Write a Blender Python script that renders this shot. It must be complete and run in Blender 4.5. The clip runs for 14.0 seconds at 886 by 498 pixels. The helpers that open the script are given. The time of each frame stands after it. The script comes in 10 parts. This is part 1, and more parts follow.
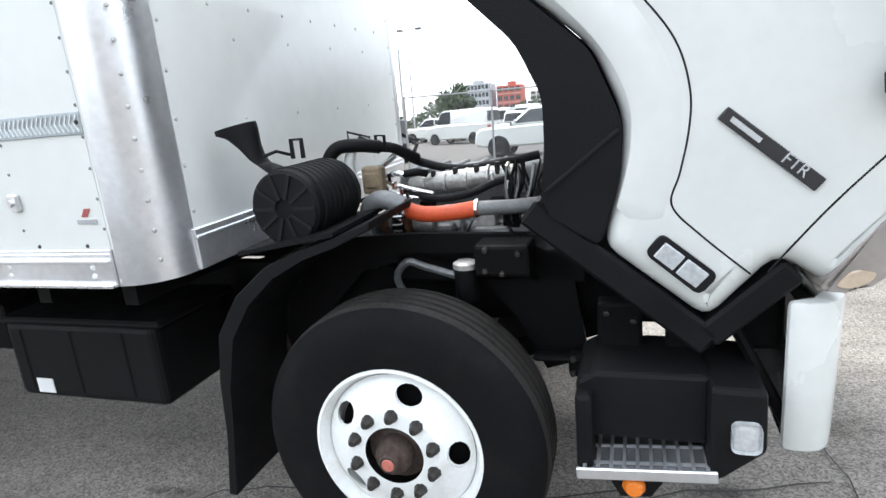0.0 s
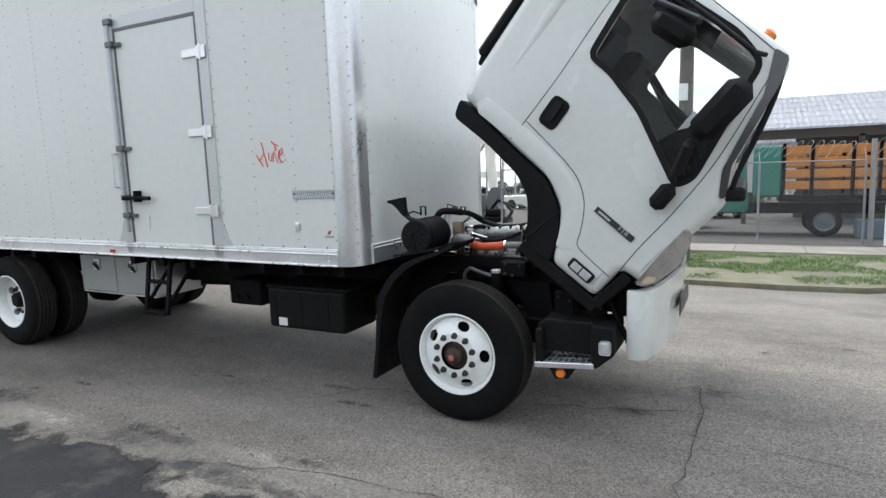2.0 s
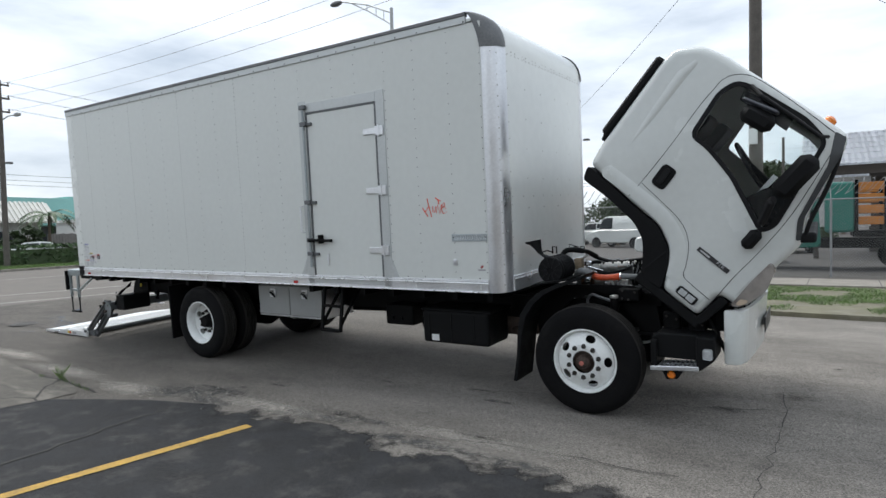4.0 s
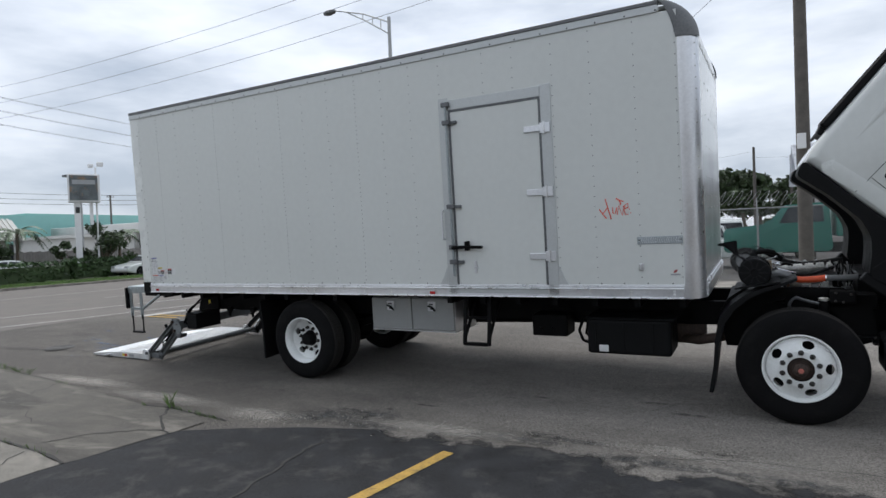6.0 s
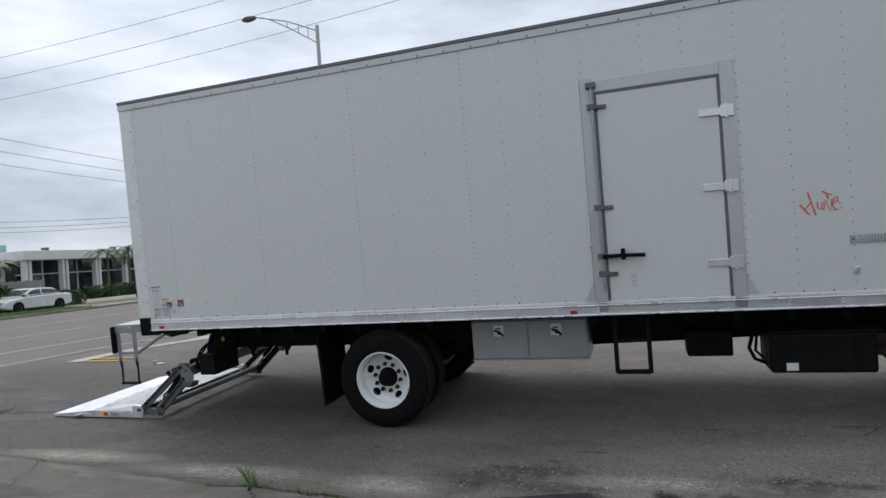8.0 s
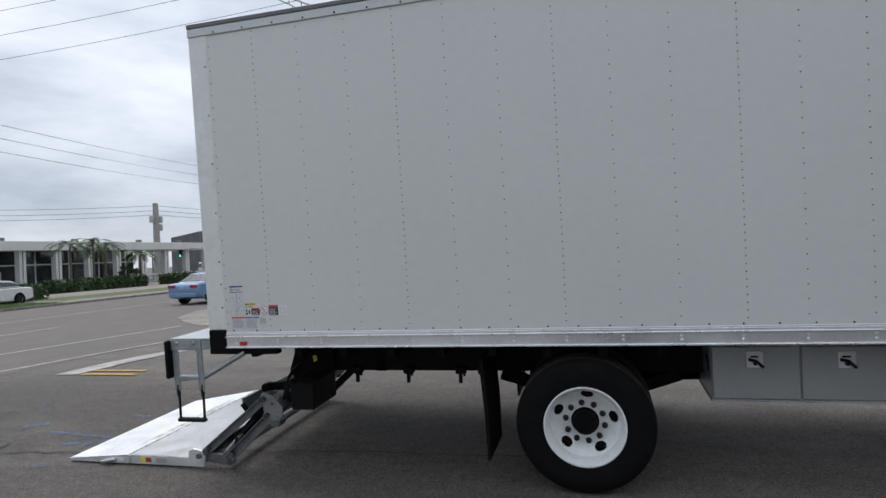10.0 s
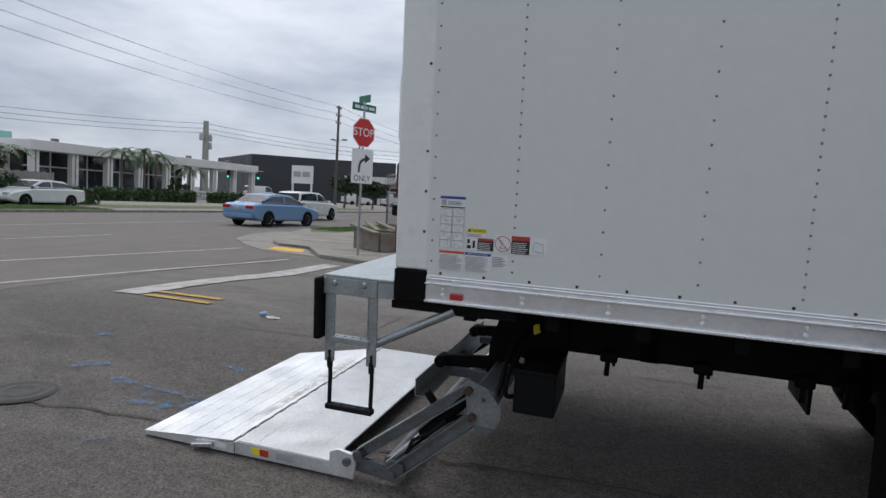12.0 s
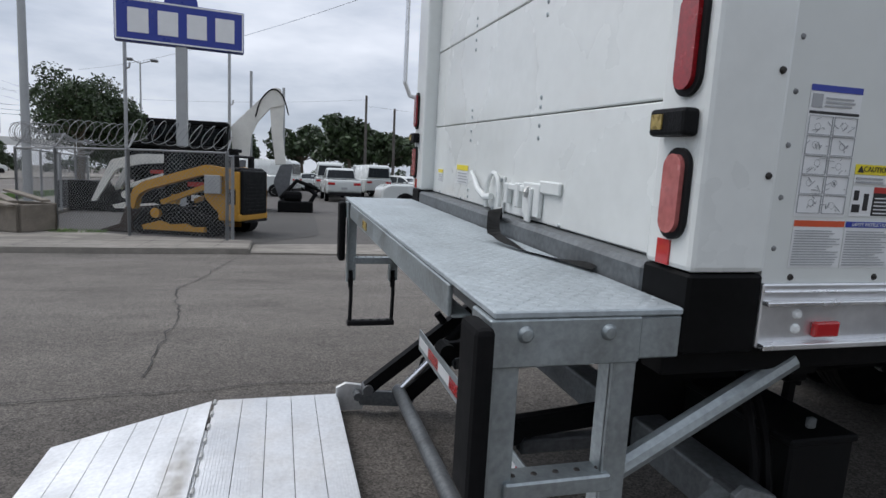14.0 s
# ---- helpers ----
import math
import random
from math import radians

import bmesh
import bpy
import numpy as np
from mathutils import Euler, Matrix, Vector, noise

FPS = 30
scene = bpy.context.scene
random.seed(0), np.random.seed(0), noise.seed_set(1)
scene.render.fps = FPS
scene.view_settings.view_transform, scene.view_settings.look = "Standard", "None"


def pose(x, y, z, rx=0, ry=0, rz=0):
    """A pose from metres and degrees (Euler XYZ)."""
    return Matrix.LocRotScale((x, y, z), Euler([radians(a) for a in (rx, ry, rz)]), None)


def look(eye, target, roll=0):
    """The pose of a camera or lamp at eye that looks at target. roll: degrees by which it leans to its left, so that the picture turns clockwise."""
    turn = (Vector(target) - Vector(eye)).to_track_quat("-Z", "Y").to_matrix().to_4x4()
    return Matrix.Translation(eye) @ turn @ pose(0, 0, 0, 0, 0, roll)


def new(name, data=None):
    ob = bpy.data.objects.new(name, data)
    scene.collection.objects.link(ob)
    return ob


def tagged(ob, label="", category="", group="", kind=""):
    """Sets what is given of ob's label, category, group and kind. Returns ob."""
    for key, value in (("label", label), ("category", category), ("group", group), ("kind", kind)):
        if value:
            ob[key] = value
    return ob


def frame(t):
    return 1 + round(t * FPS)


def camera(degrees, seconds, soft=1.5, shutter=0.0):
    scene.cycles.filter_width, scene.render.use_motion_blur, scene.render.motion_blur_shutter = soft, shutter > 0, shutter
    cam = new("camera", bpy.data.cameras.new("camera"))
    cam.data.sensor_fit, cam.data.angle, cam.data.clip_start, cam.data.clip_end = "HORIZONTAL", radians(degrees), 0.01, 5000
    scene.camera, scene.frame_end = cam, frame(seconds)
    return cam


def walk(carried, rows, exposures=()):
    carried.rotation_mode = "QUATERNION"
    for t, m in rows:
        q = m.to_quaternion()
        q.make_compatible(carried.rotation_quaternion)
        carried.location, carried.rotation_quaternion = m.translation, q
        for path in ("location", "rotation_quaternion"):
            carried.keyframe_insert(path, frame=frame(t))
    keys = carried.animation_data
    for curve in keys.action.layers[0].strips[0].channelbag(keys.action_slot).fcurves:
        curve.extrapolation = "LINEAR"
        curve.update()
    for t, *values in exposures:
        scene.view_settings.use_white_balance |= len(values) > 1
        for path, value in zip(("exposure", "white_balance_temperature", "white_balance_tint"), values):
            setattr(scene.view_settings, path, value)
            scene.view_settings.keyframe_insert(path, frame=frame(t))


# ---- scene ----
cam = camera(73.2, 14.0)
# the truck leans a little on the crowned street; its own axes are the plan's axes, tipped by LEAN
LEAN = pose(0, 0, -0.004, 2.6)
PATH = [
    (0, (9.357, -1.575, 1.574), (8.746, 0.284, 1.16), -4.4),
    (0.5, (9.586, -2.138, 1.585), (8.906, -0.303, 1.173), -2.5),
    (1, (9.844, -2.672, 1.602), (9.172, -0.826, 1.226), -0.48),
    (1.5, (10.091, -3.167, 1.62), (9.321, -1.34, 1.361), -1.07),
    (2, (10.417, -3.64, 1.666), (9.508, -1.869, 1.474), -0.85),
    (2.2, (10.486, -3.791, 1.74), (9.582, -2.015, 1.585), 1.6),
    (4.3, (10.402, -5.323, 1.759), (9.309, -3.649, 1.688), -1.1),
    (4.5, (10.233, -5.399, 1.75), (9.127, -3.734, 1.666), -0.1),
    (5, (9.637, -5.586, 1.762), (8.625, -3.861, 1.741), 1.3),
    (5.5, (9.024, -5.8, 1.744), (8.017, -4.073, 1.799), 1.0),
    (6, (8.375, -5.852, 1.741), (7.418, -4.096, 1.709), -2.2),
    (6.5, (7.698, -5.901, 1.752), (6.765, -4.133, 1.731), -3.8),
    (7, (7.013, -5.971, 1.761), (6.219, -4.135, 1.746), -2.7),
    (7.2, (6.744, -5.928, 1.756), (5.945, -4.095, 1.783), -3.7),
    (9.3, (4.025, -4.957, 1.818), (3.708, -2.982, 1.794), -2.3),
    (9.5, (3.791, -4.792, 1.807), (3.329, -2.847, 1.835), -4.1),
    (10, (3.227, -4.434, 1.818), (2.719, -2.499, 1.834), -2.7),
    (10.5, (2.728, -4.02, 1.833), (2.355, -2.055, 1.786), -2.3),
    (11, (2.221, -3.564, 1.774), (1.788, -1.611, 1.762), -0.4),
    (11.5, (1.685, -3.167, 1.679), (1.23, -1.228, 1.491), 1.2),
    (12, (1.132, -2.785, 1.605), (0.516, -0.889, 1.446), 3.4),
    (12.5, (0.57, -2.459, 1.537), (-0.071, -0.568, 1.42), 3.0),
    (13, (0.054, -2.071, 1.467), (-0.27, -0.117, 1.195), 3.4),
    (13.5, (-0.406, -1.587, 1.46), (-0.321, 0.405, 1.301), 4.8),
    (13.8, (-0.595, -1.291, 1.465), (-0.149, 0.640, 1.200), 1.1),
    (14, (-0.747, -1.011, 1.42), (-0.216, 0.903, 1.194), 2.3),
]
EXPOSURES = [(0.0, 1.45, 6450, 9), (1.0, 1.03, 6450, 9), (2.2, 0.53, 6420, 8), (4.3, 0.02, 6380, 8), (5.5, -0.13, 6330, 10), (7.0, -0.22, 6300, 10), (9.5, -0.25, 6310, 11), (11.0, -0.38, 6300, 11), (12.5, -0.46, 6260, 12), (14.0, -0.39, 6230, 12)]
walk(cam, [(t, look(eye, target, roll)) for t, eye, target, roll in PATH], EXPOSURES)

# ---- light: a bright overcast sky ----
world = bpy.data.worlds.new("overcast_sky")
scene.world = world
world.use_nodes = True
wn, wl = world.node_tree.nodes, world.node_tree.links
wn.clear()
w_out = wn.new("ShaderNodeOutputWorld")
w_bg = wn.new("ShaderNodeBackground")
w_bg.inputs["Strength"].default_value = 1.0
sky = wn.new("ShaderNodeTexSky")
sky.sky_type, sky.sun_disc = "NISHITA", False
sky.sun_elevation, sky.sun_rotation = radians(58), radians(-59)
w_tc = wn.new("ShaderNodeTexCoord")
w_map = wn.new("ShaderNodeMapping")
w_map.inputs["Scale"].default_value = (1.6, 1.6, 5.5)
w_noise = wn.new("ShaderNodeTexNoise")
w_noise.inputs["Scale"].default_value, w_noise.inputs["Detail"].default_value = 1.5, 7
w_noise.inputs["Roughness"].default_value = 0.55
w_ramp = wn.new("ShaderNodeValToRGB")
w_ramp.color_ramp.elements[0].position, w_ramp.color_ramp.elements[0].color = 0.34, (0.55, 0.615, 0.71, 1)
w_ramp.color_ramp.elements[1].position, w_ramp.color_ramp.elements[1].color = 0.66, (1.12, 1.16, 1.22, 1)
w_scale = wn.new("ShaderNodeMix")
w_scale.data_type, w_scale.blend_type = "RGBA", "MULTIPLY"
w_scale.inputs[0].default_value = 1
w_scale.inputs[7].default_value = (0.1, 0.1, 0.1, 1)
w_mix = wn.new("ShaderNodeMix")
w_mix.data_type = "RGBA"
w_mix.inputs[0].default_value = 0.88
wl.new(w_tc.outputs["Generated"], w_map.inputs["Vector"])
wl.new(w_map.outputs["Vector"], w_noise.inputs["Vector"])
wl.new(w_noise.outputs["Fac"], w_ramp.inputs["Fac"])
wl.new(sky.outputs["Color"], w_scale.inputs[6])
wl.new(w_scale.outputs[2], w_mix.inputs[6])
wl.new(w_ramp.outputs["Color"], w_mix.inputs[7])
# an overcast sky is brighter overhead than along the horizon
w_sep, w_up, w_lift = wn.new("ShaderNodeSeparateXYZ"), wn.new("ShaderNodeMapRange"), wn.new("ShaderNodeVectorMath")
w_up.inputs["From Min"].default_value, w_up.inputs["From Max"].default_value = 0.0, 1.0
w_up.inputs["To Min"].default_value, w_up.inputs["To Max"].default_value = 1.0, 1.4
w_lift.operation = "SCALE"
wl.new(w_tc.outputs["Generated"], w_sep.inputs[0])
wl.new(w_sep.outputs["Z"], w_up.inputs["Value"])
wl.new(w_mix.outputs[2], w_lift.inputs[0])
wl.new(w_up.outputs["Result"], w_lift.inputs["Scale"])
wl.new(w_lift.outputs["Vector"], w_bg.inputs["Color"])
wl.new(w_bg.outputs["Background"], w_out.inputs["Surface"])
sun = new("sun", bpy.data.lights.new("sun", "SUN"))
sun.data.energy, sun.data.angle, sun.data.color = 2.4, radians(36), (1.0, 0.97, 0.93)
sun.matrix_world = look((-15, 9, 28), (0, 0, 0))


# ---- materials ----
def shader(name, color, rough=0.5, metal=0.0, vary=0.12, spec=0.5, scale=8.0, grain=60.0, bump=0.0, spots=None, coat=0.0, rvary=0.1, island=0.0):
    """Base colour broken by a large and a fine noise, with fine relief; spots: (colour, scale, amount) for stains."""
    m = bpy.data.materials.new(name)
    m.use_nodes = True
    n, l = m.node_tree.nodes, m.node_tree.links
    b = n["Principled BSDF"]
    tc = n.new("ShaderNodeTexCoord")
    big, fine = n.new("ShaderNodeTexNoise"), n.new("ShaderNodeTexNoise")
    big.inputs["Scale"].default_value, big.inputs["Detail"].default_value = scale, 6
    fine.inputs["Scale"].default_value, fine.inputs["Detail"].default_value = grain, 3
    for q in (big, fine):
        l.new(tc.outputs["Object"], q.inputs["Vector"])
    add = n.new("ShaderNodeMath")
    add.operation = "ADD"
    l.new(big.outputs["Fac"], add.inputs[0])
    l.new(fine.outputs["Fac"], add.inputs[1])
    ramp = n.new("ShaderNodeMapRange")
    ramp.inputs["From Min"].default_value, ramp.inputs["From Max"].default_value = 0.7, 1.3
    ramp.inputs["To Min"].default_value, ramp.inputs["To Max"].default_value = 1 - vary, 1 + vary
    l.new(add.outputs[0], ramp.inputs["Value"])
    mul = n.new("ShaderNodeVectorMath")
    mul.operation = "SCALE"
    mul.inputs[0].default_value = color
    l.new(ramp.outputs["Result"], mul.inputs["Scale"])
    last = mul.outputs["Vector"]
    if island:
        geo, ir, im = n.new("ShaderNodeNewGeometry"), n.new("ShaderNodeMapRange"), n.new("ShaderNodeVectorMath")
        ir.inputs["To Min"].default_value, ir.inputs["To Max"].default_value = 1 - island, 1 + island
        im.operation = "SCALE"
        l.new(geo.outputs["Random Per Island"], ir.inputs["Value"])
        l.new(last, im.inputs[0])
        l.new(ir.outputs["Result"], im.inputs["Scale"])
        last = im.outputs["Vector"]
    if spots:
        sn, sr, mx = n.new("ShaderNodeTexNoise"), n.new("ShaderNodeMapRange"), n.new("ShaderNodeMix")
        sn.inputs["Scale"].default_value, sn.inputs["Detail"].default_value = spots[1], 8
        sn.inputs["Roughness"].default_value = 0.65
        l.new(tc.outputs["Object"], sn.inputs["Vector"])
        sr.inputs["From Min"].default_value, sr.inputs["From Max"].default_value = 0.52, 0.72
        sr.inputs["To Max"].default_value = spots[2]
        l.new(sn.outputs["Fac"], sr.inputs["Value"])
        mx.data_type = "RGBA"
        l.new(sr.outputs["Result"], mx.inputs[0])
        l.new(last, mx.inputs[6])
        mx.inputs[7].default_value = (*spots[0], 1)
        last = mx.outputs[2]
    l.new(last, b.inputs["Base Color"])
    rr = n.new("ShaderNodeMapRange")
    rr.inputs["From Min"].default_value, rr.inputs["From Max"].default_value = 0.3, 0.7
    rr.inputs["To Min"].default_value, rr.inputs["To Max"].default_value = max(rough - rvary, 0.02), min(rough + rvary, 1)
    l.new(big.outputs["Fac"], rr.inputs["Value"])
    l.new(rr.outputs["Result"], b.inputs["Roughness"])
    b.inputs["Metallic"].default_value = metal
    b.inputs["Coat Weight"].default_value = coat
    b.inputs["Specular IOR Level"].default_value = spec
    if bump:
        bp = n.new("ShaderNodeBump")
        bp.inputs["Strength"].default_value, bp.inputs["Distance"].default_value = bump, 0.01
        l.new(fine.outputs["Fac"], bp.inputs["Height"])
        l.new(bp.outputs["Normal"], b.inputs["Normal"])
    return m


def soft_stain(name, color, strength, rough=0.8, grain=0):
    """A stain that fades out towards the edge of its patch, broken by noise."""
    m = shader(name, color, rough, vary=0.3, scale=5, grain=grain) if grain else shader(name, color, rough, vary=0.3, scale=5)
    n, l = m.node_tree.nodes, m.node_tree.links
    b = n["Principled BSDF"]
    tc, mp, ln, rr, ns, mr, mu = (n.new("ShaderNodeTexCoord"), n.new("ShaderNodeVectorMath"), n.new("ShaderNodeVectorMath"), n.new("ShaderNodeMapRange"), n.new("ShaderNodeTexNoise"), n.new("ShaderNodeMapRange"), n.new("ShaderNodeMath"))
    mp.operation, ln.operation, mu.operation = "MULTIPLY_ADD", "LENGTH", "MULTIPLY"
    mp.inputs[1].default_value, mp.inputs[2].default_value = (2, 2, 0), (-1, -1, 0)
    l.new(tc.outputs["Generated"], mp.inputs[0])
    l.new(mp.outputs["Vector"], ln.inputs[0])
    rr.inputs["From Min"].default_value, rr.inputs["From Max"].default_value = 0.25, 0.95
    rr.inputs["To Min"].default_value, rr.inputs["To Max"].default_value = strength, 0.0
    l.new(ln.outputs["Value"], rr.inputs["Value"])
    ns.inputs["Scale"].default_value, ns.inputs["Detail"].default_value = 9, 8
    ns.inputs["Roughness"].default_value = 0.7
    l.new(tc.outputs["Object"], ns.inputs["Vector"])
    mr.inputs["From Min"].default_value, mr.inputs["From Max"].default_value = 0.38, 0.6
    l.new(ns.outputs["Fac"], mr.inputs["Value"])
    l.new(rr.outputs["Result"], mu.inputs[0])
    l.new(mr.outputs["Result"], mu.inputs[1])
    l.new(mu.outputs[0], b.inputs["Alpha"])
    return m


def glass(name, color, rough=0.03, see=0.85):
    """Thin tinted pane: clear film under a gloss."""
    m = bpy.data.materials.new(name)
    m.use_nodes = True
    n, l = m.node_tree.nodes, m.node_tree.links
    n.remove(n["Principled BSDF"])
    t, g, fr, mx = n.new("ShaderNodeBsdfTransparent"), n.new("ShaderNodeBsdfGlossy"), n.new("ShaderNodeFresnel"), n.new("ShaderNodeMixShader")
    t.inputs["Color"].default_value = (*[c * see for c in color], 1)
    g.inputs["Roughness"].default_value = rough
    fr.inputs["IOR"].default_value = 1.22
    l.new(fr.outputs["Fac"], mx.inputs["Fac"])
    l.new(t.outputs["BSDF"], mx.inputs[1])
    l.new(g.outputs["BSDF"], mx.inputs[2])
    l.new(mx.outputs["Shader"], n["Material Output"].inputs["Surface"])
    return m


def lamp_glow(name, color, strength):
    m = shader(name, color, 0.3)
    m.node_tree.nodes["Principled BSDF"].inputs["Emission Color"].default_value = (*color, 1)
    m.node_tree.nodes["Principled BSDF"].inputs["Emission Strength"].default_value = strength
    return m


def asphalt(name, color, pale, dark, dust):
    """Worn asphalt: stone speckle, mottling, pale dusty and dark oily patches drawn out along the street."""
    m = shader(name, color, 0.92, vary=0.34, scale=11, grain=45, spec=0.3)
    n, l = m.node_tree.nodes, m.node_tree.links
    b = n["Principled BSDF"]
    last = b.inputs["Base Color"].links[0].from_socket
    tc = n.new("ShaderNodeTexCoord")
    mp = n.new("ShaderNodeMapping")
    mp.inputs["Scale"].default_value = (0.45, 1.0, 1.0)
    l.new(tc.outputs["Object"], mp.inputs["Vector"])
    for scale, lo, hi, amount, tone, src in ((0.9, 0.50, 0.72, 0.75, pale, mp.outputs["Vector"]), (1.3, 0.54, 0.74, 0.7, dark, mp.outputs["Vector"]), (5.0, 0.56, 0.72, 0.5, dark, tc.outputs["Object"])):
        ns, mr, mx = n.new("ShaderNodeTexNoise"), n.new("ShaderNodeMapRange"), n.new("ShaderNodeMix")
        ns.inputs["Scale"].default_value, ns.inputs["Detail"].default_value, ns.inputs["Roughness"].default_value = scale, 10, 0.68
        ns.inputs["Distortion"].default_value = 0.4
        l.new(src, ns.inputs["Vector"])
        mr.inputs["From Min"].default_value, mr.inputs["From Max"].default_value, mr.inputs["To Max"].default_value = lo, hi, amount
        l.new(ns.outputs["Fac"], mr.inputs["Value"])
        mx.data_type = "RGBA"
        l.new(mr.outputs["Result"], mx.inputs[0])
        l.new(last, mx.inputs[6])
        mx.inputs[7].default_value = (*tone, 1)
        last = mx.outputs[2]
    # pale dust worn into the traffic lane and the stretch ahead of the truck, broken by noise
    sx, nd, rd, mx = n.new("ShaderNodeSeparateXYZ"), n.new("ShaderNodeTexNoise"), n.new("ShaderNodeMapRange"), n.new("ShaderNodeMix")
    l.new(tc.outputs["Object"], sx.inputs[0])
    span = []
    for axis, lo, hi, top in (("X", 1.5, 8.5, 0.62), ("Y", 1.8, 5.0, 0.36)):
        q = n.new("ShaderNodeMapRange")
        q.interpolation_type = "SMOOTHSTEP"
        q.inputs["From Min"].default_value, q.inputs["From Max"].default_value, q.inputs["To Max"].default_value = lo, hi, top
        l.new(sx.outputs[axis], q.inputs["Value"])
        span.append(q)
    big, cover = n.new("ShaderNodeMath"), n.new("ShaderNodeMath")
    big.operation, cover.operation = "MAXIMUM", "MULTIPLY"
    l.new(span[0].outputs["Result"], big.inputs[0])
    l.new(span[1].outputs["Result"], big.inputs[1])
    nd.inputs["Scale"].default_value, nd.inputs["Detail"].default_value, nd.inputs["Roughness"].default_value = 1.1, 12, 0.72
    l.new(mp.outputs["Vector"], nd.inputs["Vector"])
    rd.inputs["From Min"].default_value, rd.inputs["From Max"].default_value, rd.inputs["To Min"].default_value = 0.36, 0.62, 0.35
    l.new(nd.outputs["Fac"], rd.inputs["Value"])
    l.new(big.outputs[0], cover.inputs[0])
    l.new(rd.outputs["Result"], cover.inputs[1])
    mx.data_type = "RGBA"
    l.new(cover.outputs[0], mx.inputs[0])
    l.new(last, mx.inputs[6])
    mx.inputs[7].default_value = (*dust, 1)
    last = mx.outputs[2]
    vo, sp, mu, bp = n.new("ShaderNodeTexVoronoi"), n.new("ShaderNodeMapRange"), n.new("ShaderNodeVectorMath"), n.new("ShaderNodeBump")
    vo.inputs["Scale"].default_value = 125
    l.new(tc.outputs["Object"], vo.inputs["Vector"])
    sep = n.new("ShaderNodeSeparateColor")
    l.new(vo.outputs["Color"], sep.inputs[0])
    sp.inputs["To Min"].default_value, sp.inputs["To Max"].default_value = 0.5, 1.5
    l.new(sep.outputs[0], sp.inputs["Value"])
    mu.operation = "SCALE"
    l.new(last, mu.inputs[0])
    l.new(sp.outputs["Result"], mu.inputs["Scale"])
    l.new(mu.outputs["Vector"], b.inputs["Base Color"])
    bp.inputs["Strength"].default_value, bp.inputs["Distance"].default_value = 0.6, 0.008
    l.new(sep.outputs[1], bp.inputs["Height"])
    l.new(bp.outputs["Normal"], b.inputs["Normal"])
    return m


def streaked(name, color, pale, dark):
    """Old concrete: dark damp stains with crisp edges, pale worn streaks drawn out along the slab, pits."""
    m = shader(name, color, 0.9, vary=0.3, scale=3.0, grain=85, bump=0.5, spec=0.3)
    n, l = m.node_tree.nodes, m.node_tree.links
    b = n["Principled BSDF"]
    last = b.inputs["Base Color"].links[0].from_socket
    tc, mp = n.new("ShaderNodeTexCoord"), n.new("ShaderNodeMapping")
    mp.inputs["Rotation"].default_value = (0, 0, radians(-24))
    mp.inputs["Scale"].default_value = (0.42, 1.7, 1.0)
    l.new(tc.outputs["Object"], mp.inputs["Vector"])
    for scale, lo, hi, amount, tone, src, warp in ((0.8, 0.50, 0.60, 0.75, dark, mp.outputs["Vector"], 0.6), (1.5, 0.53, 0.66, 0.85, pale, mp.outputs["Vector"], 0.8), (7.0, 0.60, 0.70, 0.5, dark, tc.outputs["Object"], 0.2), (38.0, 0.62, 0.70, 0.6, pale, tc.outputs["Object"], 0.0)):
        ns, mr, mx = n.new("ShaderNodeTexNoise"), n.new("ShaderNodeMapRange"), n.new("ShaderNodeMix")
        ns.inputs["Scale"].default_value, ns.inputs["Detail"].default_value, ns.inputs["Roughness"].default_value = scale, 10, 0.62
        ns.inputs["Distortion"].default_value = warp
        l.new(src, ns.inputs["Vector"])
        mr.inputs["From Min"].default_value, mr.inputs["From Max"].default_value, mr.inputs["To Max"].default_value = lo, hi, amount
        l.new(ns.outputs["Fac"], mr.inputs["Value"])
        mx.data_type = "RGBA"
        l.new(mr.outputs["Result"], mx.inputs[0])
        l.new(last, mx.inputs[6])
        mx.inputs[7].default_value = (*tone, 1)
        last = mx.outputs[2]
    l.new(last, b.inputs["Base Color"])
    return m


def sprayed(name, color, cover=0.42, fade=0.10, most=0.92):
    """Thin sprayed paint, broken where the ground shows through."""
    m = shader(name, color, 0.85, vary=0.25, scale=20)
    n, l = m.node_tree.nodes, m.node_tree.links
    tc, ns, mr = n.new("ShaderNodeTexCoord"), n.new("ShaderNodeTexNoise"), n.new("ShaderNodeMapRange")
    ns.inputs["Scale"].default_value, ns.inputs["Detail"].default_value, ns.inputs["Roughness"].default_value = 16, 8, 0.75
    l.new(tc.outputs["Object"], ns.inputs["Vector"])
    mr.inputs["From Min"].default_value, mr.inputs["From Max"].default_value, mr.inputs["To Max"].default_value = cover, cover + fade, most
    l.new(ns.outputs["Fac"], mr.inputs["Value"])
    l.new(mr.outputs["Result"], n["Principled BSDF"].inputs["Alpha"])
    return m


M_ASPHALT = asphalt("worn_asphalt", (0.090, 0.081, 0.072), (0.150, 0.136, 0.120), (0.045, 0.041, 0.037), (0.300, 0.277, 0.247))
M_AVENUE = shader("avenue_asphalt", (0.126, 0.112, 0.098), 0.9, vary=0.35, scale=1.3, grain=60, bump=0.4, spots=((0.10, 0.093, 0.084), 0.25, 0.6))
M_LOT = shader("dark_sealed_asphalt", (0.021, 0.0215, 0.023), 0.85, vary=0.8, scale=4, grain=110, bump=0.8, spec=0.3, spots=((0.080, 0.076, 0.071), 3.2, 0.7))
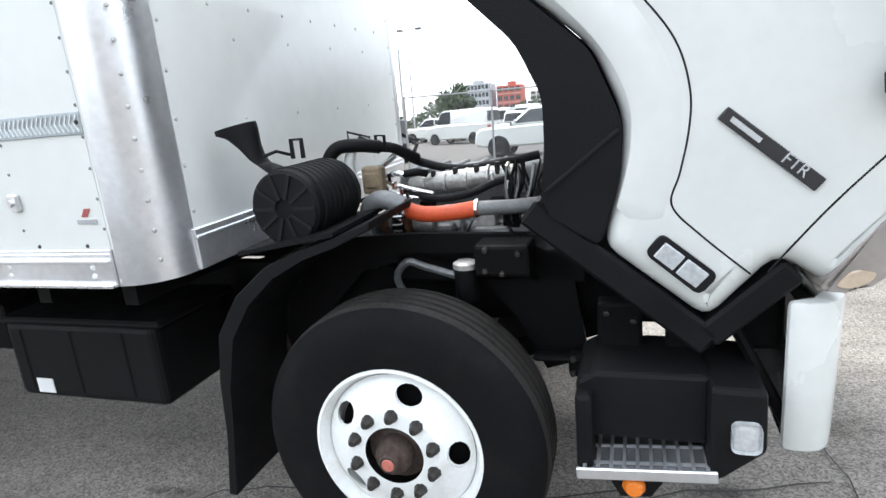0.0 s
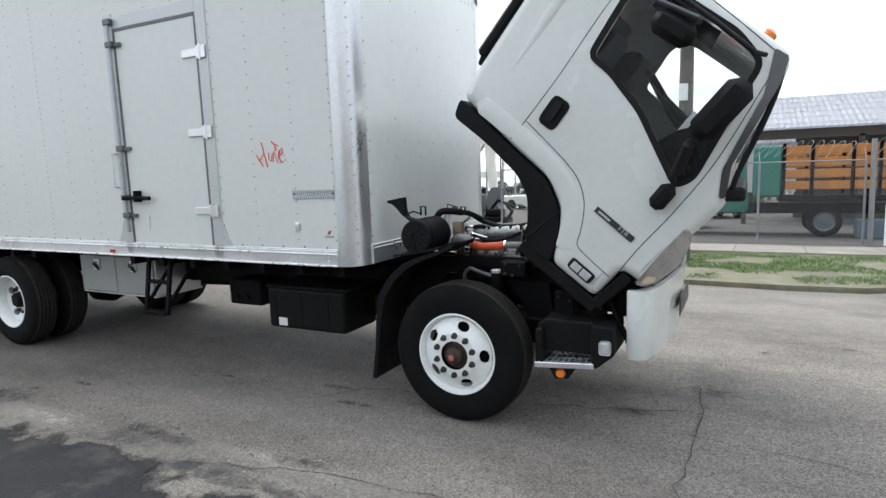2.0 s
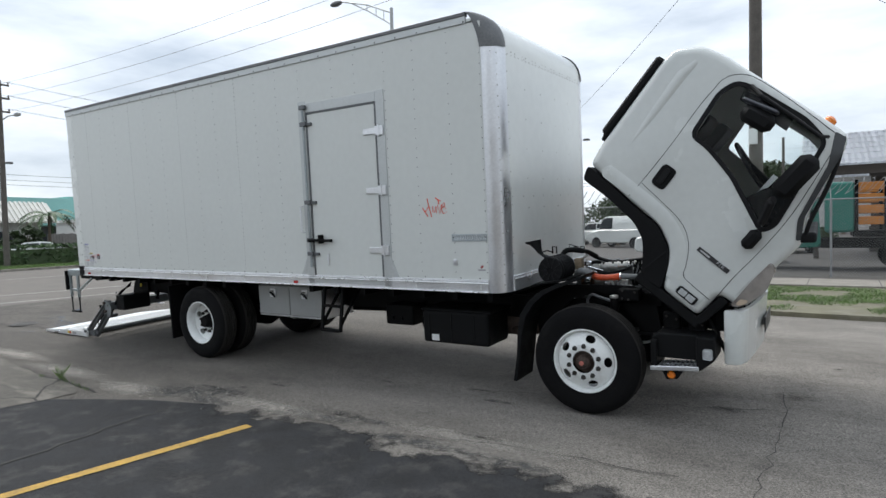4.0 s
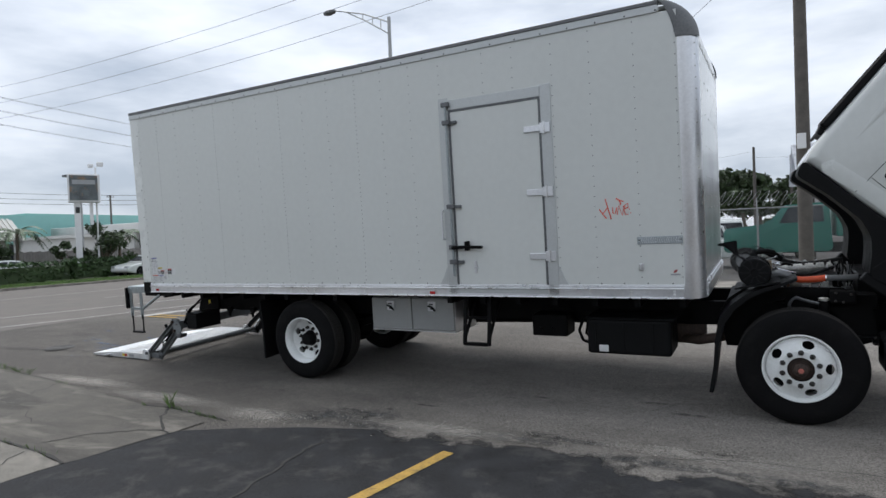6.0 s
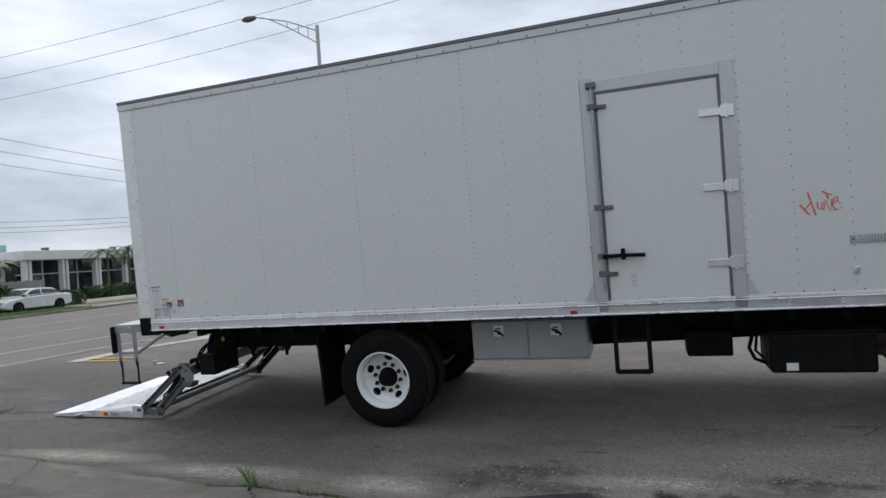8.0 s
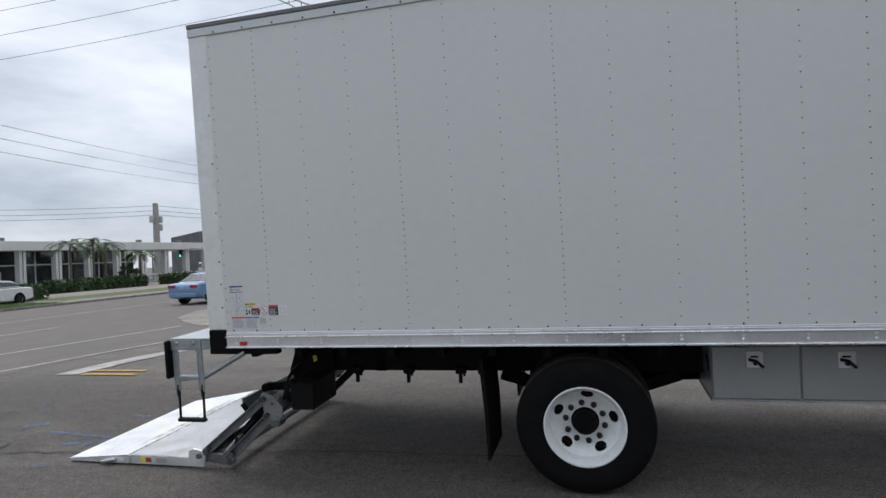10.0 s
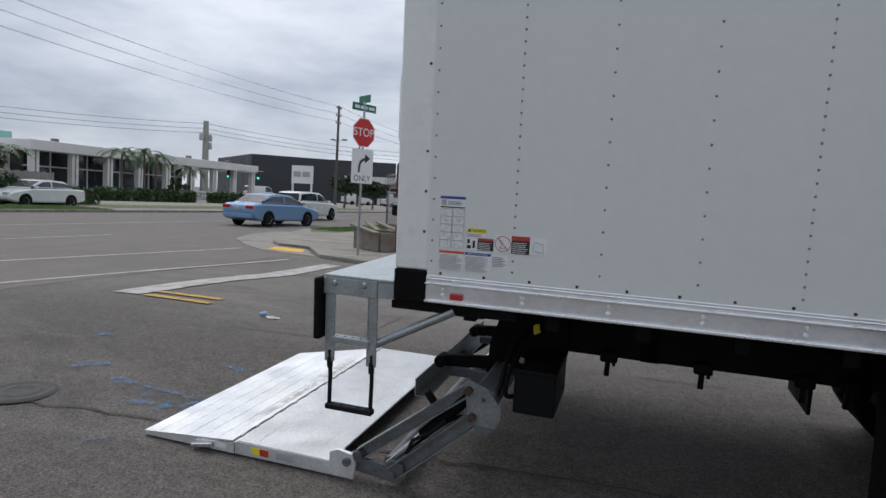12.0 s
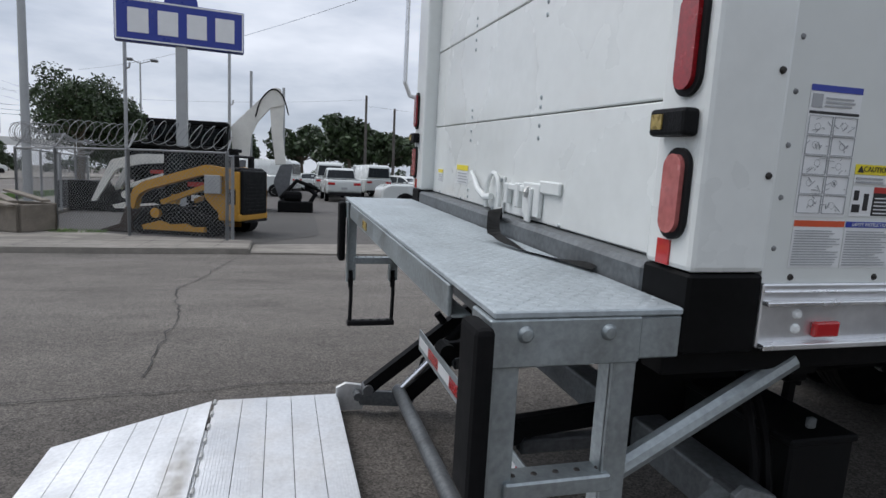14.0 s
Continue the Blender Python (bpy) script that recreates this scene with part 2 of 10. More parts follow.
# the sealer is worn off along the street
ln, ll = M_LOT.node_tree.nodes, M_LOT.node_tree.links
l_tc, l_sep, l_ns, l_m1, l_m2, l_mr = ln.new("ShaderNodeTexCoord"), ln.new("ShaderNodeSeparateXYZ"), ln.new("ShaderNodeTexNoise"), ln.new("ShaderNodeMath"), ln.new("ShaderNodeMath"), ln.new("ShaderNodeMapRange")
l_ns.inputs["Scale"].default_value, l_ns.inputs["Detail"].default_value, l_ns.inputs["Roughness"].default_value = 1.6, 9, 0.62
l_m1.operation, l_m1.inputs[1].default_value = "MULTIPLY", 1.5
l_m2.operation = "SUBTRACT"
ll.new(l_tc.outputs["Object"], l_sep.inputs[0])
ll.new(l_tc.outputs["Object"], l_ns.inputs["Vector"])
ll.new(l_ns.outputs["Fac"], l_m1.inputs[0])
ll.new(l_m1.outputs[0], l_m2.inputs[0])
ll.new(l_sep.outputs["Y"], l_m2.inputs[1])
l_mr.inputs["From Min"].default_value, l_mr.inputs["From Max"].default_value = 2.02, 2.16
ll.new(l_m2.outputs[0], l_mr.inputs["Value"])
ll.new(l_mr.outputs["Result"], ln["Principled BSDF"].inputs["Alpha"])
M_CONCRETE = streaked("weathered_concrete", (0.112, 0.103, 0.090), (0.205, 0.188, 0.162), (0.060, 0.056, 0.050))
M_PALESLAB = streaked("pale_weathered_concrete", (0.185, 0.172, 0.150), (0.25, 0.23, 0.20), (0.10, 0.093, 0.083))
M_PEBBLE = shader("pale_pebbles", (0.19, 0.175, 0.155), 0.9, vary=0.3, scale=30, island=0.55)
M_WALKWAY = streaked("pale_sidewalk_concrete", (0.235, 0.217, 0.190), (0.31, 0.288, 0.255), (0.15, 0.138, 0.12))
M_CRACK = shader("crack_tar", (0.035, 0.033, 0.03), 0.9)
M_STAIN = soft_stain("oil_stain", (0.05, 0.047, 0.044), 0.8, 0.7)
M_WHITELINE = shader("road_paint_white", (0.36, 0.345, 0.325), 0.85, vary=0.35, scale=5, spots=((0.13, 0.12, 0.11), 4, 0.9))
M_YELLOW = shader("road_paint_yellow", (0.40, 0.25, 0.055), 0.85, vary=0.3, scale=9, spots=((0.10, 0.085, 0.06), 7, 0.8))
M_BLUEPAINT = sprayed("marking_paint_blue", (0.075, 0.20, 0.41), 0.44, 0.22, 0.8)
M_TACTILE = shader("tactile_yellow", (0.62, 0.36, 0.04), 0.8, vary=0.15, scale=3)
M_DIRT = shader("bare_dirt", (0.15, 0.14, 0.095), 0.95, vary=0.35, scale=2, grain=70, bump=0.7, spots=((0.26, 0.245, 0.21), 1.6, 0.6))
M_LAWN = shader("lawn_soil", (0.075, 0.10, 0.03), 0.95, vary=0.35, scale=1.5, grain=50, bump=0.8, spots=((0.2, 0.18, 0.12), 1.2, 0.6))
M_GRASS = shader("grass_blades", (0.09, 0.16, 0.035), 0.7, vary=0.3, scale=2, island=0.4)
M_PANEL = shader("white_fibreglass_panel", (0.625, 0.645, 0.624), 0.34, vary=0.03, scale=0.8, grain=14, bump=0.02, rvary=0.06)
M_WHITE = shader("white_vehicle_paint", (0.60, 0.622, 0.604), 0.24, vary=0.03, scale=2, grain=20, coat=0.5, rvary=0.06)
M_ALU = shader("mill_aluminium", (0.72, 0.73, 0.75), 0.36, 0.85, vary=0.08, scale=3, grain=40, bump=0.03)
M_DOORWHITE = shader("white_enamelled_steel", (0.70, 0.72, 0.70), 0.28, vary=0.04, scale=2, grain=20, coat=0.3, rvary=0.06, spots=((0.50, 0.50, 0.47), 1.3, 0.25))
M_FRONTSKIN = shader("glossy_white_front_skin", (0.75, 0.77, 0.75), 0.15, vary=0.03, scale=1.2, grain=10, rvary=0.04)
M_DECK = shader("ribbed_aluminium_deck", (0.72, 0.73, 0.735), 0.42, 0.6, vary=0.12, scale=4, grain=50, spots=((0.42, 0.36, 0.28), 1.6, 0.35))
M_GALV = shader("galvanised_steel", (0.33, 0.365, 0.375), 0.45, 0.7, vary=0.2, scale=9, grain=70, bump=0.05, spots=((0.25, 0.26, 0.26), 6, 0.5))
M_PLATE = shader("diamond_tread_steel", (0.36, 0.40, 0.42), 0.55, 0.35, vary=0.2, scale=5, grain=60, bump=0.1)
M_BLACK = shader("black_chassis_paint", (0.004, 0.004, 0.0043), 0.6, vary=0.3, scale=6, spec=0.1, spots=((0.010, 0.009, 0.008), 5, 0.4))
M_PLASTIC = shader("black_textured_plastic", (0.0068, 0.0071, 0.0077), 0.55, vary=0.2, scale=8, grain=220, bump=0.15, spec=0.12)
M_RUBBER = shader("tyre_rubber", (0.0055, 0.0055, 0.006), 0.8, vary=0.25, scale=9, spec=0.12, spots=((0.016, 0.015, 0.014), 6, 0.4))
M_TREAD = shader("dusty_tyre_tread", (0.026, 0.0245, 0.023), 0.9, vary=0.3, scale=9, grain=80, spec=0.15, bump=0.2, spots=((0.015, 0.015, 0.015), 6, 0.5))
M_RIM = shader("white_painted_steel_rim", (0.76, 0.78, 0.77), 0.38, vary=0.05, scale=8, spots=((0.3, 0.24, 0.18), 9, 0.25))
M_HUB = shader("rusty_hub", (0.06, 0.042, 0.034), 0.7, 0.3, vary=0.4, scale=20, bump=0.2)
M_NUT = shader("dull_lug_nut", (0.05, 0.046, 0.043), 0.5, 0.7, vary=0.3, scale=30)
M_RUST = shader("rusty_steel", (0.13, 0.065, 0.035), 0.8, 0.2, vary=0.4, scale=12, bump=0.2)
M_STEEL = shader("dark_grey_steel", (0.14, 0.145, 0.15), 0.5, 0.6, vary=0.25, scale=9)
M_CAST = shader("cast_aluminium", (0.50, 0.50, 0.48), 0.45, 0.6, vary=0.3, scale=12, bump=0.15, spots=((0.16, 0.15, 0.14), 8, 0.5))
M_CHROME = shader("bright_pipe", (0.75, 0.76, 0.78), 0.15, 1.0, vary=0.05, scale=10)
M_ORANGE = shader("orange_silicone_hose", (0.62, 0.085, 0.025), 0.5, vary=0.12, scale=10)
M_GREYPIPE = shader("grey_intake_pipe", (0.20, 0.205, 0.21), 0.5, 0.3, vary=0.15, scale=10)
M_RED = shader("red_lens", (0.42, 0.012, 0.015), 0.18, vary=0.1, scale=20, coat=0.6)
M_AMBER = shader("amber_lens", (0.75, 0.20, 0.02), 0.2, vary=0.08, scale=20, coat=0.6)
M_CLEAR = shader("clear_lamp_lens", (0.50, 0.52, 0.53), 0.15, 0.2, vary=0.15, scale=30, coat=0.8)
M_HEADLAMP = shader("hazy_headlamp_lens", (0.34, 0.31, 0.285), 0.14, 0.1, vary=0.25, scale=5, grain=9, coat=0.6)
M_SEAL = shader("door_seal_rubber", (0.008, 0.008, 0.009), 0.6, spec=0.2)
M_CAP = shader("grey_roof_cap", (0.13, 0.135, 0.14), 0.5, vary=0.2, scale=6)
M_GRAFFITI = shader("red_spray_paint", (0.72, 0.10, 0.055), 0.6, vary=0.2, scale=12)
M_STICKER = shader("faded_red_print", (0.33, 0.07, 0.065), 0.5, vary=0.1)
M_LABELWHITE = shader("label_white", (0.70, 0.71, 0.71), 0.4, vary=0.03)
M_LABELBLUE = shader("label_blue", (0.03, 0.05, 0.32), 0.4, vary=0.05)
M_LABELBLACK = shader("label_black", (0.02, 0.02, 0.022), 0.4, vary=0.05)
M_LABELGREY = shader("label_print_grey", (0.34, 0.35, 0.36), 0.5, vary=0.08)
M_LABELRED = shader("label_red", (0.42, 0.035, 0.03), 0.4, vary=0.05)
M_LABELORANGE = shader("label_orange", (0.56, 0.085, 0.03), 0.4, vary=0.05)
M_LABELYELLOW = shader("label_yellow", (0.75, 0.62, 0.03), 0.4, vary=0.05)
M_GLASS = glass("cab_glass", (0.97, 0.985, 0.98), see=1.0)
M_DARKGLASS = shader("dark_window_glass", (0.02, 0.025, 0.03), 0.06, vary=0.1, coat=0.5)
M_INTERIOR = shader("dark_cab_trim", (0.014, 0.015, 0.017), 0.7, vary=0.2, scale=8, spec=0.2)
# Darker than M_GALV: grease, plus shade under the truck put into the colour.
M_GATE = shader("greasy_shaded_galvanised_steel", (0.13, 0.14, 0.145), 0.5, 0.4, vary=0.3, scale=7, grain=60, bump=0.08, spots=((0.05, 0.05, 0.05), 4, 0.7))
M_ARM = shader("weathered_galvanised_arm", (0.20, 0.215, 0.22), 0.5, 0.45, vary=0.3, scale=8, grain=60, bump=0.08, spots=((0.09, 0.09, 0.09), 5, 0.6))
# Paler than M_ALU: the rail lips' sky highlight is put into the colour.
M_LIP = shader("bright_rail_lip", (0.88, 0.89, 0.90), 0.3, 0.9, vary=0.05, scale=6)
M_RIVET = shader("dull_rivet", (0.21, 0.214, 0.218), 0.5, 0.4, vary=0.4, scale=40)
M_FRAMEALU = shader("pale_frame_aluminium", (0.50, 0.52, 0.52), 0.4, 0.35, vary=0.06, scale=5)
M_IRON = shader("cast_iron", (0.035, 0.033, 0.031), 0.7, 0.1, vary=0.3, scale=12, bump=0.3)
M_STRAP = shader("black_webbing", (0.03, 0.03, 0.03), 0.85, vary=0.2, scale=20)


# ---- mesh helpers ----
def part(name, bm, material, parent=None, label="", smooth=False, kind=""):
    """Links a bmesh as one mesh object, under a thing or a part."""
    bmesh.ops.recalc_face_normals(bm, faces=bm.faces)
    me = bpy.data.meshes.new(name)
    bm.to_mesh(me)
    bm.free()
    me.materials.append(material)
    if smooth:
        for p in me.polygons:
            p.use_smooth = True
        me.set_sharp_from_angle(angle=radians(38))
    ob = new(name, me)
    if parent:
        ob.parent = parent
    if label or kind:
        tagged(ob, label, kind=kind)
    return ob


def raw(name, verts, faces, material, parent=None, label="", smooth=False, kind=""):
    me = bpy.data.meshes.new(name)
    me.from_pydata([tuple(v) for v in verts], [], [tuple(f) for f in faces])
    me.materials.append(material)
    if smooth:
        for p in me.polygons:
            p.use_smooth = True
        me.set_sharp_from_angle(angle=radians(38))
    ob = new(name, me)
    if parent:
        ob.parent = parent
    if label or kind:
        tagged(ob, label, kind=kind)
    return ob


def twin(ob, x, y, z, parent=None, rz=0.0):
    """Another object on the same mesh, with the same tags."""
    o = new(ob.name.split(".")[0], ob.data)
    for k in ("label", "kind"):
        if k in ob:
            o[k] = ob[k]
    o.parent = parent or ob.parent
    o.matrix_basis = pose(x, y, z, 0, 0, rz)
    return o


def root(name, m, label, category, group="", kind=""):
    ob = new(name)
    ob.empty_display_size = 0.2
    ob.matrix_basis = m
    return tagged(ob, label, category, group, kind)


def bx(bm, x0, x1, y0, y1, z0, z1, bev=0.0, seg=2):
    g = bmesh.ops.create_cube(bm, size=1)
    for v in g["verts"]:
        v.co = ((x0 + x1) / 2 + v.co.x * (x1 - x0), (y0 + y1) / 2 + v.co.y * (y1 - y0), (z0 + z1) / 2 + v.co.z * (z1 - z0))
    if bev:
        bmesh.ops.bevel(bm, geom=list({e for v in g["verts"] for e in v.link_edges}), offset=bev, segments=seg, profile=0.5, affect="EDGES")
    return bm


def beam(bm, a, b, w, h, up=(0, 0, 1), bev=0.0):
    """A bar from a to b, w wide and h high."""
    a, b = Vector(a), Vector(b)
    d = (b - a).normalized()
    s = d.cross(Vector(up))
    if s.length < 1e-4:
        s = d.cross(Vector((1, 0, 0)))
    s.normalize()
    u = s.cross(d)
    v = [bm.verts.new(p + s * i * w / 2 + u * j * h / 2) for p in (a, b) for i, j in ((-1, -1), (1, -1), (1, 1), (-1, 1))]
    f = [bm.faces.new([v[k] for k in q]) for q in ((0, 1, 2, 3), (7, 6, 5, 4), (0, 4, 5, 1), (1, 5, 6, 2), (2, 6, 7, 3), (3, 7, 4, 0))]
    if bev:
        bmesh.ops.bevel(bm, geom=list({e for q in f for e in q.edges}), offset=bev, segments=1, affect="EDGES")
    return bm


def tube(bm, pts, r, n=8, cap=True):
    """A round tube along a line; r is one radius or one for each point."""
    pts = [Vector(p) for p in pts]
    rings, side = [], None
    for i, p in enumerate(pts):
        d = (pts[min(i + 1, len(pts) - 1)] - pts[max(i - 1, 0)]).normalized()
        if side is None:
            side = d.cross(Vector((0, 0, 1)))
            if side.length < 0.01:
                side = d.cross(Vector((1, 0, 0)))
        side = (side - d * side.dot(d)).normalized()
        up = d.cross(side)
        rad = r[i] if isinstance(r, (list, tuple)) else r
        rings.append([bm.verts.new(p + rad * (math.cos(a) * side + math.sin(a) * up)) for a in (2 * math.pi * k / n for k in range(n))])
    for q, w in zip(rings, rings[1:]):
        for k in range(n):
            bm.faces.new((q[k], q[(k + 1) % n], w[(k + 1) % n], w[k]))
    if cap:
        bm.faces.new(rings[0][::-1])
        bm.faces.new(rings[-1])
    return bm


def arc(cx, cz, r, a0, a1, n):
    return [(cx + r * math.cos(radians(a0 + (a1 - a0) * k / n)), cz + r * math.sin(radians(a0 + (a1 - a0) * k / n))) for k in range(n + 1)]


def lathe(bm, prof, c=(0, 0, 0), axis="y", n=40, closed=False):
    """Turns a profile of (radius, along) round an axis through c."""
    rings = []
    for r, h in prof:
        ring = []
        for k in range(n):
            a = 2 * math.pi * k / n
            p = {"y": (r * math.cos(a), h, r * math.sin(a)), "z": (r * math.cos(a), r * math.sin(a), h), "x": (h, r * math.cos(a), r * math.sin(a))}[axis]
            ring.append(bm.verts.new(Vector(c) + Vector(p)))
        rings.append(ring)
    for q, w in zip(rings, rings[1:] + ([rings[0]] if closed else [])):
        for k in range(n):
            bm.faces.new((q[k], q[(k + 1) % n], w[(k + 1) % n], w[k]))
    return bm


def prism(bm, pts, lo, hi, plane="xz", bev=0.0):
    """A polygon in a plane, made thick along the third axis."""
    put = {"xz": lambda p, h: (p[0], h, p[1]), "xy": lambda p, h: (p[0], p[1], h), "yz": lambda p, h: (h, p[0], p[1])}[plane]
    a = [bm.verts.new(put(p, lo)) for p in pts]
    b = [bm.verts.new(put(p, hi)) for p in pts]
    f = [bm.faces.new(a), bm.faces.new(b[::-1])]
    for k in range(len(pts)):
        f.append(bm.faces.new((a[k], b[k], b[(k + 1) % len(pts)], a[(k + 1) % len(pts)])))
    if bev:
        bmesh.ops.bevel(bm, geom=list({e for q in f for e in q.edges}), offset=bev, segments=2, profile=0.5, affect="EDGES")
    return bm


def plate(bm, outer, holes, y0, y1):
    """A plate in the xz plane with openings through it."""
    loops = []
    for loop in [outer] + holes:
        vs = [bm.verts.new((x, y0, z)) for x, z in loop]
        loops.append([bm.edges.new((vs[k], vs[(k + 1) % len(vs)])) for k in range(len(vs))])
    es = [e for q in loops for e in q]
    g = bmesh.ops.triangle_fill(bm, use_beauty=True, use_dissolve=False, edges=es)
    faces = [f for f in g["geom"] if isinstance(f, bmesh.types.BMFace)]
    ex = bmesh.ops.extrude_face_region(bm, geom=faces)
    for v in ex["geom"]:
        if isinstance(v, bmesh.types.BMVert):
            v.co.y = y1
    return bm


def rounded(pts, r, n=4):
    """The polygon with its corners rounded."""
    out, k = [], len(pts)
    for i in range(k):
        p, q, s = Vector(pts[i - 1]), Vector(pts[i]), Vector(pts[(i + 1) % k])
        rr = min(r, 0.45 * (p - q).length, 0.45 * (s - q).length)
        a, b = q + (p - q).normalized() * rr, q + (s - q).normalized() * rr
        for j in range(n + 1):
            t = j / n
            out.append(tuple(a * (1 - t) ** 2 + q * 2 * t * (1 - t) + b * t * t))
    return out


def inset(pts, d):
    """The polygon moved inwards by d."""
    k = len(pts)
    area = sum(pts[i - 1][0] * pts[i][1] - pts[i][0] * pts[i - 1][1] for i in range(k))
    s = 1 if area > 0 else -1
    out = []
    for i in range(k):
        e = (Vector(pts[(i + 1) % k]) - Vector(pts[i - 1])).normalized()
        out.append((pts[i][0] - s * e.y * d, pts[i][1] + s * e.x * d))
    return out


def words(name, text, size, m, material, parent, thick=0.001):
    """Letters of the built-in font as a mesh."""
    cu = bpy.data.curves.new(name, "FONT")
    cu.body, cu.size, cu.align_x, cu.align_y, cu.extrude = text, size, "CENTER", "CENTER", thick
    tmp = bpy.data.objects.new(name, cu)
    scene.collection.objects.link(tmp)
    me = bpy.data.meshes.new_from_object(tmp.evaluated_get(bpy.context.evaluated_depsgraph_get()))
    bpy.data.objects.remove(tmp)
    me.materials.clear()
    me.materials.append(material)
    ob = new(name, me)
    ob.parent = parent
    ob.matrix_basis = m
    return ob


# ---- ground: a crowned side street, an avenue across its end, a lot beside it ----
def crown(x, y):
    """Height of the ground: the side street is highest along its middle."""
    k = min(max((x + 8.0) / 3.0, 0.0), 1.0)
    return 0.115 * max(0.0, 1 - ((y - 3.6) / 3.42) ** 2) * k * k * (3 - 2 * k)


def draped(name, pts, material, dz, step=0.5, label="", parent=None, kind="structure", thick=0.0):
    """A flat sheet with the given outline, laid over the ground."""
    bm = bmesh.new()
    bm.faces.new([bm.verts.new((p[0], p[1], 0)) for p in pts])
    bmesh.ops.triangulate(bm, faces=bm.faces[:])
    ys, xs = [p[1] for p in pts], [p[0] for p in pts]
    for axis, vals in ((1, ys), (0, xs)):
        lo, hi = max(min(vals), (-9, -0.4)[axis]), min(max(vals), (14, 7.6)[axis])
        k = lo + step
        while k < hi:
            co, no = [0, 0, 0], [0, 0, 0]
            co[axis], no[axis] = k, 1
            bmesh.ops.bisect_plane(bm, geom=bm.verts[:] + bm.edges[:] + bm.faces[:], plane_co=co, plane_no=no)
            k += step
    for v in bm.verts:
        v.co.z = crown(v.co.x, v.co.y) + dz
    if thick:
        g = bmesh.ops.extrude_face_region(bm, geom=bm.faces[:])
        for v in g["geom"]:
            if isinstance(v, bmesh.types.BMVert):
                v.co.z -= thick
    ob = part(name, bm, material, parent, "", kind=kind)
    for p in ob.data.polygons:
        if p.normal.z < 0 and not thick:
            p.flip()
    return tagged(ob, label) if label else ob


def ragged(pts, amp, step, seed):
    """The outline with an uneven edge."""
    rnd, out = random.Random(seed), []
    for a, b in zip(pts, pts[1:] + pts[:1]):
        n = max(1, int(math.dist(a, b) / step))
        for k in range(n):
            t = k / n
            w = amp if 0 < k else 0
            out.append((a[0] + (b[0] - a[0]) * t + rnd.uniform(-w, w), a[1] + (b[1] - a[1]) * t + rnd.uniform(-w, w)))
    return out


gx = [-3000, -400, -120] + [k * 0.5 for k in range(-60, 61)] + [120, 400, 3000]
gy = [-3000, -400, -60] + [k * 0.25 for k in range(-16, 44)] + [30, 60, 120, 400, 3000]
gv = [(x, y, crown(x, y)) for y in gy for x in gx]
gf = [(j * len(gx) + i, j * len(gx) + i + 1, (j + 1) * len(gx) + i + 1, (j + 1) * len(gx) + i) for j in range(len(gy) - 1) for i in range(len(gx) - 1)]
ground = raw("ground", gv, gf, M_ASPHALT, label="worn light grey asphalt street surface with stains", smooth=True, kind="structure")

draped("road", [(-25, -90), (-7.2, -90), (-7.2, 160), (-25, 160)], M_AVENUE, 0.005, 0.45, "grey asphalt avenue with white lane lines")
draped("parking_lot", [(3.18, -3.2), (3.36, -2.1), (3.87, -1.82), (4.46, -1.55), (5.3, -1.3), (6.4, -1.0), (8.6, -0.95), (9.3, -1.2), (11.5, -2.2), (11.6, -9), (3.0, -9)], M_LOT, 0.006, 0.5, "dark sealed asphalt of a parking lot")
draped("apron", ragged([(-12, -0.6), (-2.65, -1.07), (-1.2, -1.16), (0.0, -1.30), (2.16, -1.62), (2.6, -1.60), (3.0, -1.64), (3.38, -1.80), (3.36, -2.13), (3.24, -2.95), (3.2, -3.06), (2.65, -2.98), (2.2, -2.97), (1.2, -2.93), (-12, -2.7)], 0.03, 0.25, 5), M_CONCRETE, 0.008, 0.5, "stained and cracked concrete driveway apron")
draped("apron", ragged([(-12, -2.72), (1.2, -2.95), (2.2, -3.0), (2.65, -3.0), (3.19, -3.09), (2.95, -9), (-12, -9)], 0.012, 0.2, 6), M_PALESLAB, 0.009, 0.5, "paler worn concrete slab of the apron")


def line_mark(name, a, b, w, material, dz, label):
    a, b = Vector(a), Vector(b)
    s = Vector((-(b - a).y, (b - a).x)).normalized() * w / 2
    n = max(2, int((b - a).length / 0.35))
    rnd = random.Random(int(a.x * 100 + b.y * 37))
    l = [a + (b - a) * k / n + s * rnd.uniform(0.86, 1.05) for k in range(n + 1)]
    r = [a + (b - a) * k / n - s * rnd.uniform(0.86, 1.05) for k in range(n + 1)]
    return draped(name, [tuple(p) for p in l + r[::-1]], material, dz, 1.0, label)


line_mark("stall_line", (6.05, -1.62), (5.55, -4.6), 0.11, M_YELLOW, 0.011, "faded yellow parking stall line on dark asphalt")
line_mark("lane_line", (-8.6, -1.0), (-6.72, 9.5), 0.13, M_WHITELINE, 0.012, "worn white edge line on the avenue")
for y0 in (-40, -28, -16, -4, 8, 20, 32, 44, 56):
    line_mark("lane_line", (-14.0, y0), (-14.0, y0 + 3.2), 0.12, M_WHITELINE, 0.012, "white dashed lane line on the avenue")
line_mark("lane_line", (-11.6, -3.0), (-9.12, 11.0), 0.13, M_WHITELINE, 0.012, "worn white lane line on the avenue")
line_mark("lane_line", (-18.3, -60), (-18.3, 90), 0.12, M_WHITELINE, 0.012, "white lane line on the avenue")
line_mark("stop_line", (-5.38, 3.5), (-5.42, 9.3), 0.50, M_WHITELINE, 0.012, "broad white stop line across the street mouth")
line_mark("centre_line", (-5.15, 3.82), (-4.08, 3.82), 0.13, M_YELLOW, 0.014, "yellow double centre line on the asphalt")
